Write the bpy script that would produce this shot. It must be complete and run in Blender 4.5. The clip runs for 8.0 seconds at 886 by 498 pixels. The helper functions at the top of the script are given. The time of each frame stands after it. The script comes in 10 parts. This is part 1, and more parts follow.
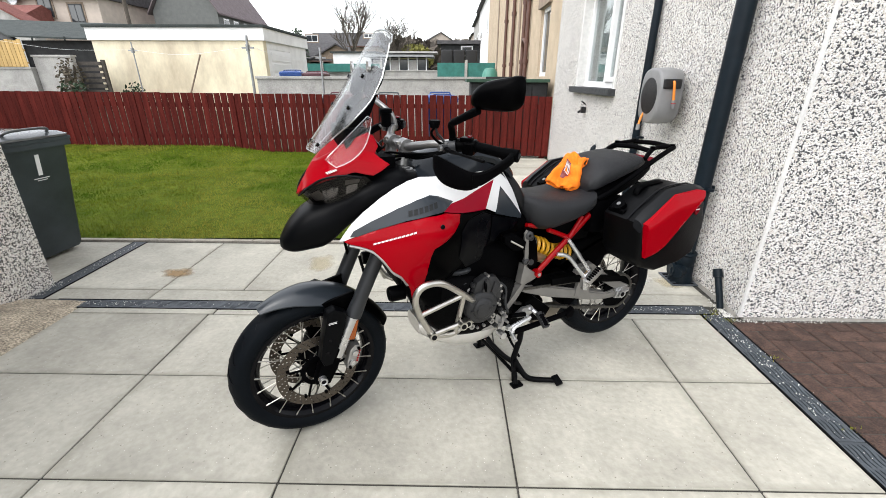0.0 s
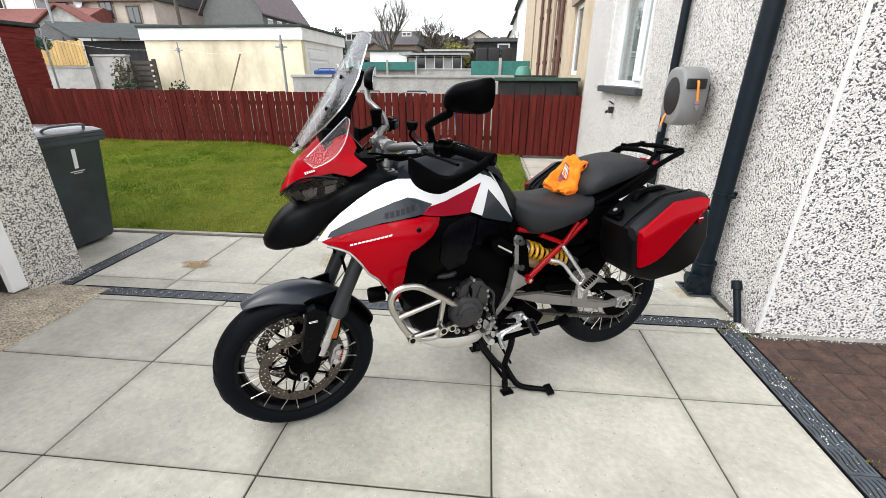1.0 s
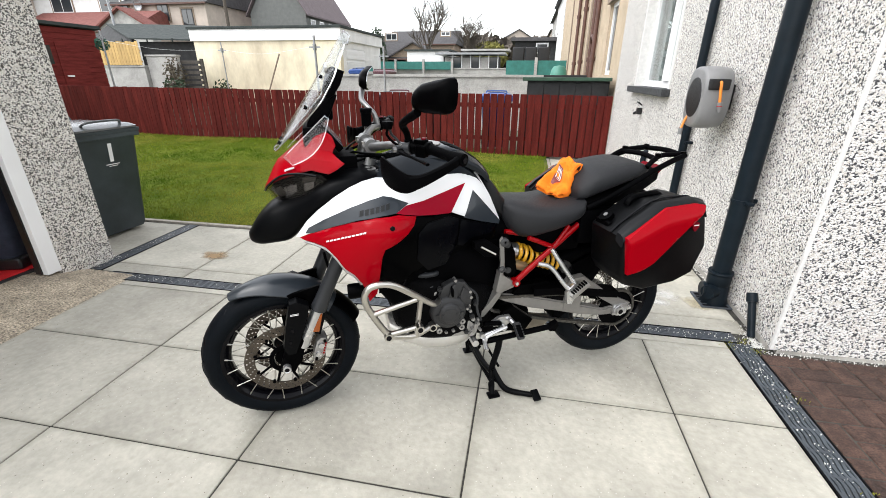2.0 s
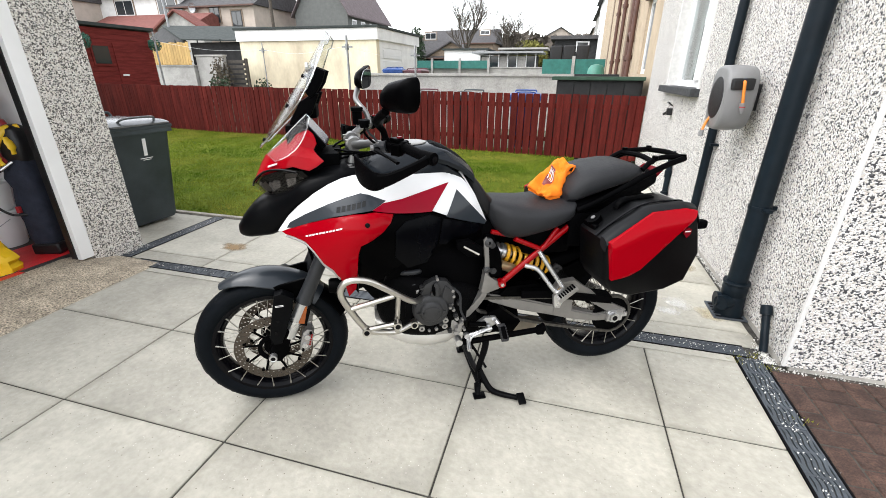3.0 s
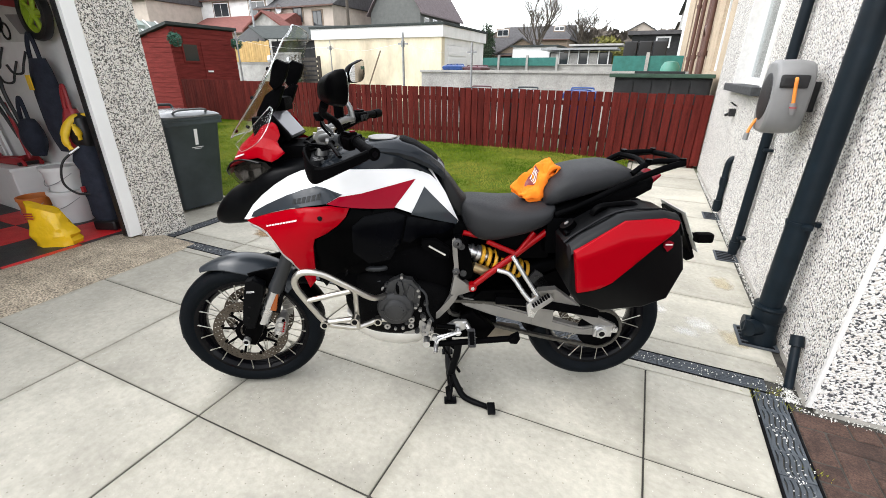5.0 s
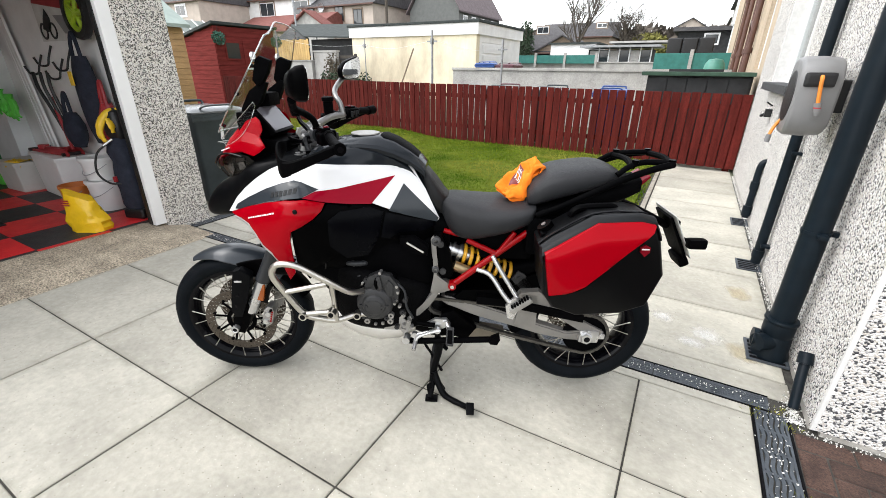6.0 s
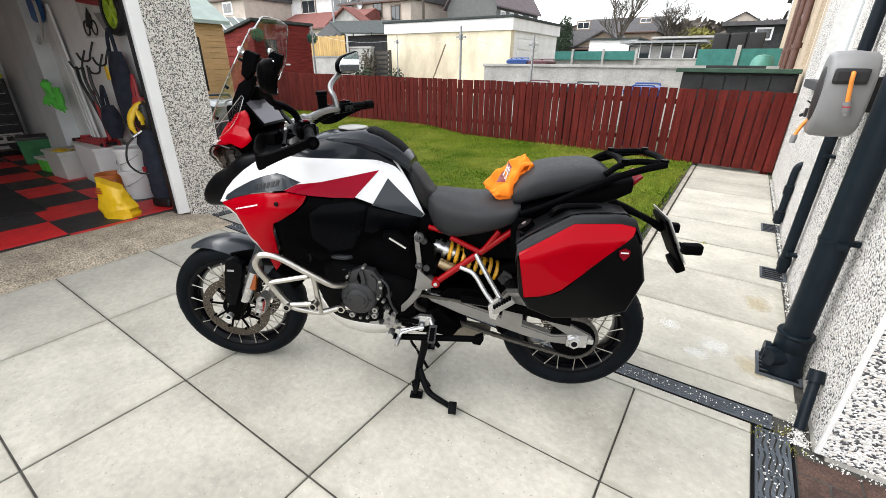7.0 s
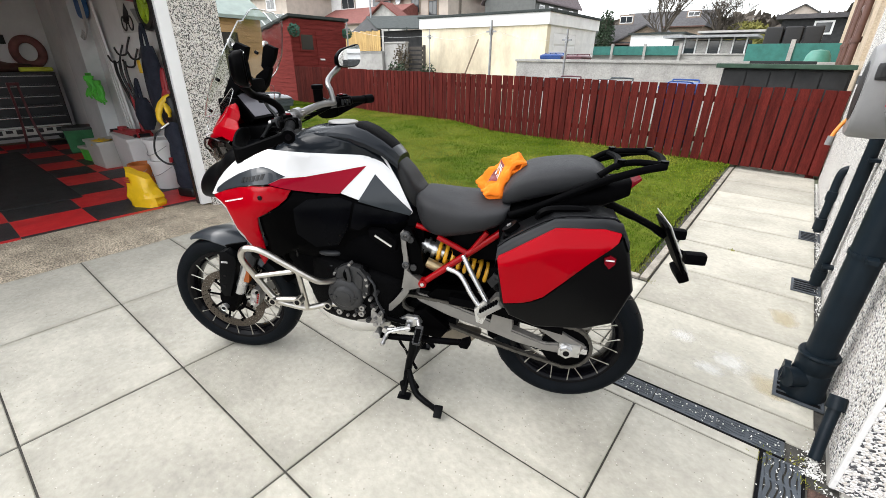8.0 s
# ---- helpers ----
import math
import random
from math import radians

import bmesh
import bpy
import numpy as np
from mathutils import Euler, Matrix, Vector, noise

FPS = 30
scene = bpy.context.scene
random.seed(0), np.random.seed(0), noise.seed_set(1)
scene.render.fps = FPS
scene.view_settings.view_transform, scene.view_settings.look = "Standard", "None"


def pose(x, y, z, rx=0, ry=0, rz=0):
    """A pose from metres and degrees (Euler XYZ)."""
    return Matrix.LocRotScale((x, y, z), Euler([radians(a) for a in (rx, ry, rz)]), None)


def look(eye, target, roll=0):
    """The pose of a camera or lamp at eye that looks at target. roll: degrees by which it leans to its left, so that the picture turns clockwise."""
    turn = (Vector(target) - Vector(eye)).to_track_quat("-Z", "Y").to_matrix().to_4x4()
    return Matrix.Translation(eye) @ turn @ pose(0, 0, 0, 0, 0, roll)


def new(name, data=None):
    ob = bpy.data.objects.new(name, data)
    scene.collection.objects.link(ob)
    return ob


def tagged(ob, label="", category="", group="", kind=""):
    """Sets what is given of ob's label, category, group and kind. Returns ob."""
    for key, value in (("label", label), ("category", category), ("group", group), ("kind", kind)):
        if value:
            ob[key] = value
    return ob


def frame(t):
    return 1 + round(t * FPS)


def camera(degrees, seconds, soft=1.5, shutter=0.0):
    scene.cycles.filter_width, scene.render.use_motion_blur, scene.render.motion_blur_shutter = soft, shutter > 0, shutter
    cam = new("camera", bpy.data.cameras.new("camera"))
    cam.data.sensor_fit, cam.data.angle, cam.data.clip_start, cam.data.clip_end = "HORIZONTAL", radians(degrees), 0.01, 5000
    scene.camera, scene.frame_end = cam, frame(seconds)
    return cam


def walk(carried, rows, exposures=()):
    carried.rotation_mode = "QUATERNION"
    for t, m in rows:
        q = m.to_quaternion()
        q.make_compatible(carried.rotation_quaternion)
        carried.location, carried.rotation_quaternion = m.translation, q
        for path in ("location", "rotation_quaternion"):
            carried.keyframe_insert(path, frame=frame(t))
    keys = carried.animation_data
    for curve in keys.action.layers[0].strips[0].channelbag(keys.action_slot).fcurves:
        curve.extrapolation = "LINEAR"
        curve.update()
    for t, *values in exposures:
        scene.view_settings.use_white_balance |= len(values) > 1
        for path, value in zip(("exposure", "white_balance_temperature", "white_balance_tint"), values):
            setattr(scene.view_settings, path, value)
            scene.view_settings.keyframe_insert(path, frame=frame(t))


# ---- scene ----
cam = camera(93.3, 8.0, soft=0.7)
PATH = [
    (0, (0.33, 0.271, 1.427), (0.302, 2.121, 0.667), 0.2),
    (0.5, (0.428, 0.29, 1.432), (0.322, 2.135, 0.668), 0.2),
    (1, (0.521, 0.307, 1.437), (0.339, 2.145, 0.669), 0.2),
    (1.5, (0.616, 0.322, 1.438), (0.36, 2.15, 0.669), 0.3),
    (3, (0.929, 0.375, 1.441), (0.434, 2.152, 0.666), 0.3),
    (3.5, (1.005, 0.41, 1.435), (0.448, 2.167, 0.658), 0.4),
    (4, (1.096, 0.451, 1.43), (0.465, 2.183, 0.654), 0.4),
    (4.5, (1.184, 0.501, 1.431), (0.484, 2.204, 0.649), 0.4),
    (6, (1.465, 0.654, 1.427), (0.561, 2.251, 0.632), 0.5),
    (6.5, (1.557, 0.714, 1.427), (0.584, 2.265, 0.622), 0.5),
    (7, (1.62, 0.769, 1.422), (0.593, 2.282, 0.612), 0.6),
    (7.5, (1.67, 0.836, 1.416), (0.59, 2.308, 0.599), 0.8),
    (8, (1.726, 0.916, 1.415), (0.585, 2.335, 0.587), 0.7),
]
walk(cam, [(t, look(eye, target, roll)) for t, eye, target, roll in PATH], exposures=((0.0, 0.20), (1.5, 0.25), (3.0, 0.33), (4.5, 0.36), (8.0, 0.37)))

# ---- light ----
world = bpy.data.worlds.new("overcast_sky")
scene.world = world
world.use_nodes = True
wn, wl = world.node_tree.nodes, world.node_tree.links
sky = wn.new("ShaderNodeTexSky")
sky.sky_type = "NISHITA"
sky.sun_disc = False
sky.sun_elevation, sky.sun_rotation = radians(54), radians(234)
sky.air_density, sky.dust_density, sky.ozone_density = 1.0, 2.0, 1.0
pale = wn.new("ShaderNodeHueSaturation")
pale.inputs["Saturation"].default_value = 0.17
wl.new(sky.outputs["Color"], pale.inputs["Color"])
wl.new(pale.outputs["Color"], wn["Background"].inputs["Color"])
wn["Background"].inputs["Strength"].default_value = 0.43
sun_data = bpy.data.lights.new("sun", "SUN")
sun_data.energy, sun_data.angle, sun_data.color = 0.48, radians(60), (0.97, 0.98, 1.0)
sun = new("sun", sun_data)
sun.rotation_euler = (radians(36), 0, radians(-54))


# ---- materials ----
def mat(name, color, rough=0.5, metal=0.0, vary=0.0, scale=6.0, bump=0.0, bump_scale=60.0, dark=None, spec=0.5,
        coat=0.0, fine=0.0, per_object=0.0, stretch=None):
    """A surface with colour variation at two scales, and fine relief."""
    m = bpy.data.materials.new(name)
    m.use_nodes = True
    nodes, links = m.node_tree.nodes, m.node_tree.links
    bsdf = nodes["Principled BSDF"]
    bsdf.inputs["Base Color"].default_value = (*color, 1)
    bsdf.inputs["Roughness"].default_value = rough
    bsdf.inputs["Metallic"].default_value = metal
    bsdf.inputs["Specular IOR Level"].default_value = spec
    if coat:
        bsdf.inputs["Coat Weight"].default_value = coat
        bsdf.inputs["Coat Roughness"].default_value = 0.04
    coord = nodes.new("ShaderNodeTexCoord")
    space = coord.outputs["Object"]
    if per_object:
        shift = nodes.new("ShaderNodeVectorMath")
        shift.operation = "MULTIPLY_ADD"
        shift.inputs[1].default_value = (41, 17, 29)
        links.new(nodes.new("ShaderNodeObjectInfo").outputs["Random"], shift.inputs[0])
        links.new(space, shift.inputs[2])
        space = shift.outputs[0]
    if stretch:
        sc = nodes.new("ShaderNodeVectorMath")
        sc.operation = "MULTIPLY"
        sc.inputs[1].default_value = stretch
        links.new(space, sc.inputs[0])
        space = sc.outputs[0]
    if vary:
        a = nodes.new("ShaderNodeTexNoise")
        a.inputs["Scale"].default_value = scale
        a.inputs["Detail"].default_value = 5
        a.inputs["Roughness"].default_value = 0.6
        links.new(space, a.inputs["Vector"])
        ramp = nodes.new("ShaderNodeValToRGB")
        d = dark or tuple(c * (1 - vary) for c in color)
        ramp.color_ramp.elements[0].position, ramp.color_ramp.elements[1].position = 0.32, 0.68
        ramp.color_ramp.elements[0].color = (*d, 1)
        ramp.color_ramp.elements[1].color = (*(min(1, c * (1 + 0.4 * vary)) for c in color), 1)
        links.new(a.outputs["Fac"], ramp.inputs["Fac"])
        out = ramp.outputs["Color"]
        if fine:
            b = nodes.new("ShaderNodeTexNoise")
            b.inputs["Scale"].default_value = scale * 14
            b.inputs["Detail"].default_value = 4
            links.new(space, b.inputs["Vector"])
            val = nodes.new("ShaderNodeMapRange")
            val.inputs["From Min"].default_value, val.inputs["From Max"].default_value = 0.3, 0.7
            val.inputs["To Min"].default_value, val.inputs["To Max"].default_value = 1 - fine, 1 + fine * 0.5
            links.new(b.outputs["Fac"], val.inputs["Value"])
            mul = nodes.new("ShaderNodeVectorMath")
            mul.operation = "SCALE"
            links.new(out, mul.inputs[0])
            links.new(val.outputs["Result"], mul.inputs["Scale"])
            out = mul.outputs[0]
        if per_object:
            info = nodes.new("ShaderNodeObjectInfo")
            val = nodes.new("ShaderNodeMapRange")
            val.inputs["To Min"].default_value, val.inputs["To Max"].default_value = 1 - per_object, 1 + per_object
            links.new(info.outputs["Random"], val.inputs["Value"])
            mul = nodes.new("ShaderNodeVectorMath")
            mul.operation = "SCALE"
            links.new(out, mul.inputs[0])
            links.new(val.outputs["Result"], mul.inputs["Scale"])
            out = mul.outputs[0]
        links.new(out, bsdf.inputs["Base Color"])
        rr = nodes.new("ShaderNodeMapRange")
        rr.inputs["To Min"].default_value, rr.inputs["To Max"].default_value = min(1, rough * 1.15), rough * 0.85
        links.new(a.outputs["Fac"], rr.inputs["Value"])
        links.new(rr.outputs["Result"], bsdf.inputs["Roughness"])
    if bump:
        c = nodes.new("ShaderNodeTexNoise")
        c.inputs["Scale"].default_value = bump_scale
        c.inputs["Detail"].default_value = 4
        links.new(space, c.inputs["Vector"])
        bp = nodes.new("ShaderNodeBump")
        bp.inputs["Strength"].default_value = bump
        bp.inputs["Distance"].default_value = 0.01
        links.new(c.outputs["Fac"], bp.inputs["Height"])
        links.new(bp.outputs["Normal"], bsdf.inputs["Normal"])
    return m


def pebbledash_mat(name, light, dark, share, scale, tint=(0.55, 0.5, 0.44)):
    """Render thrown with small white and dark chips."""
    m = bpy.data.materials.new(name)
    m.use_nodes = True
    nodes, links = m.node_tree.nodes, m.node_tree.links
    bsdf = nodes["Principled BSDF"]
    bsdf.inputs["Roughness"].default_value = 0.85
    coord = nodes.new("ShaderNodeTexCoord")
    warp = nodes.new("ShaderNodeTexNoise")
    warp.inputs["Scale"].default_value = scale * 0.7
    links.new(coord.outputs["Object"], warp.inputs["Vector"])
    add = nodes.new("ShaderNodeVectorMath")
    add.operation = "MULTIPLY_ADD"
    add.inputs[1].default_value = (0.011, 0.011, 0.006)
    links.new(warp.outputs["Color"], add.inputs[0])
    links.new(coord.outputs["Object"], add.inputs[2])
    vor = nodes.new("ShaderNodeTexVoronoi")
    vor.inputs["Scale"].default_value = scale
    vor.feature = "SMOOTH_F1"
    vor.inputs["Smoothness"].default_value = 0.3
    vor.inputs["Randomness"].default_value = 1.0
    links.new(add.outputs[0], vor.inputs["Vector"])
    sep = nodes.new("ShaderNodeSeparateColor")
    links.new(vor.outputs["Color"], sep.inputs["Color"])
    ramp = nodes.new("ShaderNodeValToRGB")
    ramp.color_ramp.interpolation = "LINEAR"
    e = ramp.color_ramp.elements
    e[0].position, e[0].color = share * 0.55, (*dark, 1)
    e[1].position, e[1].color = share * 1.25, (*light, 1)
    n = e.new(share * 0.9)
    n.color = (*(0.5 * (a + b) * 0.35 for a, b in zip(light, dark)), 1)
    n = e.new(share + (1 - share) * 0.62)
    n.color = (*tint, 1)
    n = e.new(share + (1 - share) * 0.82)
    n.color = (*(min(1, c * 1.05) for c in light), 1)
    links.new(sep.outputs["Red"], ramp.inputs["Fac"])
    big = nodes.new("ShaderNodeTexNoise")
    big.inputs["Scale"].default_value = 1.6
    big.inputs["Detail"].default_value = 4
    links.new(coord.outputs["Object"], big.inputs["Vector"])
    val = nodes.new("ShaderNodeMapRange")
    val.inputs["To Min"].default_value, val.inputs["To Max"].default_value = 0.86, 1.08
    links.new(big.outputs["Fac"], val.inputs["Value"])
    mul = nodes.new("ShaderNodeVectorMath")
    mul.operation = "SCALE"
    links.new(ramp.outputs["Color"], mul.inputs[0])
    links.new(val.outputs["Result"], mul.inputs["Scale"])
    links.new(mul.outputs[0], bsdf.inputs["Base Color"])
    bp = nodes.new("ShaderNodeBump")
    bp.inputs["Strength"].default_value = 0.9
    bp.inputs["Distance"].default_value = 0.007
    bp.invert = True
    links.new(vor.outputs["Distance"], bp.inputs["Height"])
    links.new(bp.outputs["Normal"], bsdf.inputs["Normal"])
    return m


def glass_mat(name, color, see=0.8, rough=0.02, rim=0.6):
    m = bpy.data.materials.new(name)
    m.use_nodes = True
    nodes, links = m.node_tree.nodes, m.node_tree.links
    nodes.remove(nodes["Principled BSDF"])
    gloss = nodes.new("ShaderNodeBsdfGlossy")
    gloss.inputs["Roughness"].default_value = rough
    clear = nodes.new("ShaderNodeBsdfTransparent")
    clear.inputs["Color"].default_value = (*color, 1)
    edge = nodes.new("ShaderNodeLayerWeight")
    edge.inputs["Blend"].default_value = 0.5
    steep = nodes.new("ShaderNodeMath")
    steep.operation = "POWER"
    steep.inputs[1].default_value = 4.0
    links.new(edge.outputs["Facing"], steep.inputs[0])
    lift = nodes.new("ShaderNodeMath")
    lift.operation = "MULTIPLY_ADD"
    lift.inputs[1].default_value = rim
    lift.inputs[2].default_value = 1.04 - see
    links.new(steep.outputs[0], lift.inputs[0])
    mix = nodes.new("ShaderNodeMixShader")
    links.new(lift.outputs[0], mix.inputs["Fac"])
    links.new(clear.outputs[0], mix.inputs[1])
    links.new(gloss.outputs[0], mix.inputs[2])
    links.new(mix.outputs[0], nodes["Material Output"].inputs["Surface"])
    return m


M_SLAB = mat("concrete_slab", (0.440, 0.420, 0.358), 0.85, vary=0.22, scale=2.6, bump=0.35, bump_scale=38, fine=0.12, per_object=0.09)


def add_pits(m, scale, size, color, keep=0.75):
    """Small dark pits scattered over a surface."""
    nodes, links = m.node_tree.nodes, m.node_tree.links
    bsdf = nodes["Principled BSDF"]
    old = bsdf.inputs["Base Color"].links[0].from_socket
    coord = nodes.new("ShaderNodeTexCoord")
    vor = nodes.new("ShaderNodeTexVoronoi")
    vor.inputs["Scale"].default_value = scale
    shift = nodes.new("ShaderNodeVectorMath")
    shift.operation = "MULTIPLY_ADD"
    shift.inputs[1].default_value = (31, 23, 13)
    links.new(nodes.new("ShaderNodeObjectInfo").outputs["Random"], shift.inputs[0])
    links.new(coord.outputs["Object"], shift.inputs[2])
    links.new(shift.outputs[0], vor.inputs["Vector"])
    sep = nodes.new("ShaderNodeSeparateColor")
    links.new(vor.outputs["Color"], sep.inputs["Color"])
    few = nodes.new("ShaderNodeMath")
    few.operation = "GREATER_THAN"
    few.inputs[1].default_value = keep
    links.new(sep.outputs["Red"], few.inputs[0])
    near = nodes.new("ShaderNodeMapRange")
    near.inputs["From Min"].default_value, near.inputs["From Max"].default_value = size, size * 0.4
    links.new(vor.outputs["Distance"], near.inputs["Value"])
    both_ = nodes.new("ShaderNodeMath")
    both_.operation = "MULTIPLY"
    links.new(few.outputs[0], both_.inputs[0])
    links.new(near.outputs["Result"], both_.inputs[1])
    mix = nodes.new("ShaderNodeMixRGB")
    mix.inputs["Color2"].default_value = (*color, 1)
    links.new(both_.outputs[0], mix.inputs["Fac"])
    links.new(old, mix.inputs["Color1"])
    links.new(mix.outputs["Color"], bsdf.inputs["Base Color"])


add_pits(M_SLAB, 30, 0.13, (0.30, 0.285, 0.24), 0.86)
add_pits(M_SLAB, 12, 0.20, (0.37, 0.35, 0.295), 0.88)
add_pits(M_SLAB, 48, 0.20, (0.21, 0.20, 0.16), 0.93)
add_pits(M_SLAB, 75, 0.24, (0.15, 0.13, 0.10), 0.955)
add_pits(M_SLAB, 110, 0.30, (0.62, 0.60, 0.54), 0.95)


def add_edge_dirt(m, color, reach, strength):
    """Dirt that has crept in from a slab's own edges, ragged and faint."""
    nodes, links = m.node_tree.nodes, m.node_tree.links
    bsdf = nodes["Principled BSDF"]
    old = bsdf.inputs["Base Color"].links[0].from_socket
    coord = nodes.new("ShaderNodeTexCoord")
    fold = nodes.new("ShaderNodeVectorMath")
    fold.operation = "SUBTRACT"
    fold.inputs[1].default_value = (0.5, 0.5, 0.5)
    links.new(coord.outputs["Generated"], fold.inputs[0])
    size = nodes.new("ShaderNodeVectorMath")
    size.operation = "ABSOLUTE"
    links.new(fold.outputs[0], size.inputs[0])
    split = nodes.new("ShaderNodeSeparateXYZ")
    links.new(size.outputs[0], split.inputs[0])
    far = nodes.new("ShaderNodeMath")
    far.operation = "MAXIMUM"
    links.new(split.outputs["X"], far.inputs[0])
    links.new(split.outputs["Y"], far.inputs[1])
    ragged = nodes.new("ShaderNodeTexNoise")
    ragged.inputs["Scale"].default_value = 9
    ragged.inputs["Detail"].default_value = 6
    shift = nodes.new("ShaderNodeVectorMath")
    shift.operation = "MULTIPLY_ADD"
    shift.inputs[1].default_value = (19, 37, 11)
    links.new(nodes.new("ShaderNodeObjectInfo").outputs["Random"], shift.inputs[0])
    links.new(coord.outputs["Object"], shift.inputs[2])
    links.new(shift.outputs[0], ragged.inputs["Vector"])
    total = nodes.new("ShaderNodeMath")
    total.operation = "MULTIPLY_ADD"
    total.inputs[1].default_value = 0.16
    links.new(ragged.outputs["Fac"], total.inputs[0])
    links.new(far.outputs[0], total.inputs[2])
    fade = nodes.new("ShaderNodeMapRange")
    fade.inputs["From Min"].default_value, fade.inputs["From Max"].default_value = 0.5 - reach + 0.08, 0.5 + 0.09
    fade.inputs["To Max"].default_value = strength
    links.new(total.outputs[0], fade.inputs["Value"])
    mix = nodes.new("ShaderNodeMixRGB")
    mix.inputs["Color2"].default_value = (*color, 1)
    links.new(fade.outputs["Result"], mix.inputs["Fac"])
    links.new(old, mix.inputs["Color1"])
    links.new(mix.outputs["Color"], bsdf.inputs["Base Color"])


add_edge_dirt(M_SLAB, (0.26, 0.25, 0.20), 0.05, 0.55)
M_JOINT = mat("joint_grit", (0.05, 0.047, 0.04), 0.95, vary=0.5, scale=20, bump=0.4)
# Near-black, so the shade under gratings and in gullies is in the colour.
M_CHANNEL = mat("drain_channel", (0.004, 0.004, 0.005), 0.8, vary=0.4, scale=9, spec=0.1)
M_DRAIN = mat("black_drain_plastic", (0.060, 0.070, 0.082), 0.55, vary=0.35, scale=9, bump=0.1)
M_CHIP = mat("white_stone_chip", (0.75, 0.74, 0.70), 0.8, vary=0.2, scale=40)
M_BRICK = mat("brown_paver", (0.080, 0.043, 0.031), 0.9, vary=0.5, scale=11, bump=0.8, bump_scale=60, fine=0.6, per_object=0.22)
M_APRON = mat("old_concrete", (0.50, 0.425, 0.32), 0.95, vary=0.35, scale=7, bump=1.0, bump_scale=70, fine=0.75)
M_EDGING = mat("edging_concrete", (0.36, 0.33, 0.28), 0.9, vary=0.35, scale=7, bump=0.5, fine=0.25)
M_GROUND = mat("far_ground", (0.10, 0.11, 0.07), 0.95, vary=0.35, scale=0.2, bump=0.3)
M_TURF = mat("turf", (0.102, 0.125, 0.016), 0.95, vary=0.5, scale=0.9, dark=(0.05, 0.085, 0.006), bump=0.8, bump_scale=120, fine=0.4, spec=0.05)
M_DASH = pebbledash_mat("black_white_pebbledash", (0.80, 0.79, 0.77), (0.060, 0.060, 0.064), 0.29, 128)
M_DASH_PALE = pebbledash_mat("pale_pebbledash", (0.86, 0.84, 0.80), (0.085, 0.078, 0.070), 0.33, 132)
M_BEAD = mat("white_render_bead", (0.68, 0.67, 0.65), 0.8, vary=0.12, scale=20, bump=0.3, bump_scale=160)
M_PLINTH = mat("plinth_render", (0.42, 0.40, 0.36), 0.9, vary=0.3, scale=9, bump=0.5)
M_UPVC = mat("white_upvc", (0.82, 0.82, 0.82), 0.3, vary=0.04, scale=3)
M_SILL = mat("grey_slate_sill", (0.035, 0.037, 0.04), 0.7, vary=0.4, scale=20, bump=0.3)
M_PIPE = mat("black_painted_pipe", (0.006, 0.011, 0.016), 0.42, vary=0.3, scale=8, bump=0.06, spec=0.16)
M_GLASS = glass_mat("window_glass", (0.75, 0.8, 0.8), 0.86)
M_DARKROOM = mat("dim_room", (0.45, 0.45, 0.44), 0.9, vary=0.4, scale=2)
M_CURTAIN = mat("net_curtain", (0.6, 0.6, 0.58), 0.9, vary=0.15, scale=9)
M_FENCE = mat("red_stained_wood", (0.108, 0.0150, 0.0115), 0.8, spec=0.12, vary=0.4, scale=5, bump=0.35, bump_scale=30, fine=0.35,
              per_object=0.16, stretch=(3, 3, 0.35))
M_SHED = mat("red_shed_wood", (0.185, 0.030, 0.026), 0.85, spec=0.12, vary=0.35, scale=5, bump=0.3, fine=0.3, stretch=(0.4, 0.4, 3))
M_PINE = mat("new_pine", (0.55, 0.36, 0.13), 0.7, vary=0.25, scale=6, fine=0.2, per_object=0.1, stretch=(3, 3, 0.4))
M_CABIN = mat("cabin_timber", (0.50, 0.31, 0.14), 0.7, vary=0.25, scale=4, fine=0.2, stretch=(0.4, 0.4, 3))
M_FELT = mat("grey_green_felt", (0.036, 0.045, 0.043), 0.95, vary=0.3, scale=5, bump=0.4, fine=0.25)
M_BLOCK = mat("grey_block_render", (0.42, 0.41, 0.39), 0.9, vary=0.25, scale=2.5, bump=0.3, fine=0.2)
M_CREAM = mat("weathered_cream_render", (0.74, 0.67, 0.50), 0.9, vary=0.35, scale=0.9, bump=0.4, bump_scale=3.5, fine=0.07, dark=(0.52, 0.44, 0.32), stretch=(1.0, 1.0, 0.45))
M_WHITE = mat("white_render", (0.82, 0.82, 0.81), 0.85, vary=0.12, scale=2)
M_TAN = mat("tan_harling", (0.50, 0.40, 0.285), 0.9, vary=0.15, scale=3, bump=0.7, bump_scale=90, fine=0.25)
M_BEIGE = mat("beige_render", (0.50, 0.43, 0.37), 0.9, vary=0.15, scale=1.5)
M_STONE = mat("sandstone_trim", (0.26, 0.20, 0.15), 0.9, vary=0.25, scale=6)
M_BROWNPIPE = mat("brown_pipe", (0.10, 0.045, 0.032), 0.55, vary=0.25, scale=8)
M_REDROOF = mat("red_roof_tile", (0.19, 0.060, 0.048), 0.85, vary=0.3, scale=5, bump=0.4, fine=0.3)
M_DARKROOF = mat("slate_roof", (0.075, 0.072, 0.075), 0.85, vary=0.3, scale=4, bump=0.4, fine=0.25)
M_DARKWOOD = mat("tarred_wood", (0.02, 0.021, 0.022), 0.8, vary=0.4, scale=5)
M_OLDWOOD = mat("dark_weathered_timber", (0.075, 0.065, 0.055), 0.9, vary=0.35, scale=6, fine=0.2)
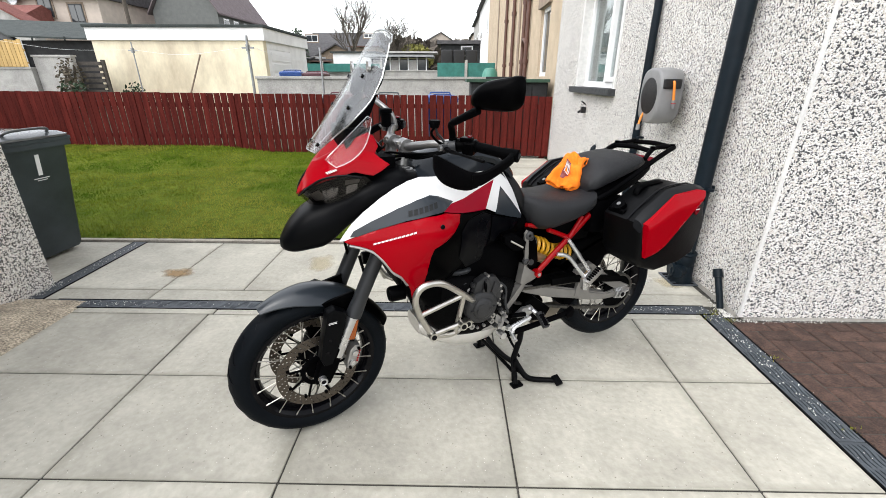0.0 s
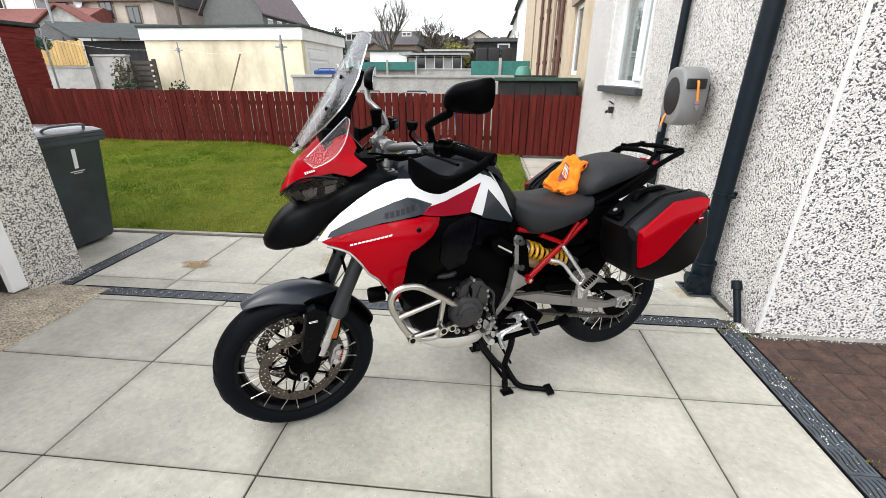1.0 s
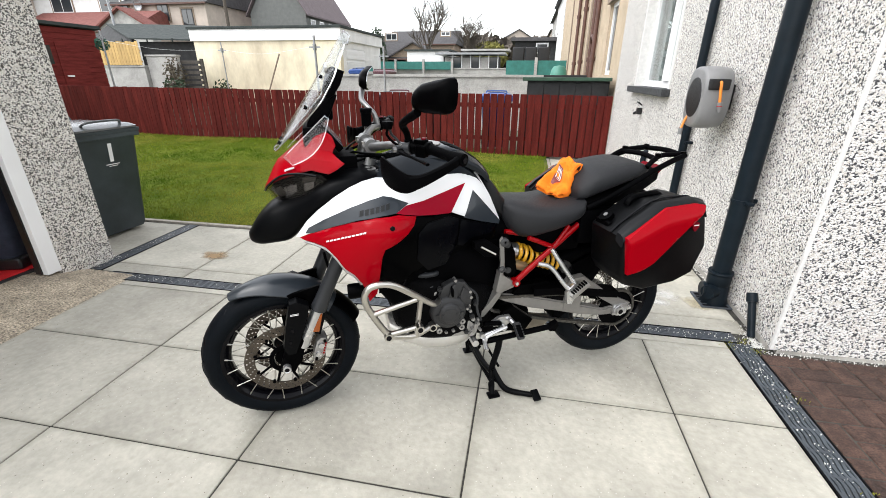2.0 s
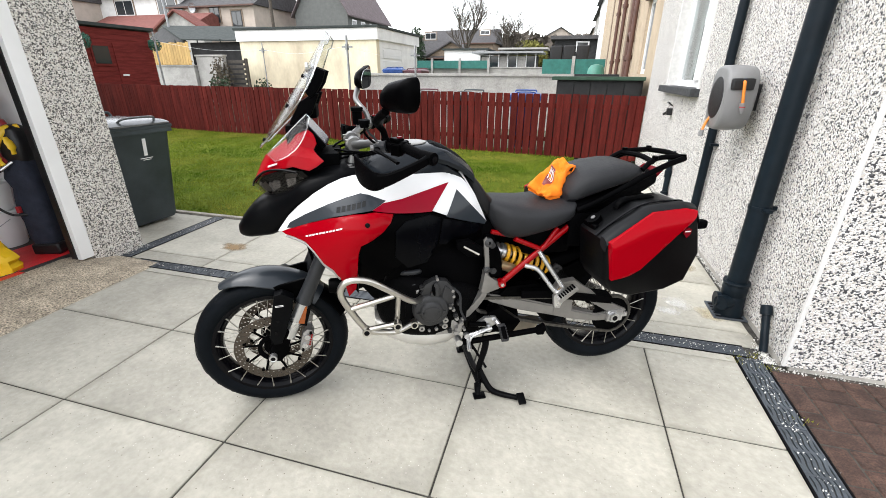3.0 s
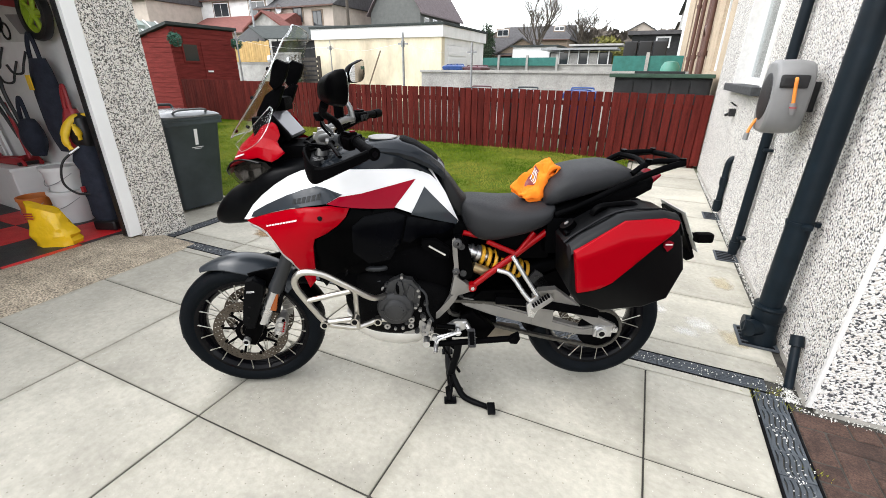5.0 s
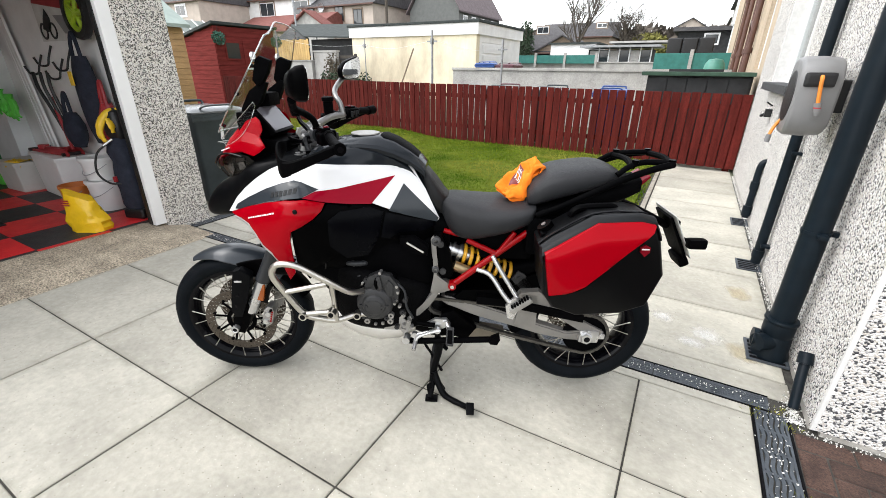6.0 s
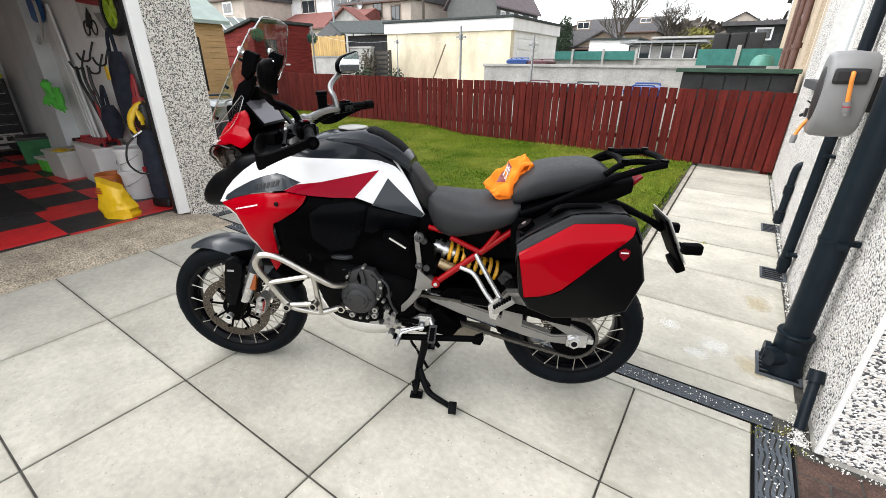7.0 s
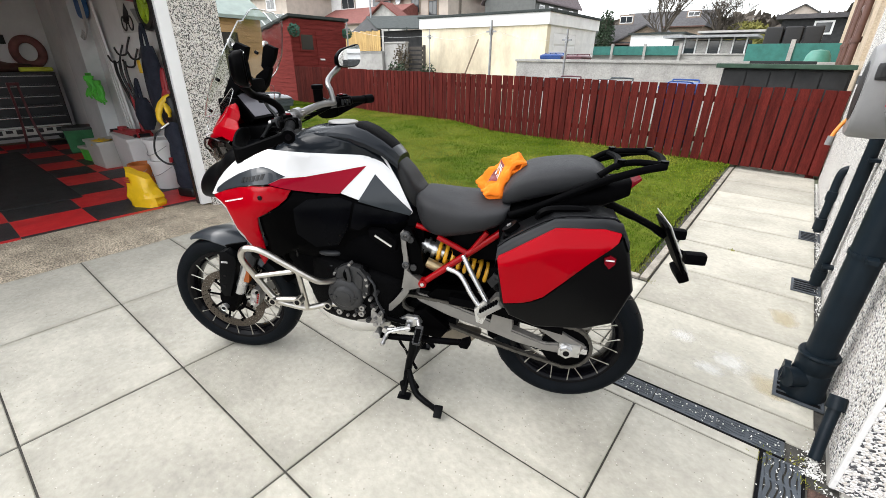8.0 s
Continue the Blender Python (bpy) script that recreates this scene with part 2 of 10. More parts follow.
M_TEAL = mat("teal_fence_paint", (0.03, 0.17, 0.145), 0.7, vary=0.25, scale=4)
M_BLUEPLASTIC = mat("blue_bin_plastic", (0.02, 0.075, 0.28), 0.45, vary=0.2, scale=5)
M_BINGREY = mat("charcoal_bin_plastic", (0.042, 0.055, 0.062), 0.5, spec=0.4, vary=0.3, scale=3.5, bump=0.15, bump_scale=250)
# Lid grey is raised to carry the sky's reflection in its base colour.
M_LIDGREY = mat("sky_paled_lid_plastic", (0.10, 0.108, 0.112), 0.16, spec=0.9, vary=0.3, scale=5, bump=0.15, bump_scale=100)
M_PRINT = mat("white_print", (0.8, 0.8, 0.8), 0.6)
M_GALV = mat("galvanised_steel", (0.33, 0.34, 0.35), 0.5, 0.6, vary=0.25, scale=9)
M_REELGREY = mat("grey_reel_plastic", (0.20, 0.20, 0.20), 0.45, vary=0.12, scale=6, bump=0.1, bump_scale=200)
M_BLACK = mat("black_plastic", (0.008, 0.008, 0.009), 0.45, vary=0.3, scale=14, bump=0.12, bump_scale=300)
M_REDPAINT_REEL = mat("red_ring_plastic", (0.35, 0.02, 0.03), 0.45)
M_HOSE = mat("orange_hose", (0.75, 0.24, 0.03), 0.5, vary=0.15, scale=20)
M_BARK = mat("bark", (0.09, 0.075, 0.06), 0.95, vary=0.3, scale=4)
M_LEAF = mat("evergreen", (0.035, 0.06, 0.03), 0.9, vary=0.4, scale=3)
M_GORSE = mat("yellow_shrub", (0.22, 0.21, 0.05), 0.9, vary=0.4, scale=3)


# ---- building helpers ----
def link_mesh(name, bm, material, parent=None, label="", smooth=False, recalc=True):
    if recalc:
        bmesh.ops.recalc_face_normals(bm, faces=bm.faces)
    me = bpy.data.meshes.new(name)
    bm.to_mesh(me)
    bm.free()
    if smooth:
        me.shade_smooth()
        try:
            me.set_sharp_from_angle(angle=radians(smooth if smooth is not True else 40))
        except AttributeError:
            pass
    for m in material if isinstance(material, (list, tuple)) else [material]:
        me.materials.append(m)
    ob = new(name, me)
    if parent is not None:
        ob.parent = parent
    if label:
        ob["label"] = label
    return ob


def part(name, bm, material, parent, label="", smooth=False, recalc=True):
    return link_mesh(name, bm, material, parent, label, smooth, recalc)


def thing(name, at=(0, 0, 0), turn=0.0, label="", category="", group="", kind=""):
    ob = new(name)
    ob.empty_display_size = 0.1
    ob.matrix_basis = pose(*at, 0, 0, turn)
    return tagged(ob, label, category, group, kind)


def box(bm, x0, x1, y0, y1, z0, z1, bevel=0.0, m=None, seg=2):
    r = bmesh.ops.create_cube(bm, size=1, matrix=Matrix.LocRotScale(((x0 + x1) / 2, (y0 + y1) / 2, (z0 + z1) / 2), None,
                                                                    (abs(x1 - x0), abs(y1 - y0), abs(z1 - z0))))
    vs = r["verts"]
    if bevel:
        es = list({e for v in vs for e in v.link_edges})
        res = bmesh.ops.bevel(bm, geom=es, offset=bevel, segments=seg, affect="EDGES", profile=0.7)
        vs = list({v for f in res["faces"] for v in f.verts} | {v for v in vs if v.is_valid})
    if m is not None:
        bmesh.ops.transform(bm, matrix=m, verts=vs)
    return vs


def cyl(bm, a, b, r0, r1=None, n=16, caps=True):
    """A round bar from a to b."""
    a, b = Vector(a), Vector(b)
    d = b - a
    turn = d.to_track_quat("Z", "Y").to_matrix().to_4x4()
    r = bmesh.ops.create_cone(bm, cap_ends=caps, segments=n, radius1=r0, radius2=r0 if r1 is None else r1, depth=d.length,
                              matrix=Matrix.Translation((a + b) / 2) @ turn)
    return r["verts"]


def spline(pts, per=8, closed=False):
    """Points along a smooth curve through pts."""
    pts = [Vector(p) for p in pts]
    n = len(pts)
    if n < 3:
        return [pts[0].lerp(pts[-1], i / per) for i in range(per + 1)]
    out = []
    for i in range(n if closed else n - 1):
        p1, p2 = pts[i], pts[(i + 1) % n]
        p0 = pts[(i - 1) % n] if closed or i else 2 * p1 - p2
        p3 = pts[(i + 2) % n] if closed or i + 2 < n else 2 * p2 - p1
        for k in range(per):
            t = k / per
            out.append(0.5 * (2 * p1 + (p2 - p0) * t + (2 * p0 - 5 * p1 + 4 * p2 - p3) * t * t + (3 * p1 - p0 - 3 * p2 + p3) * t ** 3))
    if not closed:
        out.append(pts[-1])
    return out


def tube(bm, pts, r, n=10, per=0, closed=False, flat=1.0):
    """A tube along pts; per > 0 bends it smoothly; r may be a list."""
    pts = spline(pts, per, closed) if per else [Vector(p) for p in pts]
    k = len(pts)
    rs = [r] * k if not isinstance(r, (list, tuple)) else [r[min(len(r) - 1, int(i / max(1, k - 1) * (len(r) - 1) + 0.5))] for i in range(k)]
    rings, up = [], None
    for i, p in enumerate(pts):
        d = (pts[(i + 1) % k] - pts[i - 1]) if closed else (pts[min(i + 1, k - 1)] - pts[max(i - 1, 0)])
        d.normalize()
        if up is None:
            up = Vector((0, 0, 1)) if abs(d.z) < 0.9 else Vector((0, 1, 0))
        side = d.cross(up).normalized()
        up = side.cross(d).normalized()
        rings.append([bm.verts.new(p + rs[i] * (math.cos(a) * side + flat * math.sin(a) * up)) for a in (2 * math.pi * j / n for j in range(n))])
    for i in range(k if closed else k - 1):
        a, b = rings[i], rings[(i + 1) % k]
        for j in range(n):
            bm.faces.new((a[j], a[(j + 1) % n], b[(j + 1) % n], b[j]))
    if not closed:
        bm.faces.new(rings[0])
        bm.faces.new(rings[-1])


def loft(bm, rings, caps=True, closed=True):
    """A skin over rings of equally many points."""
    vs = [[bm.verts.new(p) for p in ring] for ring in rings]
    n = len(vs[0])
    for a, b in zip(vs, vs[1:]):
        for j in range(n if closed else n - 1):
            bm.faces.new((a[j], a[(j + 1) % n], b[(j + 1) % n], b[j]))
    if caps and closed:
        bm.faces.new(vs[0])
        bm.faces.new(vs[-1])
    return vs


def lathe(bm, profile, center, axis="y", n=48, closed=False):
    """Turns (radius, offset) points round an axis through center."""
    c = Vector(center)
    rings = []
    for r, o in profile:
        ring = []
        for k in range(n):
            a = 2 * math.pi * k / n
            p = {"y": Vector((r * math.cos(a), o, r * math.sin(a))), "z": Vector((r * math.cos(a), r * math.sin(a), o)),
                 "x": Vector((o, r * math.cos(a), r * math.sin(a)))}[axis]
            ring.append(c + p)
        rings.append(ring)
    if closed:
        rings.append(rings[0])
        vs = [[bm.verts.new(p) for p in ring] for ring in rings[:-1]]
        vs.append(vs[0])
        for a, b in zip(vs, vs[1:]):
            for j in range(n):
                bm.faces.new((a[j], a[(j + 1) % n], b[(j + 1) % n], b[j]))
    else:
        loft(bm, rings)


def prism(bm, outline, a, b, axis="y", bevel=0.0):
    """An outline of (u, v) points drawn out along an axis from a to b."""
    def at(u, v, w):
        return {"y": (u, w, v), "z": (u, v, w), "x": (w, u, v)}[axis]
    lo = [bm.verts.new(at(u, v, a)) for u, v in outline]
    hi = [bm.verts.new(at(u, v, b)) for u, v in outline]
    n = len(lo)
    fs = [bm.faces.new(lo), bm.faces.new(hi)] + [bm.faces.new((lo[i], lo[(i + 1) % n], hi[(i + 1) % n], hi[i])) for i in range(n)]
    if bevel:
        es = {e for f in fs[:2] for e in f.edges}
        bmesh.ops.bevel(bm, geom=list(es), offset=bevel, segments=2, affect="EDGES", profile=0.7)


def holed_wall(bm, x0, x1, y0, y1, z0, z1, hy0, hy1, hz0, hz1):
    """A wall lying along y with one rectangular opening through it."""
    def ring(x, a0, a1, b0, b1):
        return [bm.verts.new((x, y, z)) for y, z in ((a0, b0), (a1, b0), (a1, b1), (a0, b1))]
    near, far = ring(x0, y0, y1, z0, z1), ring(x1, y0, y1, z0, z1)
    near_in, far_in = ring(x0, hy0, hy1, hz0, hz1), ring(x1, hy0, hy1, hz0, hz1)
    for i in range(4):
        j = (i + 1) % 4
        for a, b in ((near, near_in), (far_in, far), (near_in, far_in), (far, near)):
            bm.faces.new((a[i], a[j], b[j], b[i]))


def simple(name, material, maker, parent=None, label="", smooth=False):
    bm = bmesh.new()
    maker(bm)
    return link_mesh(name, bm, material, parent, label, smooth)


def boxes(name, material, items, parent=None, label="", bevel=0.0, smooth=False):
    bm = bmesh.new()
    for it in items:
        box(bm, *it, bevel=bevel)
    return link_mesh(name, bm, material, parent, label, smooth)


# ---- ground, lawn, drains ----
def ground_sheet():
    bm = bmesh.new()
    xs = [-1500, -300, -80, -30, -12, -2.65, 1.1, 2.25, 30, 80, 300, 1500]
    ys = [-1500, -300, -60, -6, 2.6, 3.9, 8.3, 12, 30, 80, 300, 1500]
    def height(x, y):
        return -0.06 if y < 3 else (-0.05 if y < 8 else (0.0 if y < 20 else 0.3 if y < 80 else 2.0))
    vs = [[bm.verts.new((x, y, height(x, y))) for x in xs] for y in ys]
    for a, b in zip(vs, vs[1:]):
        for j in range(len(xs) - 1):
            bm.faces.new((a[j], a[j + 1], b[j + 1], b[j]))
    return link_mesh("ground", bm, M_GROUND)


ground = tagged(ground_sheet(), "dull green and brown ground under and round the gardens", "ground", kind="structure")

bed = bmesh.new()
box(bed, -2.2, 1.985, -4, 2.66, -0.06, -0.006)
box(bed, -2.62, 2.18, 2.66, 3.9, -0.06, -0.006)
box(bed, 1.12, 2.18, 3.9, 8.35, -0.06, -0.006)
box(bed, 1.985, 6.2, -4, 2.66, -0.06, -0.006)
box(bed, -4.2, -2.62, 2.98, 3.9, -0.06, -0.006)
tagged(link_mesh("paving_bed", bed, M_JOINT), "dark gritty bed showing in the joints between paving", "paving bed", kind="structure")


def lawn_z(x, y):
    bank = min(1.0, max(0.0, (-2.9 - x) / 1.3)) * min(1.0, max(0.0, (y - 6.4) / 1.6))
    return 0.012 + 0.010 * (y - 3.9) + 0.012 * math.sin(1.7 * x) * math.sin(1.3 * y) + 0.09 * bank * bank * (3 - 2 * bank)


def lawn_sheet():
    bm = bmesh.new()
    nx, ny = 90, 40
    vs = [[bm.verts.new((-11.6 + 12.70 * i / nx, 3.93 + 5.0 * j / ny, 0)) for i in range(nx + 1)] for j in range(ny + 1)]
    for row in vs:
        for v in row:
            v.co.z = lawn_z(v.co.x, v.co.y) + 0.008 * noise.noise(v.co * 3)
    for a, b in zip(vs, vs[1:]):
        for i in range(nx):
            bm.faces.new((a[i], a[i + 1], b[i + 1], b[i]))
    return link_mesh("lawn", bm, M_TURF, smooth=True)


tagged(lawn_sheet(), "mown back garden lawn, green with yellowish patches", "lawn", kind="structure")


# ---- the house on the drive's edge ----
HX, HY, HEND, HTOP = 2.18, 2.60, 8.28, 5.2


def house():
    root = thing("house", (0, 0, 0), 0, "rendered house with black and white pebbledash walls beside the drive", "house", kind="structure")
    # side wall with an opening for the window, front wall
    wy0, wy1, wz0, wz1 = 5.40, 6.85, 1.31, 2.5
    bm = bmesh.new()
    t = 0.25
    holed_wall(bm, HX, HX + t, HY, HEND, 0.02, HTOP, wy0, wy1, wz0, wz1)
    part("side_wall", bm, M_DASH, root, "black and white pebbledash")
    bm = bmesh.new()
    box(bm, HX + t, 7.5, HY, HY + t, 0.02, HTOP)
    part("front_wall", bm, M_DASH, root, "black and white pebbledash")
    # corner bead and a second bead beside it
    bm = bmesh.new()
    box(bm, HX - 0.004, HX + 0.013, HY - 0.004, HY + 0.013, 0.02, HTOP, bevel=0.004)
    part("corner_bead", bm, M_BEAD, root, "white corner bead")
    bm = bmesh.new()
    box(bm, HX - 0.0, HX + 0.03, HY + 0.035, HEND, -0.02, 0.03)
    part("plinth", bm, M_PLINTH, root)
    boxes("plinth", M_PLINTH, [(HX + 0.035, 7.5, HY + 0.003, HY + 0.03, -0.02, 0.03)], root)
    bm = bmesh.new()
    box(bm, HX - 0.3, 7.7, HY - 0.3, HEND + 0.05, HTOP, HTOP + 0.15)
    prism(bm, [(HX - 0.35, HTOP + 0.15), (7.7, HTOP + 0.15), (5.0, HTOP + 2.2)], HY - 0.35, HEND + 0.05, "y")
    part("roof", bm, M_DARKROOF, root)
    # inside faces that close the room behind the window
    bm = bmesh.new()
    box(bm, HX + 1.6, HX + 1.7, wy0 - 0.8, wy1 + 0.8, 0.3, 2.8)
    box(bm, HX + 0.26, HX + 1.6, wy0 - 0.9, wy0 - 0.8, 0.3, 2.8)
    box(bm, HX + 0.26, HX + 1.6, wy1 + 0.8, wy1 + 0.9, 0.3, 2.8)
    box(bm, HX + 0.26, HX + 1.6, wy0 - 0.8, wy1 + 0.8, 0.2, 0.3)
    box(bm, HX + 0.26, HX + 1.6, wy0 - 0.8, wy1 + 0.8, 2.8, 2.9)
    part("room", bm, M_DARKROOM, root)
    # window: smooth white surround, frame, casement, panes, slate sill
    win = simple("window", M_BEAD, lambda b: [box(b, HX - 0.012, HX + 0.12, y0, y1, z0, z1) for y0, y1, z0, z1 in (
        (wy0 - 0.06, wy0 + 0.004, wz0 - 0.05, wz1 + 0.1), (wy1 - 0.004, wy1 + 0.06, wz0 - 0.05, wz1 + 0.1), (wy0 + 0.004, wy1 - 0.004, wz1 - 0.004, wz1 + 0.1))], root,
        "smooth white painted surround")
    fx0, fx1 = HX + 0.10, HX + 0.17
    mid = wy0 + 0.62
    bm = bmesh.new()
    for y0, y1, z0, z1 in ((wy0 + 0.005, wy0 + 0.06, wz0, wz1 - 0.005), (wy1 - 0.06, wy1 - 0.005, wz0, wz1 - 0.005), (wy0 + 0.06, wy1 - 0.06, wz0, wz0 + 0.07),
                           (wy0 + 0.06, wy1 - 0.06, wz1 - 0.06, wz1 - 0.005), (mid - 0.035, mid + 0.035, wz0 + 0.07, wz1 - 0.06)):
        box(bm, fx0, fx1, y0, y1, z0, z1, bevel=0.006)
    part("frame", bm, M_UPVC, win, "white plastic frame")
    bm = bmesh.new()
    c0, c1, d0, d1 = wy0 + 0.062, mid - 0.037, wz0 + 0.072, wz1 - 0.062
    for y0, y1, z0, z1 in ((c0, c0 + 0.055, d0, d1), (c1 - 0.055, c1, d0, d1), (c0 + 0.055, c1 - 0.055, d0, d0 + 0.055), (c0 + 0.055, c1 - 0.055, d1 - 0.055, d1)):
        box(bm, fx0 - 0.025, fx1 - 0.01, y0, y1, z0, z1, bevel=0.006)
    part("casement", bm, M_UPVC, win, "white plastic opening casement")
    for y0, y1 in ((c0 + 0.05, c1 - 0.05), (mid + 0.03, wy1 - 0.055)):
        ob = boxes("pane", M_GLASS, [(fx0 + 0.03, fx0 + 0.036, y0, y1, wz0 + 0.06, wz1 - 0.055)], win)
        ob.visible_shadow = False
    bm = bmesh.new()
    ring = [(HX + 0.22 + 0.02 * math.sin(90 * k / 48), wy0 + 0.1 + 1.25 * k / 48) for k in range(49)]
    loft(bm, [[(x, y, z) for x, y in ring] for z in (wz0 + 0.02, wz1)], closed=False)
    part("net_curtain", bm, M_CURTAIN, win)
    boxes("sill", M_SILL, [(HX - 0.085, HX + 0.095, wy0 - 0.09, wy1 + 0.13, wz0 - 0.075, wz0)], win, "dark slate sill", bevel=0.006)
    return root


house()


def pipe_bracket(bm, x, y, z, r):
    """A clip: a ring round the pipe and a short bolt into the wall."""
    lathe(bm, [(r + 0.001, -0.009), (r + 0.005, -0.009), (r + 0.005, 0.009), (r + 0.001, 0.009)], (x, y, z), "z", 20, True)
    box(bm, x + r, HX + 0.02, y - 0.012, y + 0.012, z - 0.012, z + 0.012)
    box(bm, x - 0.008, x + 0.03, y - r - 0.045, y - r, z - 0.01, z + 0.01, bevel=0.004)


def gully(root, x0, x1, y0, y1):
    """A shallow square gully: a raised rim, a black sheet for its shaded inside and a few grating bars."""
    w = 0.014
    tray = boxes("gully_tray", M_DRAIN, [(x0, x1, y0, y0 + w, 0.002, 0.011), (x0, x1, y1 - w, y1, 0.002, 0.011), (x0, x0 + w, y0 + w, y1 - w, 0.002, 0.011), (x1 - w, x1, y0 + w, y1 - w, 0.002, 0.011)], root, "dark gully rim")
    # Flat black sheet painted for the shade inside; nothing is hollowed out.
    boxes("shade_sheet", M_CHANNEL, [(x0 + w, x1 - w, y0 + w, y1 - w, 0.002, 0.004)], tray, "black sheet for the shade inside the gully")
    for k in range(4):
        y = y0 + w + (y1 - y0 - 2 * w) * (k + 1) / 5
        boxes("grating_bar", M_DRAIN, [(x0 + w, x1 - w, y - 0.004, y + 0.004, 0.004, 0.009)], tray)


def soil_pipe():
    """Thick pipe with a collar, an access branch and a boot."""
    x, y, r = HX - 0.085, 3.17, 0.056
    root = thing("soil_pipe", (x, y, 0), 0, "thick black painted soil pipe standing against the pebbledash wall", "pipe")
    simple("pipe", M_PIPE, lambda b: cyl(b, (0, 0, 0.05), (0, 0, 4.9), r, n=28), root, smooth=True)
    for z0, z1, rr in ((2.9, 3.0, 0.064), (0.14, 0.212, 0.068), (0.216, 0.236, 0.074)):
        bm = bmesh.new()
        lathe(bm, [(0.03, z0), (rr, z0), (rr + 0.003, z0 + 0.01), (rr + 0.003, z1 - 0.01), (rr, z1), (0.03, z1)], (0, 0, 0), "z", 28)
        part("collar", bm, M_PIPE, root, smooth=True)
    bm = bmesh.new()
    lathe(bm, [(0.02, 0.0), (0.085, 0.0), (0.085, 0.02), (0.075, 0.05), (0.072, 0.13), (0.062, 0.15), (0.02, 0.15)], (0, 0, 0), "z", 28)
    cyl(bm, (-0.02, -0.03, 0.10), (-0.085, -0.075, 0.10), 0.046, n=20)
    lathe(bm, [(0.0, -0.012), (0.05, -0.012), (0.05, 0.012), (0.0, 0.012)], (-0.09, -0.02, 0.10), "x", 20)
    part("boot", bm, M_PIPE, root, smooth=True)
    bm = bmesh.new()
    pipe_bracket(bm, 0, 0, 0.72, r)
    for v in bm.verts:
        if v.co.x > 0.5:
            v.co.x = 0.1
    part("bracket", bm, M_PIPE, root)
    gully(root, -0.11, 0.08, -0.11, 0.11)
    return root


soil_pipe()


def rain_pipe():
    x, y, r = HX - 0.048, 4.47, 0.034
    root = thing("rain_pipe", (x, y, 0), 0, "slim black rainwater downpipe standing on a gully by the wall", "pipe")
    simple("pipe", M_PIPE, lambda b: cyl(b, (0, 0, 0.04), (0, 0, 4.9), r, n=20), root, smooth=True)
    for z0, z1 in ((0.09, 0.15),):
        bm = bmesh.new()
        lathe(bm, [(0.02, z0), (r + 0.006, z0), (r + 0.006, z1), (0.02, z1)], (0, 0, 0), "z", 20)
        part("collar", bm, M_PIPE, root, smooth=True)
    for z in (0.20, 0.90):
        boxes("bracket", M_PIPE, [(-0.010, 0.054, -r - 0.045, -r + 0.012, z - 0.010, z + 0.010)], root, bevel=0.004)
    gully(root, -0.12, 0.04, -0.11, 0.11)


rain_pipe()


def waste_pipe():
    """Short bent waste pipe out of the wall into a gully."""
    root = thing("waste_pipe", (HX - 0.03, 5.72, 0), 0, "short bent black waste pipe dropping into a gully", "pipe")
    bm = bmesh.new()
    tube(bm, [(0.06, 0.0, 0.62), (0.01, 0.0, 0.60), (-0.005, -0.005, 0.52), (-0.005, -0.03, 0.30), (-0.01, -0.05, 0.06)], 0.03, 14, per=6)
    part("pipe", bm, M_PIPE, root, smooth=True)
    for a, b, rr in (((-0.005, -0.012, 0.42), (-0.005, -0.018, 0.34), 0.039), ((-0.01, -0.04, 0.18), (-0.01, -0.05, 0.08), 0.042)):
        bm = bmesh.new()
        tube(bm, [a, b], rr, 14, per=2)
        part("collar", bm, M_PIPE, root, smooth=True)
    gully(root, -0.12, 0.025, -0.18, 0.06)


waste_pipe()


def stub_pipe():
    """A capped stub beside the corner, leaning a little."""
    root = thing("stub_pipe", (HX - 0.03, 2.80, 0), 0, "short black capped stub pipe rising beside the wall foot", "pipe")
    bm = bmesh.new()
    tube(bm, [(-0.01, -0.07, 0.01), (-0.008, -0.02, 0.10), (0.0, 0.045, 0.19)], 0.021, 12, per=5)
    part("pipe", bm, M_PIPE, root, smooth=True)
    bm = bmesh.new()
    cyl(bm, (0.0, 0.042, 0.185), (0.0, 0.070, 0.232), 0.031, 0.028, n=14)
    part("cap", bm, M_PIPE, root, smooth=True)


stub_pipe()


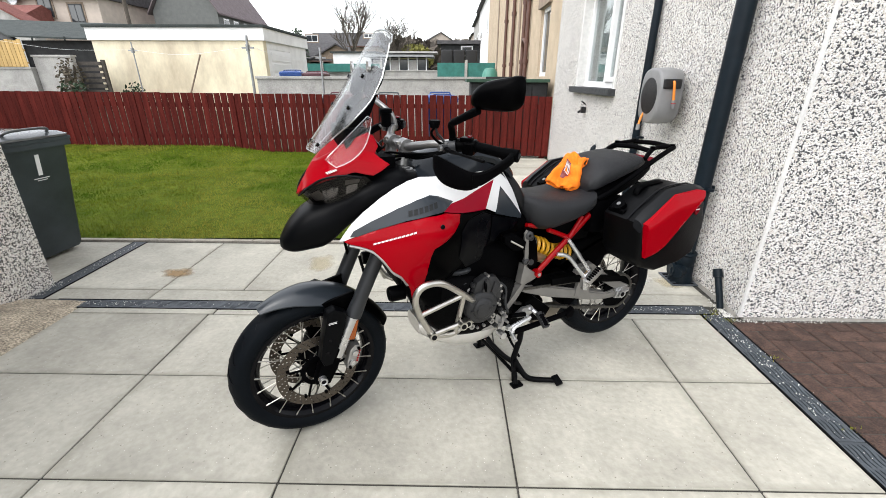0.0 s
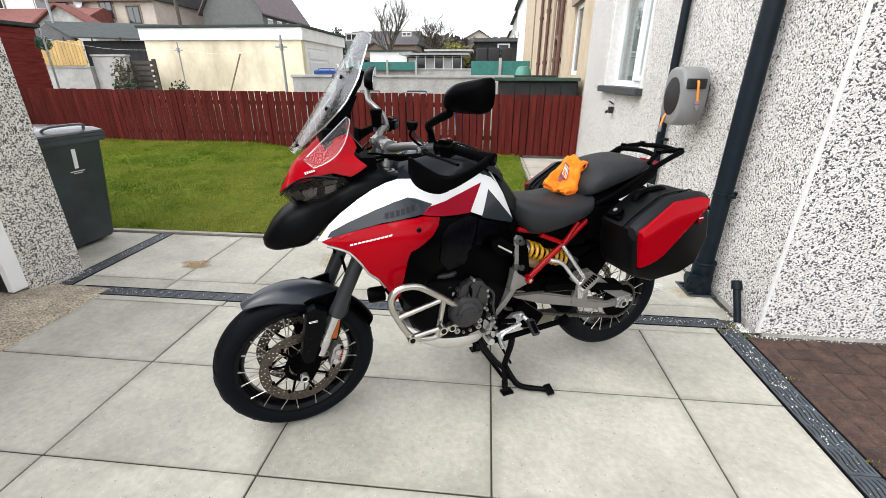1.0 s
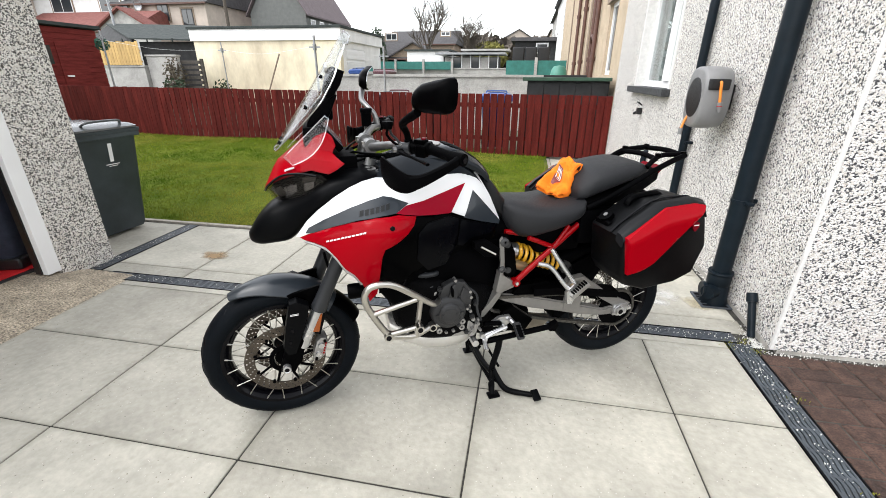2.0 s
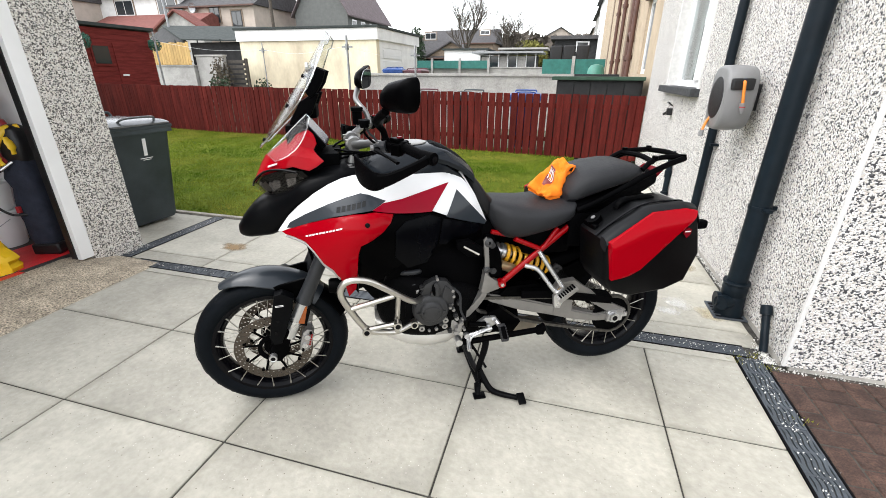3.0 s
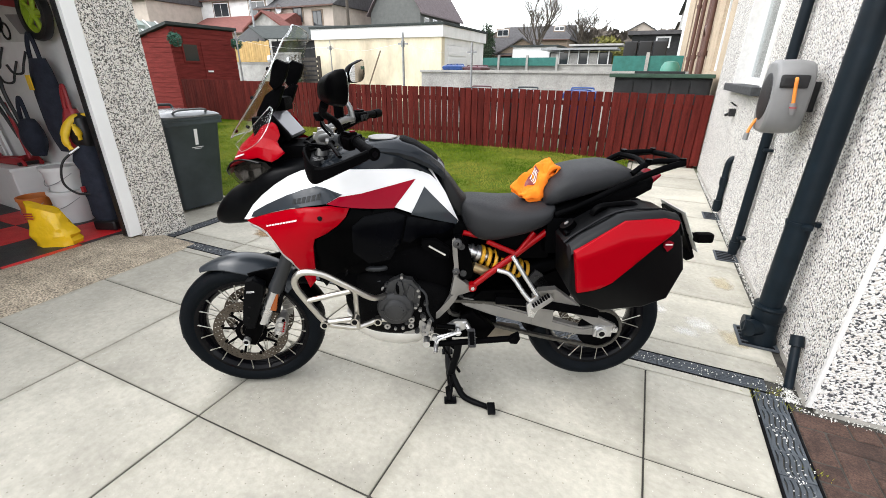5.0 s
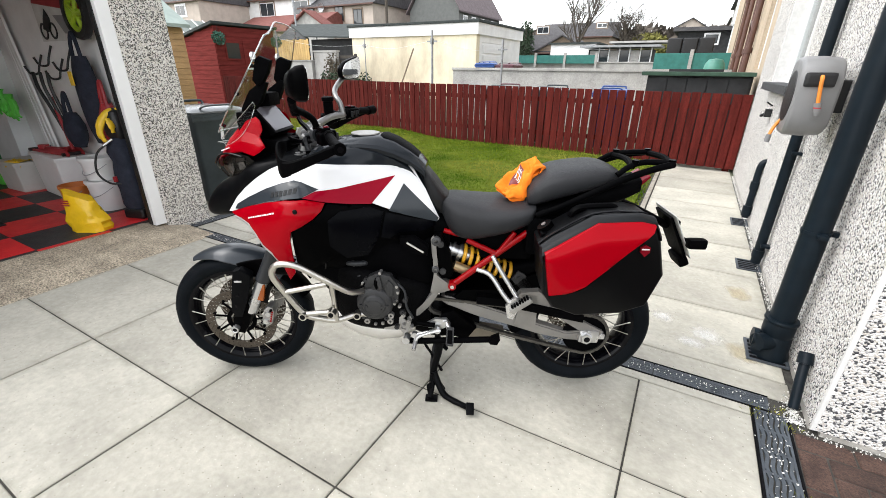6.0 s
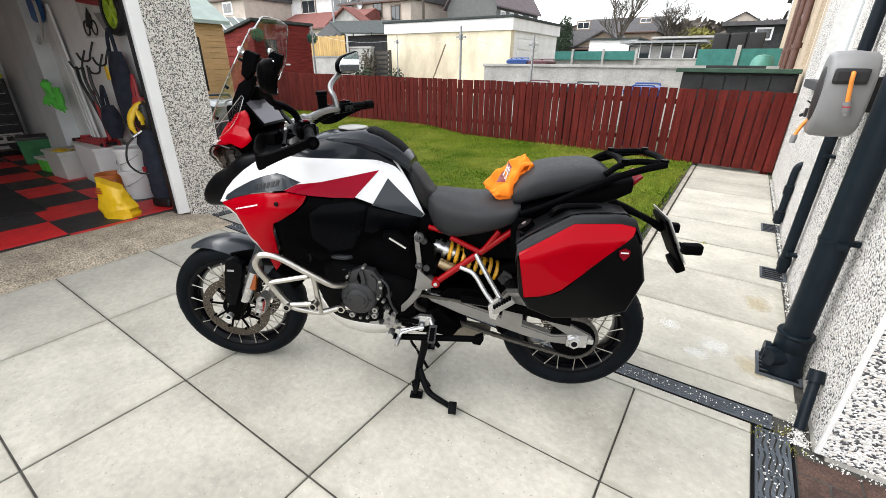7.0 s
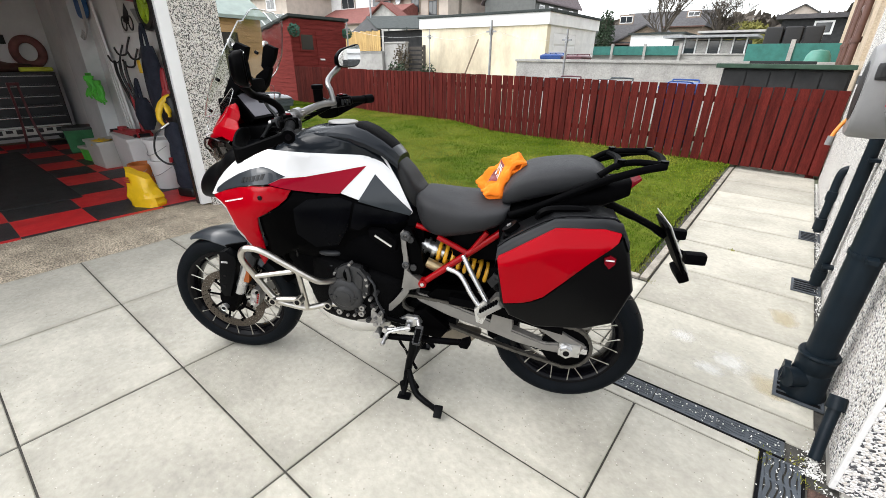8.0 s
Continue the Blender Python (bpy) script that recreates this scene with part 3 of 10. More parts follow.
def hose_reel():
    """A wall-hung drum case with a slot in its rim, its hose and a second loose hose end."""
    root = thing("hose_reel", (HX - 0.05, 3.885, 1.293), 0, "grey plastic wall-hung hose reel with an orange hose end", "hose reel")
    def ring(x, r, squash=0.86):
        out = []
        for k in range(40):
            a = 2 * math.pi * k / 40
            c, s_ = math.cos(a), math.sin(a)
            out.append((x, r * squash * math.copysign(abs(c) ** 0.62, c), r * 1.03 * math.copysign(abs(s_) ** 0.62, s_)))
        return out
    bm = bmesh.new()
    loft(bm, [ring(-0.010, 0.172), ring(-0.016, 0.186), ring(-0.028, 0.196), ring(-0.10, 0.205), ring(-0.182, 0.203), ring(-0.198, 0.194), ring(-0.201, 0.180)])
    case = part("case", bm, M_REELGREY, root, smooth=50)
    bm = bmesh.new()
    lathe(bm, [(0.0, -0.207), (0.11, -0.207), (0.135, -0.204), (0.14, -0.197), (0.0, -0.197)], (0, 0, 0.0), "x", 36)
    part("side_plate", bm, M_BLACK, root, "dark round side plate", smooth=True)
    bm = bmesh.new()
    box(bm, -0.180, -0.045, -0.186, -0.15, 0.055, 0.128, bevel=0.016)
    part("slot", bm, M_BLACK, case, "black hose slot")
    bm = bmesh.new()
    tube(bm, [(-0.11, -0.165, 0.108), (-0.111, -0.194, 0.104), (-0.110, -0.202, 0.075), (-0.103, -0.203, 0.02), (-0.094, -0.203, -0.04)], 0.0095, 10, per=6)
    part("hose", bm, M_HOSE, root, smooth=True)
    bm = bmesh.new()
    cyl(bm, (-0.097, -0.203, -0.022), (-0.089, -0.203, -0.070), 0.017, 0.0155, n=14)
    cyl(bm, (-0.089, -0.203, -0.07), (-0.086, -0.203, -0.086), 0.012, n=12)
    nozzle = part("connector", bm, M_REELGREY, root, "grey hose connector", smooth=True)
    bm = bmesh.new()
    lathe(bm, [(0.0155, -0.003), (0.0175, -0.003), (0.0175, 0.003), (0.0155, 0.003)], (-0.093, -0.203, -0.047), "z", 16, True)
    part("ring", bm, M_REDPAINT_REEL, nozzle, "thin red ring", smooth=True)
    bm = bmesh.new()
    tube(bm, [(-0.15, 0.06, -0.10), (-0.20, 0.05, -0.14), (-0.225, 0.03, -0.19), (-0.235, 0.02, -0.225)], 0.009, 10, per=6)
    part("hose", bm, M_HOSE, root, "short orange inlet hose", smooth=True)
    bm = bmesh.new()
    cyl(bm, (-0.235, 0.02, -0.22), (-0.238, 0.018, -0.265), 0.015, n=12)
    part("connector", bm, M_REELGREY, root, "grey hose connector", smooth=True)
    boxes("wall_bracket", M_BLACK, [(-0.02, 0.052, -0.03, 0.05, -0.08, 0.09)], root, bevel=0.006)


hose_reel()


def wall_socket():
    """The small outdoor tap cover under the window."""
    root = thing("outdoor_socket", (HX, 6.32, 1.03), 0, "small black outdoor fitting on the pebbledash wall", "wall fitting")
    boxes("body", M_BLACK, [(-0.06, 0.0, -0.035, 0.035, -0.05, 0.03)], root, bevel=0.008)
    bm = bmesh.new()
    box(bm, -0.085, -0.02, -0.05, 0.03, 0.0, 0.014, bevel=0.004, m=Matrix.Translation((0, 0, 0.045)) @ Matrix.Rotation(radians(35), 4, "Y"))
    part("lid", bm, M_BLACK, root)
    simple("spout", M_BLACK, lambda b: cyl(b, (-0.045, 0.03, -0.02), (-0.075, 0.07, -0.045), 0.016, n=12), root, smooth=True)


wall_socket()


# ---- fence ----
def fence():
    root = thing("fence", (2.17, 8.30, 0.03), 180 - 2.6, "red-stained timber board fence along the back of the lawn", "fence")
    # local x runs leftwards along the fence, local -y faces away
    n, pitch = 100, 0.1305
    meshes = []
    for k in range(6):
        bm = bmesh.new()
        w = 0.1135 + 0.002 * (k % 3)
        top = 1.085 + (0.002, -0.003, 0.0, 0.004, -0.002, 0.003)[k]
        box(bm, 0, w, 0.0, 0.018, 0.02, top, bevel=0.002, seg=1)
        me = bpy.data.meshes.new("board")
        bm.to_mesh(me)
        bm.free()
        me.materials.append(M_FENCE)
        meshes.append(me)
    rng = random.Random(4)
    x = 0.0
    for i in range(n):
        ob = new("board", meshes[rng.randrange(6)])
        ob.parent = root
        ob.matrix_basis = pose(x, 0.0, rng.uniform(-0.004, 0.004) + 0.0005 * i, 0, rng.uniform(-0.22, 0.22), 0)
        gap = 0.0 if i > 70 else rng.choice((0.0, 0.0, 0.001, -0.002, -0.003, 0.004))
        if i in (11, 16, 23):
            gap += 0.012
        x += pitch + gap - (0.012 if i > 70 else 0)
    for z in (0.28, 0.86):
        boxes("rail", M_FENCE, [(0.0, 12.3, -0.042, -0.002, z, z + 0.075)], root, bevel=0.003)
    for k in range(7):
        boxes("post", M_FENCE, [(0.05 + 1.95 * k, 0.14 + 1.95 * k, -0.135, -0.044, -0.05, 1.06)], root, bevel=0.004)


fence()


# ---- wheelie bin ----
def wheelie_bin(name, at, turn, label, body_mat, lid_mat, number=False):
    root = thing(name, at, turn, label, "wheelie bin")
    # local -y is the front, hinge at +y
    def ring(w, y0, y1, z, r=0.035):
        pts = []
        for cx, cy, a0 in ((w - r, y1 - r, 0), (-w + r, y1 - r, 90), (-w + r, y0 + r, 180), (w - r, y0 + r, 270)):
            for k in range(4):
                a = radians(a0 + 30 * k)
                pts.append((cx + r * math.cos(a), cy + r * math.sin(a), z))
        return pts
    bm = bmesh.new()
    loft(bm, [ring(0.225, -0.23, 0.20, 0.03), ring(0.235, -0.245, 0.215, 0.06), ring(0.278, -0.345, 0.27, 0.90), ring(0.285, -0.355, 0.275, 0.92),
              ring(0.292, -0.362, 0.28, 0.935), ring(0.292, -0.362, 0.28, 0.965)])
    body = part("body", bm, body_mat, root, smooth=35)
    bm = bmesh.new()
    box(bm, -0.305, 0.305, -0.375, 0.30, 0.945, 0.975, bevel=0.008)
    part("rim", bm, body_mat, root)
    bm = bmesh.new()
    loft(bm, [ring(0.298, -0.385, 0.30, 0.978, 0.04), ring(0.298, -0.385, 0.30, 0.992, 0.04), ring(0.27, -0.34, 0.29, 1.015, 0.05), ring(0.18, -0.22, 0.22, 1.032, 0.06)])
    lid = part("lid", bm, lid_mat, root, "shiny lid", smooth=50)
    bm = bmesh.new()
    tube(bm, [(-0.17, -0.30, 1.004), (-0.165, -0.335, 1.035), (-0.10, -0.352, 1.050), (0.10, -0.352, 1.050), (0.165, -0.335, 1.035), (0.17, -0.30, 1.004)], 0.012, 8, per=4, flat=0.7)
    part("lid_grip", bm, lid_mat, lid, "bowed lid grip", smooth=True)
    bm = bmesh.new()
    box(bm, -0.300, 0.300, -0.368, 0.285, 0.900, 0.946, bevel=0.010)
    part("collar", bm, body_mat, root)
    bm = bmesh.new()
    tube(bm, [(-0.20, 0.30, 0.985), (-0.20, 0.33, 1.045), (-0.15, 0.335, 1.06), (0.15, 0.335, 1.06), (0.20, 0.33, 1.045), (0.20, 0.30, 0.985)], 0.014, 8, per=4)
    part("handle", bm, body_mat, root, smooth=True)
    for s in (-1, 1):
        bm = bmesh.new()
        lathe(bm, [(0.0, -0.022), (0.085, -0.022), (0.10, -0.014), (0.10, 0.014), (0.085, 0.022), (0.0, 0.022)], (0.25 * s, 0.22, 0.10), "x", 24)
        part("wheel", bm, M_BLACK, root, smooth=True)
    if number:
        bm = bmesh.new()
        tilt = math.atan2(0.10, 0.84)
        def face_y(z):
            return -0.245 - 0.10 * (z - 0.06) / 0.84 - 0.003
        def bar(x0, x1, z0, z1):
            vs = [bm.verts.new((x, face_y(z) - 0.0, z)) for x, z in ((x0, z0), (x1, z0), (x1, z1), (x0, z1))]
            ws = [bm.verts.new((v.co.x, v.co.y + 0.002, v.co.z)) for v in vs]
            bm.faces.new(vs)
            bm.faces.new(ws[::-1])
            for i in range(4):
                bm.faces.new((vs[i], vs[(i + 1) % 4], ws[(i + 1) % 4], ws[i]))
        bar(-0.012, 0.022, 0.70, 0.86)
        part("printed_bar", bm, M_PRINT, body, "plain white printed bar", recalc=True)
        bm = bmesh.new()
        for x0, x1, z0, z1 in ((-0.055, 0.07, 0.673, 0.680), (-0.03, 0.05, 0.658, 0.664)):
            bar(x0, x1, z0, z1)
        part("printed_lines", bm, M_PRINT, body, "small white printed lines")
    return root


wheelie_bin("wheelie_bin", (-3.225, 3.52, 0.0), 86, "charcoal plastic wheelie bin with a pale shiny lid", M_BINGREY, M_LIDGREY, True)
wheelie_bin("wheelie_bin", (0.15, 9.05, 0.08), 5, "blue plastic wheelie bin behind the red fence", M_BLUEPLASTIC, M_BLUEPLASTIC)
wheelie_bin("wheelie_bin", (-0.95, 9.05, 0.07), -3, "grey plastic wheelie bin behind the red fence", M_BINGREY, M_LIDGREY)
M_MAROON = mat("maroon_bin_plastic", (0.10, 0.03, 0.04), 0.45, vary=0.2, scale=5)
wheelie_bin("wheelie_bin", (-1.9, 9.05, 0.07), 2, "maroon plastic wheelie bin behind the red fence", M_MAROON, M_LIDGREY)
wheelie_bin("wheelie_bin", (-4.35, 13.6, 0.55), 10, "blue plastic wheelie bin before the pale garage", M_BLUEPLASTIC, M_BLUEPLASTIC)
wheelie_bin("wheelie_bin", (-3.65, 13.7, 0.52), -5, "maroon plastic wheelie bin before the pale garage", M_MAROON, M_MAROON)


# ---- garage with the open door ----
GX = -2.58  # outer face


def garage():
    root = thing("garage", (0, 0, 0), 0, "garage with pebbledash pillar, white door frame and open door", "garage", kind="structure")
    part_b = bmesh.new()
    box(part_b, GX - 0.24, GX, 2.575, 2.985, -0.02, 2.75)
    part("pillar", part_b, M_DASH_PALE, root, "pale pebbledash pillar with dark stones")
    part_b = bmesh.new()
    box(part_b, -8.2, GX - 0.24, 2.86, 2.985, 0.0, 2.75)
    part("outer_wall", part_b, M_DASH, root)
    part_b = bmesh.new()
    box(part_b, -8.2, GX - 0.24, 2.78, 2.86, 0.06, 2.5)
    box(part_b, -8.3, -8.2, -2.6, 2.86, 0.06, 2.5)
    box(part_b, -8.2, GX - 0.24, -2.7, -2.6, 0.06, 2.5)
    part("inner_wall", part_b, mat("white_painted_block", (0.80, 0.80, 0.80), 0.8, vary=0.1, scale=3, bump=0.2), root, "white painted inner wall")
    part_b = bmesh.new()
    box(part_b, -8.4, GX + 0.03, -2.8, 3.0, 2.75, 2.9)
    part("roof", part_b, M_FELT, root)
    part_b = bmesh.new()
    box(part_b, -6.42, -5.66, 2.60, 2.779, 0.074, 2.499, bevel=0.01)
    part("pier", part_b, mat("pale_painted_pier", (0.62, 0.64, 0.64), 0.8, vary=0.12, scale=3), root, "pale painted pier on the inner wall")
    boxes("wall_print", M_BLACK, [(-8.198, -8.19, 2.12, 2.26, 1.55, 1.68)], root, "small dark sign on the back wall")
    part_b = bmesh.new()
    box(part_b, GX - 0.24, GX, -2.2, 2.575, 2.25, 2.75)
    box(part_b, GX - 0.24, GX, -2.8, -2.2, -0.02, 2.75)
    part("front_wall", part_b, M_DASH, root)
    # white frame round the opening
    frame_ob = part("door_frame", (lambda b: (box(b, GX - 0.10, GX + 0.012, 2.475, 2.572, 0.085, 2.25, bevel=0.006), b)[1])(bmesh.new()), M_UPVC, root, "white painted door jamb")
    part("seal", (lambda b: (box(b, GX - 0.085, GX - 0.03, 2.466, 2.474, 0.09, 2.25), b)[1])(bmesh.new()), M_BLACK, frame_ob, "black rubber edge seal")
    part("head_frame", (lambda b: (box(b, GX - 0.10, GX + 0.012, -2.2, 2.474, 2.17, 2.25, bevel=0.006), b)[1])(bmesh.new()), M_UPVC, root)
    part("ceiling_lining", (lambda b: (box(b, -8.2, GX - 0.25, -2.6, 2.78, 2.5, 2.56), b)[1])(bmesh.new()), M_WHITE, root)
    part("floor_slab", (lambda b: (box(b, -8.2, -2.76, -2.6, 2.78, -0.02, 0.072), b)[1])(bmesh.new()), M_APRON, root)
    return root


garage()


def apron():
    """Rough concrete ramp from the drive up to the garage floor."""
    bm = bmesh.new()
    nx, ny = 10, 70
    def zz(i):
        return (-0.02, 0.012, 0.03, 0.045, 0.055, 0.063, 0.07, 0.076, 0.08, 0.082, 0.078)[i]
    rows = []
    for j in range(ny + 1):
        y = -4.0 + 6.74 * j / ny
        row = []
        for i in range(nx + 1):
            x = -2.10 - 0.67 * i / nx
            edge = 0.012 * noise.noise(Vector((0, y * 3, 5))) if i < 2 else 0
            fall = max(0.0, (y - 2.5) / 0.24)
            row.append(bm.verts.new((x + edge, y, zz(i) * (1 - 0.8 * fall) + 0.006 * noise.noise(Vector((x * 7, y * 7, 0))))))
        rows.append(row)
    for a, b in zip(rows, rows[1:]):
        for i in range(nx):
            bm.faces.new((a[i], a[i + 1], b[i + 1], b[i]))
    return tagged(link_mesh("garage_apron", bm, M_APRON, smooth=True), "rough weathered concrete ramp at the garage door", "apron", kind="structure")


apron()

M_TILERED = mat("red_floor_tile", (0.66, 0.02, 0.024), 0.45, vary=0.2, scale=6, bump=0.2, bump_scale=150, per_object=0.08)
M_TILEBLACK = mat("black_floor_tile", (0.026, 0.026, 0.028), 0.5, vary=0.3, scale=6, bump=0.2, bump_scale=150, per_object=0.1)
M_MAT = mat("black_rubber_mat", (0.012, 0.012, 0.013), 0.7, vary=0.3, scale=8, bump=0.3, bump_scale=120)
M_CLOTHNAVY = mat("navy_fabric", (0.012, 0.016, 0.03), 0.9, vary=0.3, scale=12, bump=0.4)
M_YELLOW = mat("yellow_plastic", (0.75, 0.48, 0.02), 0.4, vary=0.15, scale=9)
M_BAG = mat("yellow_carrier_bag", (0.80, 0.50, 0.015), 0.24, vary=0.12, scale=8, bump=0.6, bump_scale=22)
M_REDPAINT = mat("red_metal_paint", (0.32, 0.02, 0.025), 0.4, vary=0.2, scale=8)
M_ORANGE = mat("orange_plastic", (0.55, 0.16, 0.03), 0.5, vary=0.15, scale=9)
M_BUCKET = mat("white_bucket_plastic", (0.72, 0.72, 0.71), 0.4, vary=0.06, scale=5)
M_GREEN = mat("lime_plastic", (0.10, 0.55, 0.06), 0.45, vary=0.2, scale=8)
M_CHEST = mat("grey_tool_chest", (0.03, 0.031, 0.034), 0.35, 0.3, vary=0.15, scale=6)
M_CHROME = mat("bright_metal", (0.6, 0.6, 0.6), 0.25, 1.0, vary=0.1, scale=12)
M_CRATE = mat("white_box_plastic", (0.50, 0.50, 0.47), 0.5, vary=0.1, scale=4)
M_POSTER = mat("poster_paper", (0.6, 0.6, 0.58), 0.6, vary=0.2, scale=5)
M_BLUE = mat("blue_plastic", (0.03, 0.12, 0.32), 0.5, vary=0.2, scale=6)


def bucket(at, h, r, stuff, label, lid=True):
    root = thing("bucket", at, 0, label, "bucket")
    bm = bmesh.new()
    lathe(bm, [(0.0, 0.0), (r * 0.86, 0.0), (r * 0.88, 0.01), (r, h - 0.03), (r + 0.008, h - 0.03), (r + 0.008, h), (r - 0.004, h), (r * 0.86, 0.012), (0, 0.012)], (0, 0, 0), "z", 32)
    part("body", bm, stuff, root, smooth=True)
    if lid:
        bm = bmesh.new()
        lathe(bm, [(0, h + 0.002), (r + 0.012, h + 0.002), (r + 0.014, h - 0.014), (r + 0.018, h - 0.014), (r + 0.016, h + 0.012), (r - 0.01, h + 0.014), (r - 0.015, h + 0.006), (0, h + 0.006)], (0, 0, 0), "z", 32)
        part("lid", bm, stuff, root, smooth=True)
    bm = bmesh.new()
    tube(bm, [(-r - 0.004, 0, h - 0.05), (-r * 0.7, -r * 0.75, h - 0.12), (0, -r * 1.03, h - 0.15), (r * 0.7, -r * 0.75, h - 0.12), (r + 0.004, 0, h - 0.05)], 0.003, 6, per=5)
    part("handle", bm, M_GALV, root, smooth=True)


bucket((-3.53, 2.56, 0.078), 0.29, 0.15, M_BUCKET, "white plastic bucket with a lid on the garage floor")
bucket((-3.53, 2.56, 0.382), 0.21, 0.145, M_BUCKET, "white plastic bucket stacked on another bucket")
bucket((-3.86, 2.42, 0.078), 0.23, 0.13, M_ORANGE, "orange plastic bucket beside the white buckets", lid=False)


def carrier_bag():
    """A crumpled full bag with a drawn-up top corner."""
    root = thing("carrier_bag", (-2.99, 2.16, 0.078), 25, "full crumpled yellow plastic carrier bag on the garage floor", "bag")
    bm = bmesh.new()
    rings = []
    for k in range(10):
        s = k / 9
        w = 0.150 * (1 - 0.16 * s ** 2.2) + 0.012 * math.sin(6 * s)
        d = 0.100 * (1 - 0.50 * s ** 3)
        ring = []
        for j in range(18):
            a = 2 * math.pi * j / 18
            q = Vector((math.cos(a), math.sin(a), s * 3))
            n_ = 1 + 0.13 * noise.noise(q * 2.2) + 0.12 * noise.noise(q * 4.5)
            sx = math.copysign(abs(math.cos(a)) ** 0.6, math.cos(a))
            sy = math.copysign(abs(math.sin(a)) ** 0.7, math.sin(a))
            lift = 0.050 * s ** 3 * (1 - math.cos(a))
            ring.append((w * sx * n_ - 0.045 * s, d * sy * n_, 0.26 * s + lift))
        rings.append(ring)
    loft(bm, rings)
    part("body", bm, M_BAG, root, smooth=24)
    bm = bmesh.new()
    for i in range(3):
        box(bm, -0.125, -0.06, -0.095, -0.088, 0.235 + 0.02 * i, 0.245 + 0.02 * i)
    part("print", bm, M_REDPAINT, root, "small red printed lines")


carrier_bag()


def vacuum():
    """Upright navy canister with a curved hose and a yellow head."""
    root = thing("vacuum_cleaner", (-3.02, 2.60, 0.078), 20, "navy wet vacuum with a yellow top and black hose", "vacuum cleaner")
    bm = bmesh.new()
    for y in (-0.07, 0.07):
        box(bm, -0.09, 0.12, y - 0.055, y + 0.055, 0.0, 0.09, bevel=0.03, seg=3)
    part("base", bm, M_BLACK, root, smooth=True)
    bm = bmesh.new()
    def ring(w, d, z):
        return [(w * math.copysign(abs(math.cos(a)) ** 0.6, math.cos(a)), d * math.copysign(abs(math.sin(a)) ** 0.6, math.sin(a)), z) for a in (2 * math.pi * k / 24 for k in range(24))]
    lumps = [(0.085, 0.10, 0.06), (0.115, 0.125, 0.14), (0.105, 0.115, 0.27), (0.12, 0.13, 0.36), (0.115, 0.125, 0.47), (0.10, 0.11, 0.54), (0.115, 0.13, 0.62), (0.10, 0.115, 0.70), (0.06, 0.08, 0.75)]
    loft(bm, [[(x + 0.014 * noise.noise(Vector((9 * x, 9 * y, 5 * z))), y + 0.014 * noise.noise(Vector((8 * y, 6 * z, 9 * x))), z) for x, y, z in ring(*r)] for r in lumps])
    part("body", bm, M_CLOTHNAVY, root, smooth=True)
    bm = bmesh.new()
    loft(bm, [ring(0.06, 0.07, 0.72), ring(0.09, 0.10, 0.78), ring(0.095, 0.10, 0.88), ring(0.07, 0.08, 0.97), ring(0.03, 0.04, 1.00)])
    part("motor_housing", bm, M_BLACK, root, "black motor housing", smooth=True)
    bm = bmesh.new()
    tube(bm, [(-0.055, -0.12, 0.72), (-0.075, -0.13, 0.79), (-0.06, -0.11, 0.88), (-0.01, -0.07, 0.96), (0.05, 0.0, 0.99)], [0.020, 0.030, 0.036, 0.032, 0.02], 12, per=5, flat=0.7)
    part("head", bm, M_YELLOW, root, "curved yellow plastic shell", smooth=True)
    bm = bmesh.new()
    tube(bm, [(0.02, -0.11, 0.92), (0.05, -0.115, 0.86), (0.05, -0.115, 0.80)], [0.02, 0.03, 0.018], 10, per=4, flat=0.5)
    part("side_vent", bm, M_YELLOW, root, "small yellow side trim", smooth=True)
    bm = bmesh.new()
    box(bm, -0.06, -0.035, -0.155, -0.13, 0.36, 0.41, bevel=0.004)
    part("switch", bm, M_REDPAINT, root, "small red switch")
    bm = bmesh.new()
    tube(bm, [(-0.02, -0.13, 0.72), (-0.10, -0.20, 0.62), (-0.13, -0.22, 0.46), (-0.08, -0.18, 0.36), (-0.02, -0.12, 0.34)], 0.009, 10, per=8)
    part("hose", bm, M_BLACK, root, "black corrugated hose", smooth=True)
    bm = bmesh.new()
    cyl(bm, (0.0, -0.10, 0.74), (-0.05, -0.16, 0.69), 0.013, n=14)
    part("coupling", bm, M_CHROME, root, smooth=True)


vacuum()


def storage_box(at, turn, size, stuff, label, lid_stuff=None):
    root = thing("storage_box", at, turn, label, "storage box")
    w, d, h = size
    bm = bmesh.new()
    box(bm, -w / 2, w / 2, -d / 2, d / 2, 0, h, bevel=0.02, seg=3)
    for v in bm.verts:
        s = 0.88 + 0.12 * v.co.z / h
        v.co.x *= s
        v.co.y *= s
    part("body", bm, stuff, root, smooth=40)
    bm = bmesh.new()
    box(bm, -w / 2 - 0.012, w / 2 + 0.012, -d / 2 - 0.012, d / 2 + 0.012, h - 0.02, h + 0.015, bevel=0.008)
    part("lid", bm, lid_stuff or stuff, root, smooth=40)


storage_box((-5.18, 2.46, 0.078), 4, (0.46, 0.34, 0.32), M_CRATE, "off-white plastic storage box along the garage wall")
storage_box((-4.50, 2.60, 0.078), -3, (0.74, 0.32, 0.44), M_BUCKET, "white plastic storage box along the garage wall")
storage_box((-5.72, 2.42, 0.078), 10, (0.26, 0.24, 0.18), M_GREEN, "lime green plastic tub among the boxes", M_CRATE)
storage_box((-6.62, 2.50, 0.078), -14, (0.42, 0.36, 0.34), mat("green_canvas", (0.03, 0.16, 0.06), 0.8, vary=0.3, scale=8), "dark green tool bag on the floor", M_BLACK)


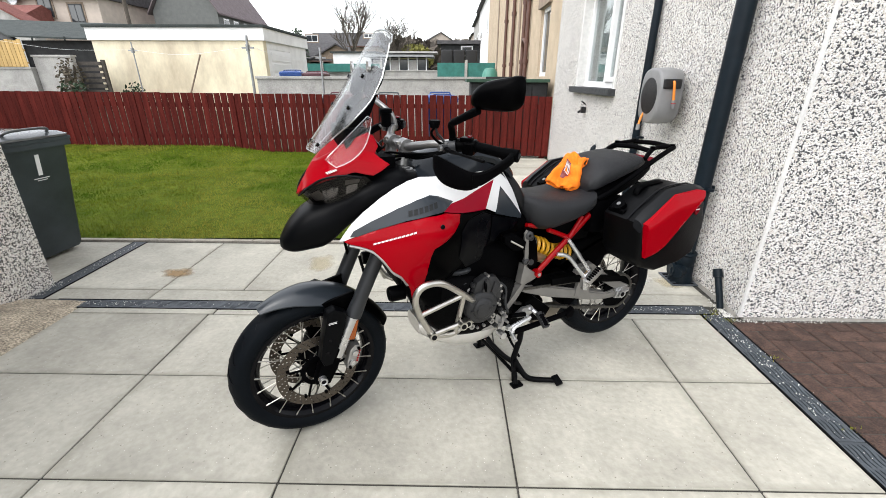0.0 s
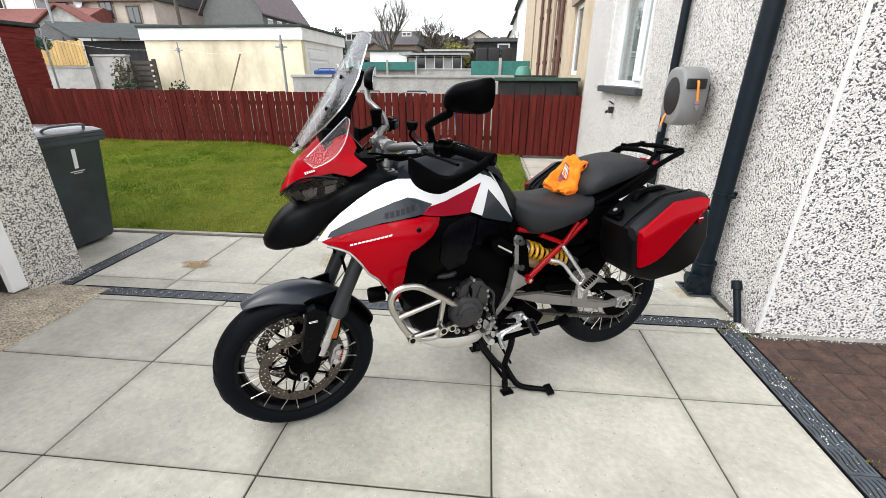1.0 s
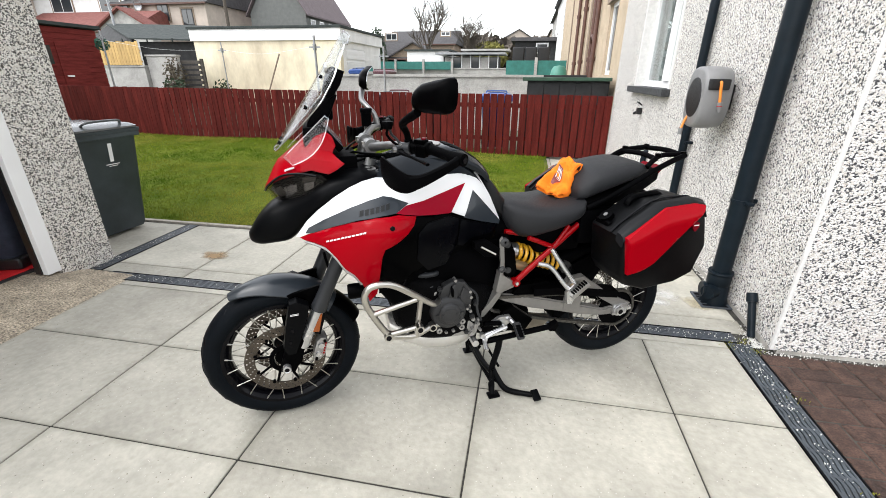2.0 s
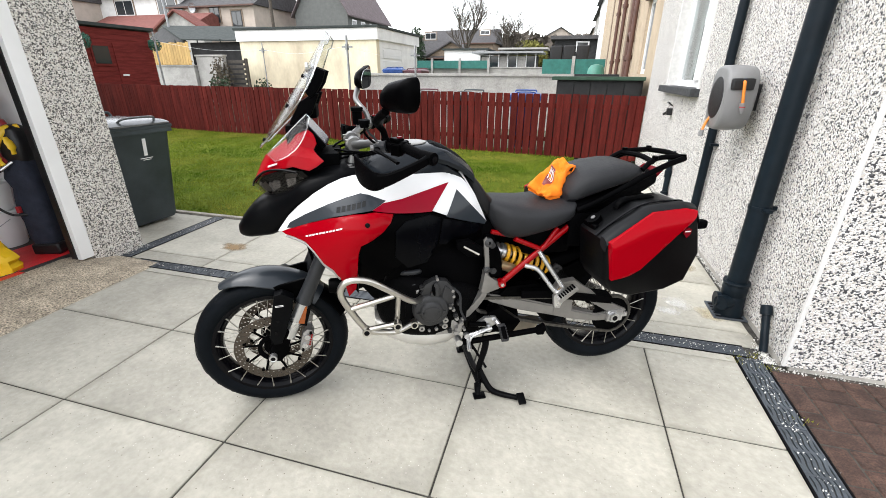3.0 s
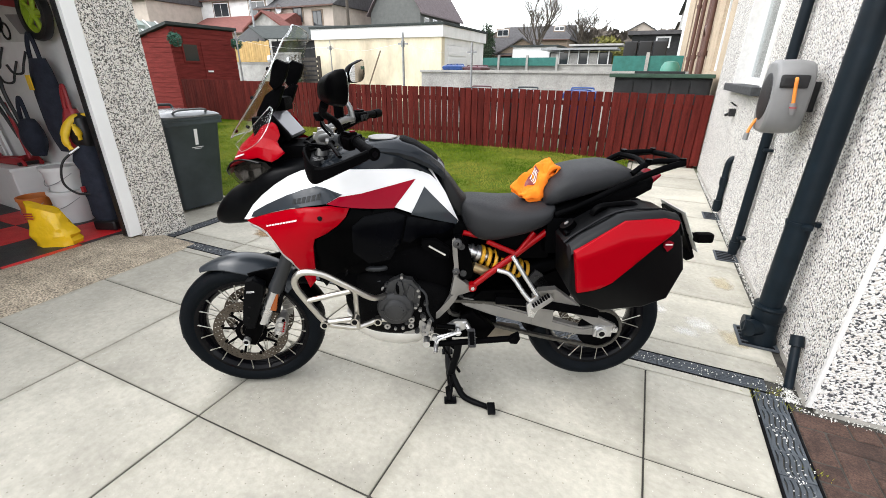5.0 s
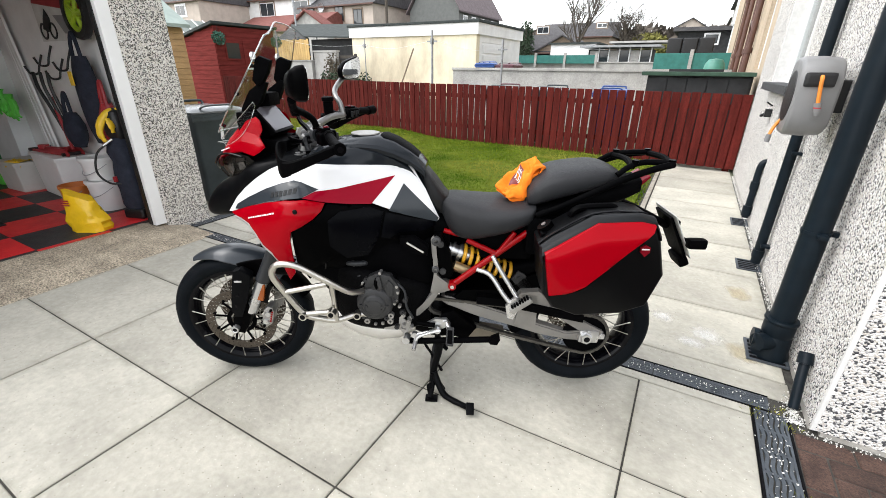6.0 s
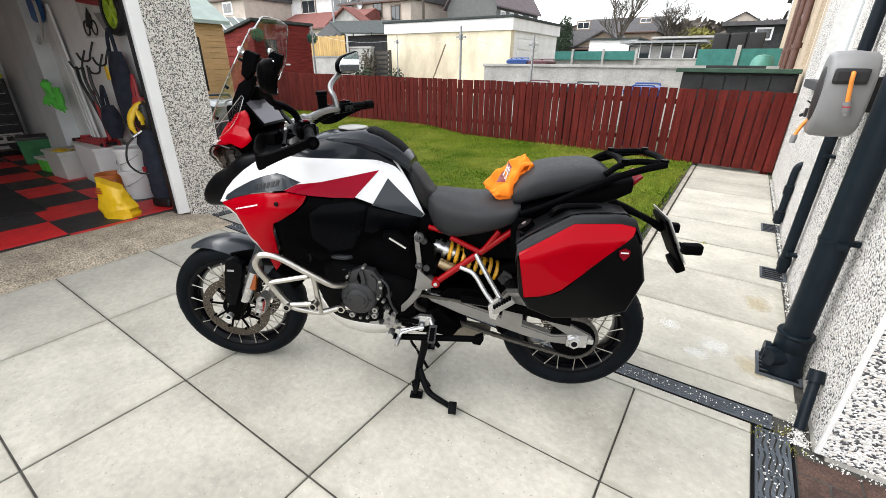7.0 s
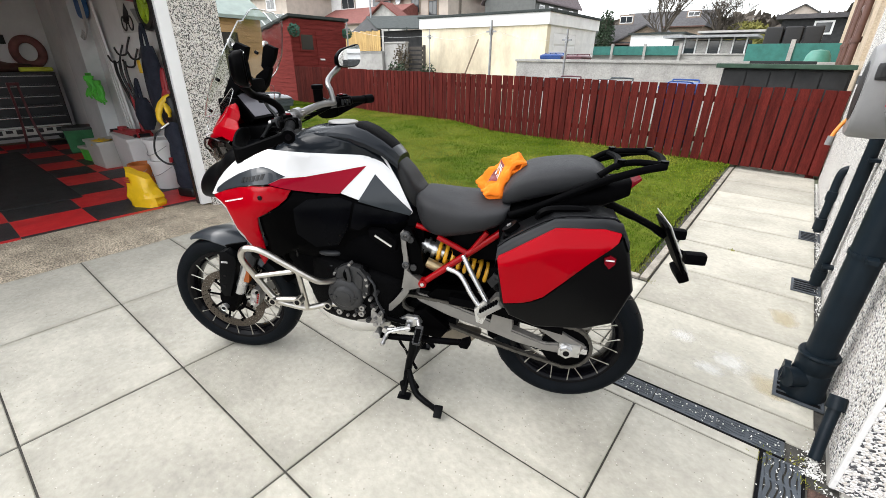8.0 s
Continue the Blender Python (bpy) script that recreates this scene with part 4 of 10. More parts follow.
def tool_chest(at, turn):
    root = thing("tool_chest", at, turn, "grey steel tool chest with drawers against the back wall", "tool chest")
    boxes("body", M_CHEST, [(-0.55, 0.55, -0.25, 0.25, 0.12, 1.08)], root, bevel=0.008)
    for k in range(6):
        z = 0.16 + 0.15 * k
        d = boxes("drawer", M_CHEST if k > 0 else M_CRATE, [(-0.53, 0.53, -0.272, -0.25, z, z + 0.138)], root, bevel=0.005)
        boxes("handle", M_CHROME, [(-0.5, 0.5, -0.292, -0.272, z + 0.108, z + 0.122)], d, bevel=0.004)
    for i in range(7):
        boxes("dark_shape", M_BLACK, [(-0.40 + 0.12 * i, -0.32 + 0.12 * i, -0.276, -0.2725, 0.19 + 0.02 * (i % 2), 0.255)], root, "plain black shape on the drawer front")
    for x in (-0.45, 0.45):
        for y in (-0.18, 0.18):
            simple("castor", M_BLACK, lambda b: lathe(b, [(0, -0.02), (0.055, -0.02), (0.055, 0.02), (0, 0.02)], (x, y, 0.06), "y", 16), root)


tool_chest((-7.88, 2.08, 0.078), 90)


def workshop_items():
    # rubber mat
    ob = boxes("rubber_mat", M_MAT, [(-7.1, -3.75, -0.2, 1.80, 0.079, 0.088)], bevel=0.003)
    tagged(ob, "large black rubber mat on the chequered floor", "mat")
    # posters on the back and side walls
    def poster(x0, x1, z0, z1, label, shapes):
        root = thing("poster", (0, 0, 0), 0, label, "poster")
        boxes("sheet", M_POSTER, [(x0, x1, 2.770, 2.777, z0, z1)], root)
        for stuff, a0, a1, b0, b1 in shapes:
            boxes("printed_shape", stuff, [(x0 + a0 * (x1 - x0), x0 + a1 * (x1 - x0), 2.764, 2.768, z0 + b0 * (z1 - z0), z0 + b1 * (z1 - z0))], root)
    root = thing("poster", (0, 0, 0), 0, "wall poster with a red pennant and a dark cycle drawing", "poster")
    boxes("sheet", M_POSTER, [(-4.45, -3.45, 2.770, 2.777, 1.64, 2.16)], root)
    def flat_shape(stuff, outline, label):
        bm = bmesh.new()
        prism(bm, outline, 2.762, 2.766, "y")
        part("printed_shape", bm, stuff, root, label)
    flat_shape(M_REDPAINT, [(-4.43, 1.98), (-4.30, 2.12), (-3.50, 2.14), (-3.50, 1.86), (-3.80, 1.90)], "faded red pennant shape")
    flat_shape(M_REELGREY, [(-4.05, 1.86), (-3.48, 1.84), (-3.50, 1.68), (-3.90, 1.70)], "grey shape")
    for x in (-4.34, -4.14):
        bm = bmesh.new()
        lathe(bm, [(0.055, -0.003), (0.075, -0.003), (0.075, 0.003), (0.055, 0.003)], (x, 2.765, 1.73), "y", 24, True)
        part("printed_shape", bm, M_BLACK, root, "printed dark ring")
    flat_shape(M_BLACK, [(-4.34, 1.75), (-4.28, 1.84), (-4.20, 1.92), (-4.14, 1.84), (-4.16, 1.76), (-4.24, 1.72)], "dark drawn frame")
    # clock-like green disc
    root = thing("wheel_rim", (-3.42, 2.70, 1.84), 0, "lime green motorcycle wheel rim hung on the garage wall", "wheel rim")
    simple("tyre", M_BLACK, lambda b: lathe(b, [(0.15, -0.03), (0.20, -0.03), (0.21, 0.0), (0.20, 0.03), (0.15, 0.03)], (0, 0, 0), "y", 32, True), root, smooth=True)
    bm = bmesh.new()
    lathe(bm, [(0.13, -0.02), (0.15, -0.02), (0.15, 0.02), (0.13, 0.02)], (0, 0, 0), "y", 32, True)
    for k in range(5):
        a = 2 * math.pi * k / 5
        cyl(bm, (0.02 * math.cos(a), -0.005, 0.02 * math.sin(a)), (0.135 * math.cos(a), -0.005, 0.135 * math.sin(a)), 0.018, n=8)
    lathe(bm, [(0.0, -0.02), (0.04, -0.02), (0.04, 0.02), (0.0, 0.02)], (0, 0, 0), "y", 20)
    part("rim", bm, mat("lime_paint", (0.35, 0.5, 0.03), 0.4, vary=0.2, scale=8), root, smooth=True)
    # rope coil with a blue centre
    root = thing("rope_coil", (-5.55, 2.70, 1.98), 0, "coil of pale rope hung round a blue drum on the wall", "rope")
    bm = bmesh.new()
    lathe(bm, [(0, -0.02), (0.15, -0.02), (0.16, 0.0), (0.15, 0.05), (0, 0.05)], (0, 0, 0), "y", 28)
    part("drum", bm, M_BLUE, root, smooth=True)
    for k in range(4):
        bm = bmesh.new()
        tube(bm, [((0.2 + 0.015 * k) * math.cos(a), -0.02 - 0.01 * k, -0.06 + (0.27 + 0.02 * k) * math.sin(a)) for a in (2 * math.pi * j / 14 for j in range(14))], 0.008, 6, per=3, closed=True)
        part("rope", bm, M_CURTAIN, root, smooth=True)
    # red horseshoe collar on the back wall
    root = thing("harness_collar", (-8.13, 2.48, 1.44), 0, "dark brown-red padded collar hung on the back wall", "collar")
    bm = bmesh.new()
    tube(bm, [(0, 0.17 * math.cos(a), 0.19 * math.sin(a)) for a in (2 * math.pi * j / 12 for j in range(12))], 0.06, 10, per=3, closed=True)
    part("pad", bm, mat("old_leather", (0.22, 0.085, 0.075), 0.6, vary=0.3, scale=8), root, smooth=True)
    # hooks, cycle rack arms and bags on the side wall
    root = thing("hook_rail", (-4.45, 2.74, 1.30), 0, "black double hook rack on the garage wall", "rack")
    for k, (x, z) in enumerate(((-0.16, 0.06), (0.13, 0.14), (0.30, 0.02), (0.52, 0.10))):
        bm = bmesh.new()
        tube(bm, [(x, 0.03, z + 0.16), (x + 0.005, -0.02, z + 0.05), (x + 0.01, -0.05, z - 0.02), (x + 0.03, -0.12, z - 0.02), (x + 0.03, -0.15, z + 0.05)], 0.010, 8, per=4)
        part("hook", bm, M_BLACK, root, smooth=True)
    for k in range(3):
        bm = bmesh.new()
        tube(bm, [(-0.13 + 0.17 * k, -0.10, 0.05), (-0.06 + 0.15 * k, -0.12, -0.10), (0.02 + 0.12 * k, -0.10, -0.30), (0.10 + 0.09 * k, -0.08, -0.52)], 0.016, 8, per=5)
        part("strap", bm, M_BLACK, root, "black hanging strap", smooth=True)
    def hung_bag(at, w, h, stuff, label, loose=0.03, strap=True):
        r = thing("hung_bag", at, 0, label, "bag")
        bm = bmesh.new()
        rings = []
        for k in range(9):
            s = k / 8
            ww = w * (0.30 + 0.70 * math.sin(math.pi * (0.10 + 0.80 * s)) ** 0.6)
            rings.append([(ww * math.cos(a) + loose * noise.noise(Vector((4 * s, 1.5 * math.cos(a), at[0]))), 0.09 * math.sin(a) * (0.5 + 0.5 * math.sin(math.pi * s)), -h * s) for a in (2 * math.pi * j / 20 for j in range(20))])
        loft(bm, rings)
        part("body", bm, stuff, r, smooth=True)
        if not strap:
            return r
        bm = bmesh.new()
        tube(bm, [(-0.5 * w, -0.02, -0.06), (-0.42 * w, -0.01, 0.10), (-0.1 * w, 0.0, 0.19), (0.32 * w, -0.01, 0.11), (0.6 * w, -0.02, -0.10)], 0.017, 8, per=5)
        part("strap", bm, stuff, r, smooth=True)
        return r
    b = hung_bag((-3.52, 2.66, 1.50), 0.15, 0.78, M_CLOTHNAVY, "navy padded bag hung on the garage wall")
    boxes("tag", M_YELLOW, [(-0.03, 0.03, -0.115, -0.105, -0.25, -0.13)], b, "yellow tag")
    hung_bag((-4.02, 2.64, 0.98), 0.13, 0.34, M_CLOTHNAVY, "dark fabric bag hung low on the garage wall")
    hung_bag((-3.27, 2.66, 1.10), 0.08, 0.40, M_REDPAINT, "dark red bag hung on the garage wall")
    def glove(at, turn):
        r = thing("glove", at, turn, "lime green rubber glove hung on the garage wall", "glove")
        bm = bmesh.new()
        rings = []
        for k in range(8):
            s = k / 7
            ww = 0.075 - 0.02 * math.sin(math.pi * s)
            rings.append([(ww * math.cos(a) + 0.05 * noise.noise(Vector((3 * s, at[0], 2))), 0.03 * math.sin(a) + 0.02 * noise.noise(Vector((2 * math.cos(a), 3 * s, at[0]))), -0.19 * s) for a in (2 * math.pi * j / 14 for j in range(14))])
        loft(bm, rings)
        part("palm", bm, M_GREEN, r, smooth=True)
        for k in range(5):
            bm = bmesh.new()
            x = -0.055 + 0.027 * k
            fan = (k - 2) * 0.016
            tube(bm, [(x, 0, -0.15), (x + fan, -0.015 - 0.008 * (k % 2), -0.22), (x + 1.6 * fan, -0.005 + 0.01 * (k % 3), -0.29 + 0.02 * abs(k - 2))], [0.017, 0.018, 0.011], 8, per=4)
            part("finger", bm, M_GREEN, r, smooth=True)
    glove((-5.50, 2.56, 1.20), -24)
    glove((-5.36, 2.53, 1.17), 30)
    glove((-5.24, 2.57, 1.12), 8)
    root = thing("dust_cloth", (-5.06, 2.38, 0.413), 20, "crumpled yellow cloth on the white storage box", "cloth")
    bm = bmesh.new()
    n_ = 12
    grid = [[bm.verts.new((0.22 * (i / n_ - 0.5), 0.20 * (j / n_ - 0.5), 0.004 + 0.035 * abs(noise.noise(Vector((i * 0.45, j * 0.4, 3)))) )) for i in range(n_ + 1)] for j in range(n_ + 1)]
    for j in range(n_):
        for i in range(n_):
            bm.faces.new((grid[j][i], grid[j][i + 1], grid[j + 1][i + 1], grid[j + 1][i]))
    for v in bm.verts:
        if v.co.y < -0.05:
            v.co.z -= 1.3 * (-0.05 - v.co.y)
            v.co.y = -0.05 - 0.2 * (-0.05 - v.co.y)
    part("sheet", bm, M_YELLOW, root, smooth=True)
    # red trolley jack handle
    root = thing("trolley_jack", (-4.46, 2.59, 0.562), 4, "red steel trolley jack resting on the storage box", "jack")
    for y in (-0.07, 0.07):
        bm = bmesh.new()
        prism(bm, [(-0.46, -0.022), (-0.42, 0.0), (-0.10, 0.012), (0.10, 0.05), (0.30, 0.05), (0.35, 0.0), (0.34, -0.022)], y - 0.006, y + 0.006, "y")
        part("side_plate", bm, M_REDPAINT, root)
    simple("saddle", M_REDPAINT, lambda b: cyl(b, (-0.30, 0, -0.01), (-0.30, 0, 0.045), 0.05, n=14), root)
    simple("lift_arm", M_REDPAINT, lambda b: cyl(b, (-0.30, 0, 0.0), (0.15, 0, 0.03), 0.025, n=10), root)
    for x in (-0.40, 0.28):
        simple("axle", M_BLACK, lambda b: cyl(b, (x, -0.10, -0.004), (x, 0.10, -0.004), 0.018, n=12), root)
    simple("handle", M_REDPAINT, lambda b: cyl(b, (0.3, 0, 0.04), (0.10, 0.05, 0.55), 0.016, n=10), root, smooth=True)
    # paddock stand in front of the chest
    M_STAND = mat("dark_red_paint", (0.075, 0.010, 0.014), 0.5, vary=0.2, scale=8)
    root = thing("paddock_stand", (-7.0, 2.02, 0.088), 0, "dark red tubular paddock stand before the tool chest", "stand")
    for s in (-1, 1):
        bm = bmesh.new()
        tube(bm, [(0.25, 0.16 * s, 0.02), (0.0, 0.10 * s, 0.10), (-0.1, 0.06 * s, 0.45), (-0.12, 0.05 * s, 0.95)], 0.017, 8, per=5)
        part("leg", bm, M_STAND, root, smooth=True)
    simple("cross_bar", M_STAND, lambda b: cyl(b, (-0.12, -0.07, 0.93), (-0.12, 0.07, 0.93), 0.02, n=10), root, smooth=True)
    # bench clutter
    root = thing("work_jacket", (-7.8, 2.05, 1.166), 0, "brown jacket lying on the tool chest", "jacket")
    bm = bmesh.new()
    rings = []
    for k in range(9):
        s = k / 8 - 0.5
        rings.append([(0.16 * math.cos(a) * (1.1 - abs(s)), 0.7 * s, 0.05 + 0.075 * math.sin(a) * (1.2 - abs(s)) + 0.02 * noise.noise(Vector((9 * s, a, 0)))) for a in (2 * math.pi * j / 16 for j in range(16))])
    loft(bm, rings)
    part("body", bm, mat("brown_leather", (0.07, 0.03, 0.022), 0.6, vary=0.3, scale=8), root, smooth=True)
    root = thing("hi_vis_vest", (-7.75, 2.42, 1.166), 0, "folded yellow vest on the tool chest", "vest")
    bm = bmesh.new()
    box(bm, -0.15, 0.15, -0.2, 0.2, 0.0, 0.06, bevel=0.025, seg=3)
    part("body", bm, mat("hi_vis", (0.6, 0.62, 0.05), 0.7, vary=0.2, scale=9, bump=0.4), root, smooth=True)
    # white lengths leaning on the wall
    for k in range(3):
        root = thing("trim_length", (-5.0 + 0.12 * k, 2.72, 0.078), 0, "white length of plastic trim leaning on the wall", "trim length")
        bm = bmesh.new()
        box(bm, -0.03, 0.03, -0.012, 0.012, 0, 1.75 + 0.1 * k, bevel=0.004, m=Matrix.Rotation(radians(-8 - 2 * k), 4, "Y"))
        part("strip", bm, M_UPVC, root)


workshop_items()


# ---- beyond the fence ----
def coal_bunker():
    root = thing("garden_store", (0, 0, 0), 0, "low dark timber store with a green felt lid", "garden store")
    boxes("body", M_DARKWOOD, [(0.72, 2.14, 8.62, 9.5, 0.0, 1.34)], root, bevel=0.01)
    for k in range(5):
        boxes("panel", M_DARKWOOD, [(0.75 + 0.275 * k, 1.01 + 0.275 * k, 8.60, 8.618, 0.3, 1.31)], root, bevel=0.004)
    boxes("lid", mat("green_felt", (0.035, 0.075, 0.05), 0.85, vary=0.3, scale=6), [(0.63, 2.16, 8.54, 9.6, 1.342, 1.40)], root, "green felt lid", bevel=0.012)
    boxes("rail", M_DARKWOOD, [(1.0, 1.75, 8.75, 8.85, 1.402, 1.44)], root, bevel=0.008)


coal_bunker()


def block_wall(name, label, x0, x1, y0, y1, z1, stuff=M_BLOCK):
    root = thing(name, (0, 0, 0), 0, label, "wall", kind="structure")
    boxes("wall", stuff, [(x0, x1, y0, y1, -0.2, z1)], root, bevel=0.01)
    boxes("coping", stuff, [(x0 - 0.03, x1 + 0.03, y0 - 0.04, y1 + 0.04, z1 + 0.003, z1 + 0.07)], root, bevel=0.01)
    return root


block_wall("wall_back", "low grey rendered block wall behind the neighbouring garden", -4.95, 2.0, 12.5, 12.7, 1.37)
block_wall("wall_side", "grey rendered block wall below a new pine fence panel", -20.0, -15.35, 17.05, 17.25, 1.66)
block_wall("wall_low", "grey block wall with darker blocks beside a slatted gate", -15.3, -13.85, 17.2, 17.4, 2.08)


def pale_garage():
    """Flat-roofed rendered garage across the lane."""
    root = thing("pale_garage", (0, 0, 0), 0, "flat-roofed pale garage with weathered cream render and white fascia", "garage")
    x0, x1, y0, y1 = -13.75, -7.0, 18.3, 23.5
    boxes("wall", M_CREAM, [(x0, x1, y0, y0 + 0.2, -0.2, 2.72)], root)
    bm = bmesh.new()
    box(bm, x1 - 0.2, x1, y0 + 0.2, 18.9, -0.2, 2.72)
    box(bm, x1 - 0.2, x1, 21.2, y1, -0.2, 2.72)
    box(bm, x1 - 0.2, x1, 18.9, 21.2, 2.45, 2.72)
    box(bm, x0, x1 - 0.2, y1 - 0.2, y1, -0.2, 2.72)
    box(bm, x0, x0 + 0.2, y0 + 0.2, y1 - 0.2, -0.2, 2.72)
    part("side_wall", bm, M_WHITE, root)
    boxes("fascia", M_WHITE, [(x0 - 0.1, x1 + 0.1, y0 - 0.08, y1 + 0.1, 2.722, 3.17)], root, "white painted fascia", bevel=0.01)
    boxes("roof", M_FELT, [(x0 - 0.16, x1 + 0.16, y0 - 0.14, y1 + 0.16, 3.173, 3.27)], root, bevel=0.02)
    door = boxes("door", M_UPVC, [(x1 - 0.06, x1 + 0.0, 18.92, 21.18, 0.2, 2.44)], root, "white up-and-over door")
    for k in range(5):
        boxes("door_rib", M_UPVC, [(x1 + 0.002, x1 + 0.03, 18.98, 21.12, 0.35 + 0.42 * k, 0.68 + 0.42 * k)], door, bevel=0.012)
    boxes("handle", M_BLACK, [(x1 + 0.032, x1 + 0.06, 20.0, 20.12, 1.28, 1.42)], door)
    bm = bmesh.new()
    box(bm, x1 - 0.26, x1 + 0.006, y0 - 0.014, y0 + 0.3, 0, 2.72)
    part("corner_pier", bm, M_CREAM, root)


pale_garage()


def wash_pole(x, y, h, label="grey steel clothes pole with a cross hook", lean=0.0, r=0.028):
    root = thing("clothes_pole", (x, y, 0), 0, label, "clothes pole", "clothes poles")
    simple("pole", M_GALV, lambda b: cyl(b, (0, 0, 0), (lean, 0, h), r, r * 0.8, n=10), root, smooth=True)
    bm = bmesh.new()
    box(bm, lean - 0.11, lean + 0.11, -0.015, 0.015, h - 0.22, h - 0.19)
    box(bm, lean - 0.02, lean + 0.02, -0.04, 0.04, h - 0.26, h - 0.15)
    part("hook", bm, M_GALV, root)


wash_pole(-3.4, 8.73, 2.12)
wash_pole(-2.55, 10.4, 2.02)
wash_pole(-7.84, 12.02, 2.24, r=0.018)
wash_pole(-11.3, 11.6, 2.55, "white and grey clothes pole beside the red shed")
root = thing("clothes_prop", (-7.55, 12.9, 0.0), 0, "wooden clothes prop leaning between the lines", "clothes prop")
simple("stick", M_STONE, lambda b: cyl(b, (0, 0, 0.0), (0.95, 0, 1.98), 0.022, n=8), root, smooth=True)
for k, (a, b) in enumerate((((-3.4, 8.73, 1.93), (-7.84, 12.02, 2.05)), ((-3.4, 8.73, 1.95), (-2.55, 10.4, 1.85)), ((-7.84, 12.02, 2.05), (-11.3, 11.6, 2.3)))):
    bm = bmesh.new()
    mid = (Vector(a) + Vector(b)) / 2 - Vector((0, 0, 0.12))
    tube(bm, [a, mid, b], 0.0028, 5, per=8)
    tagged(link_mesh("clothes_line", bm, M_UPVC, smooth=True), "thin pale clothes line strung between poles", "clothes line", "clothes lines")


def red_shed():
    root = thing("garden_shed", (-12.0, 9.81, 0), 90, "red-stained timber garden shed with a small dark window", "shed")
    bm = bmesh.new()
    box(bm, 0.0, 2.25, 0.0, 2.6, 0, 2.04)
    part("wall", bm, M_SHED, root)
    for k in range(18):
        z = 0.02 + 0.142 * k
        boxes("board", M_SHED, [(-0.01, 2.26, -0.028, -0.003, z, z + 0.135)], root, bevel=0.004)
    bm = bmesh.new()
    loft(bm, [[(x, -0.12, 2.62), (x, 2.7, 2.05), (x, 2.7, 2.12), (x, -0.12, 2.70)] for x in (-0.12, 2.37)])
    part("roof", bm, M_FELT, root)
    bm = bmesh.new()
    prism(bm, [(0.0, 2.04), (2.6, 2.04), (0.0, 2.58)], 0.0, 2.25, "x")
    part("gable", bm, M_SHED, root)
    for k in range(17):
        z = 0.02 + 0.142 * k
        boxes("board", M_SHED, [(-0.028, -0.003, 0.0, min(2.6, (2.50 - z) / 0.21), z, z + 0.135)], root, bevel=0.004)
    win = boxes("window", M_SHED, [(0.28, 0.84, -0.05, -0.03, 1.60, 2.16)], root)
    boxes("pane", mat("dark_pane", (0.015, 0.018, 0.02), 0.1), [(0.33, 0.79, -0.058, -0.052, 1.65, 2.11)], win)
    door = boxes("door", M_SHED, [(0.95, 1.75, -0.045, -0.03, 0.1, 2.2)], root)
    boxes("latch", M_UPVC, [(1.03, 1.22, -0.075, -0.046, 1.32, 1.37)], door, "pale metal latch", bevel=0.008)


red_shed()


def ball_plant(at, r):
    """A hanging clipped ball of small leaves."""
    root = thing("topiary_ball", at, 0, "hanging green topiary ball made of small leaves", "topiary ball", "topiary balls")
    bm = bmesh.new()
    rng = random.Random(int(at[0] * 100))
    for _ in range(260):
        d = Vector((rng.gauss(0, 1), rng.gauss(0, 1), rng.gauss(0, 1))).normalized()
        p = d * r * rng.uniform(0.75, 1.05)
        q = d.orthogonal().normalized() * r * 0.16
        s = d.cross(q)
        v = [bm.verts.new(p + q), bm.verts.new(p + s + d * 0.02), bm.verts.new(p - q), bm.verts.new(p - s + d * 0.02)]
        bm.faces.new(v)
    part("leaves", bm, mat("topiary_green", (0.04, 0.13, 0.09), 0.8, vary=0.3, scale=8), root, recalc=False)
    simple("hanger", M_BLACK, lambda b: cyl(b, (0, 0, r * 0.9), (0, 0, r + 0.18), 0.006, n=6), root)


ball_plant((-11.75, 9.78, 2.22), 0.19)
ball_plant((-11.5, 11.75, 2.2), 0.17)


def cabin():
    root = thing("summer_house", (-10.0, 5.0, 0.02), 90, "honey-coloured timber summer house with a pale green roof", "summer house")
    boxes("wall", M_CABIN, [(0.0, 2.60, 0.0, 2.2, 0, 2.27)], root)
    for k in range(17):
        z = 0.02 + 0.132 * k
        boxes("board", M_CABIN, [(-0.01, 2.61, -0.03, -0.003, z, z + 0.125)], root, bevel=0.005)
    for x0 in (0.35, 1.32):
        door = boxes("door", M_CABIN, [(x0, x0 + 0.80, -0.06, -0.032, 0.1, 2.1)], root, bevel=0.006)
        boxes("pane", bpy.data.materials["dark_pane"], [(x0 + 0.20, x0 + 0.60, -0.07, -0.062, 0.7, 1.95)], door)
    bm = bmesh.new()
    loft(bm, [[(x, -0.2, 2.26), (x, 1.1, 3.05), (x, 2.4, 2.26), (x, 2.4, 2.33), (x, 1.1, 3.13), (x, -0.2, 2.34)] for x in (-0.2, 2.72)])
    part("roof", bm, mat("pale_green_roof", (0.30, 0.36, 0.33), 0.8, vary=0.15, scale=3), root, "pale green roof")
    bm = bmesh.new()
    prism(bm, [(0.0, 2.27), (2.2, 2.27), (1.1, 2.98)], 0.0, 2.6, "x")
    part("gable", bm, M_CABIN, root)


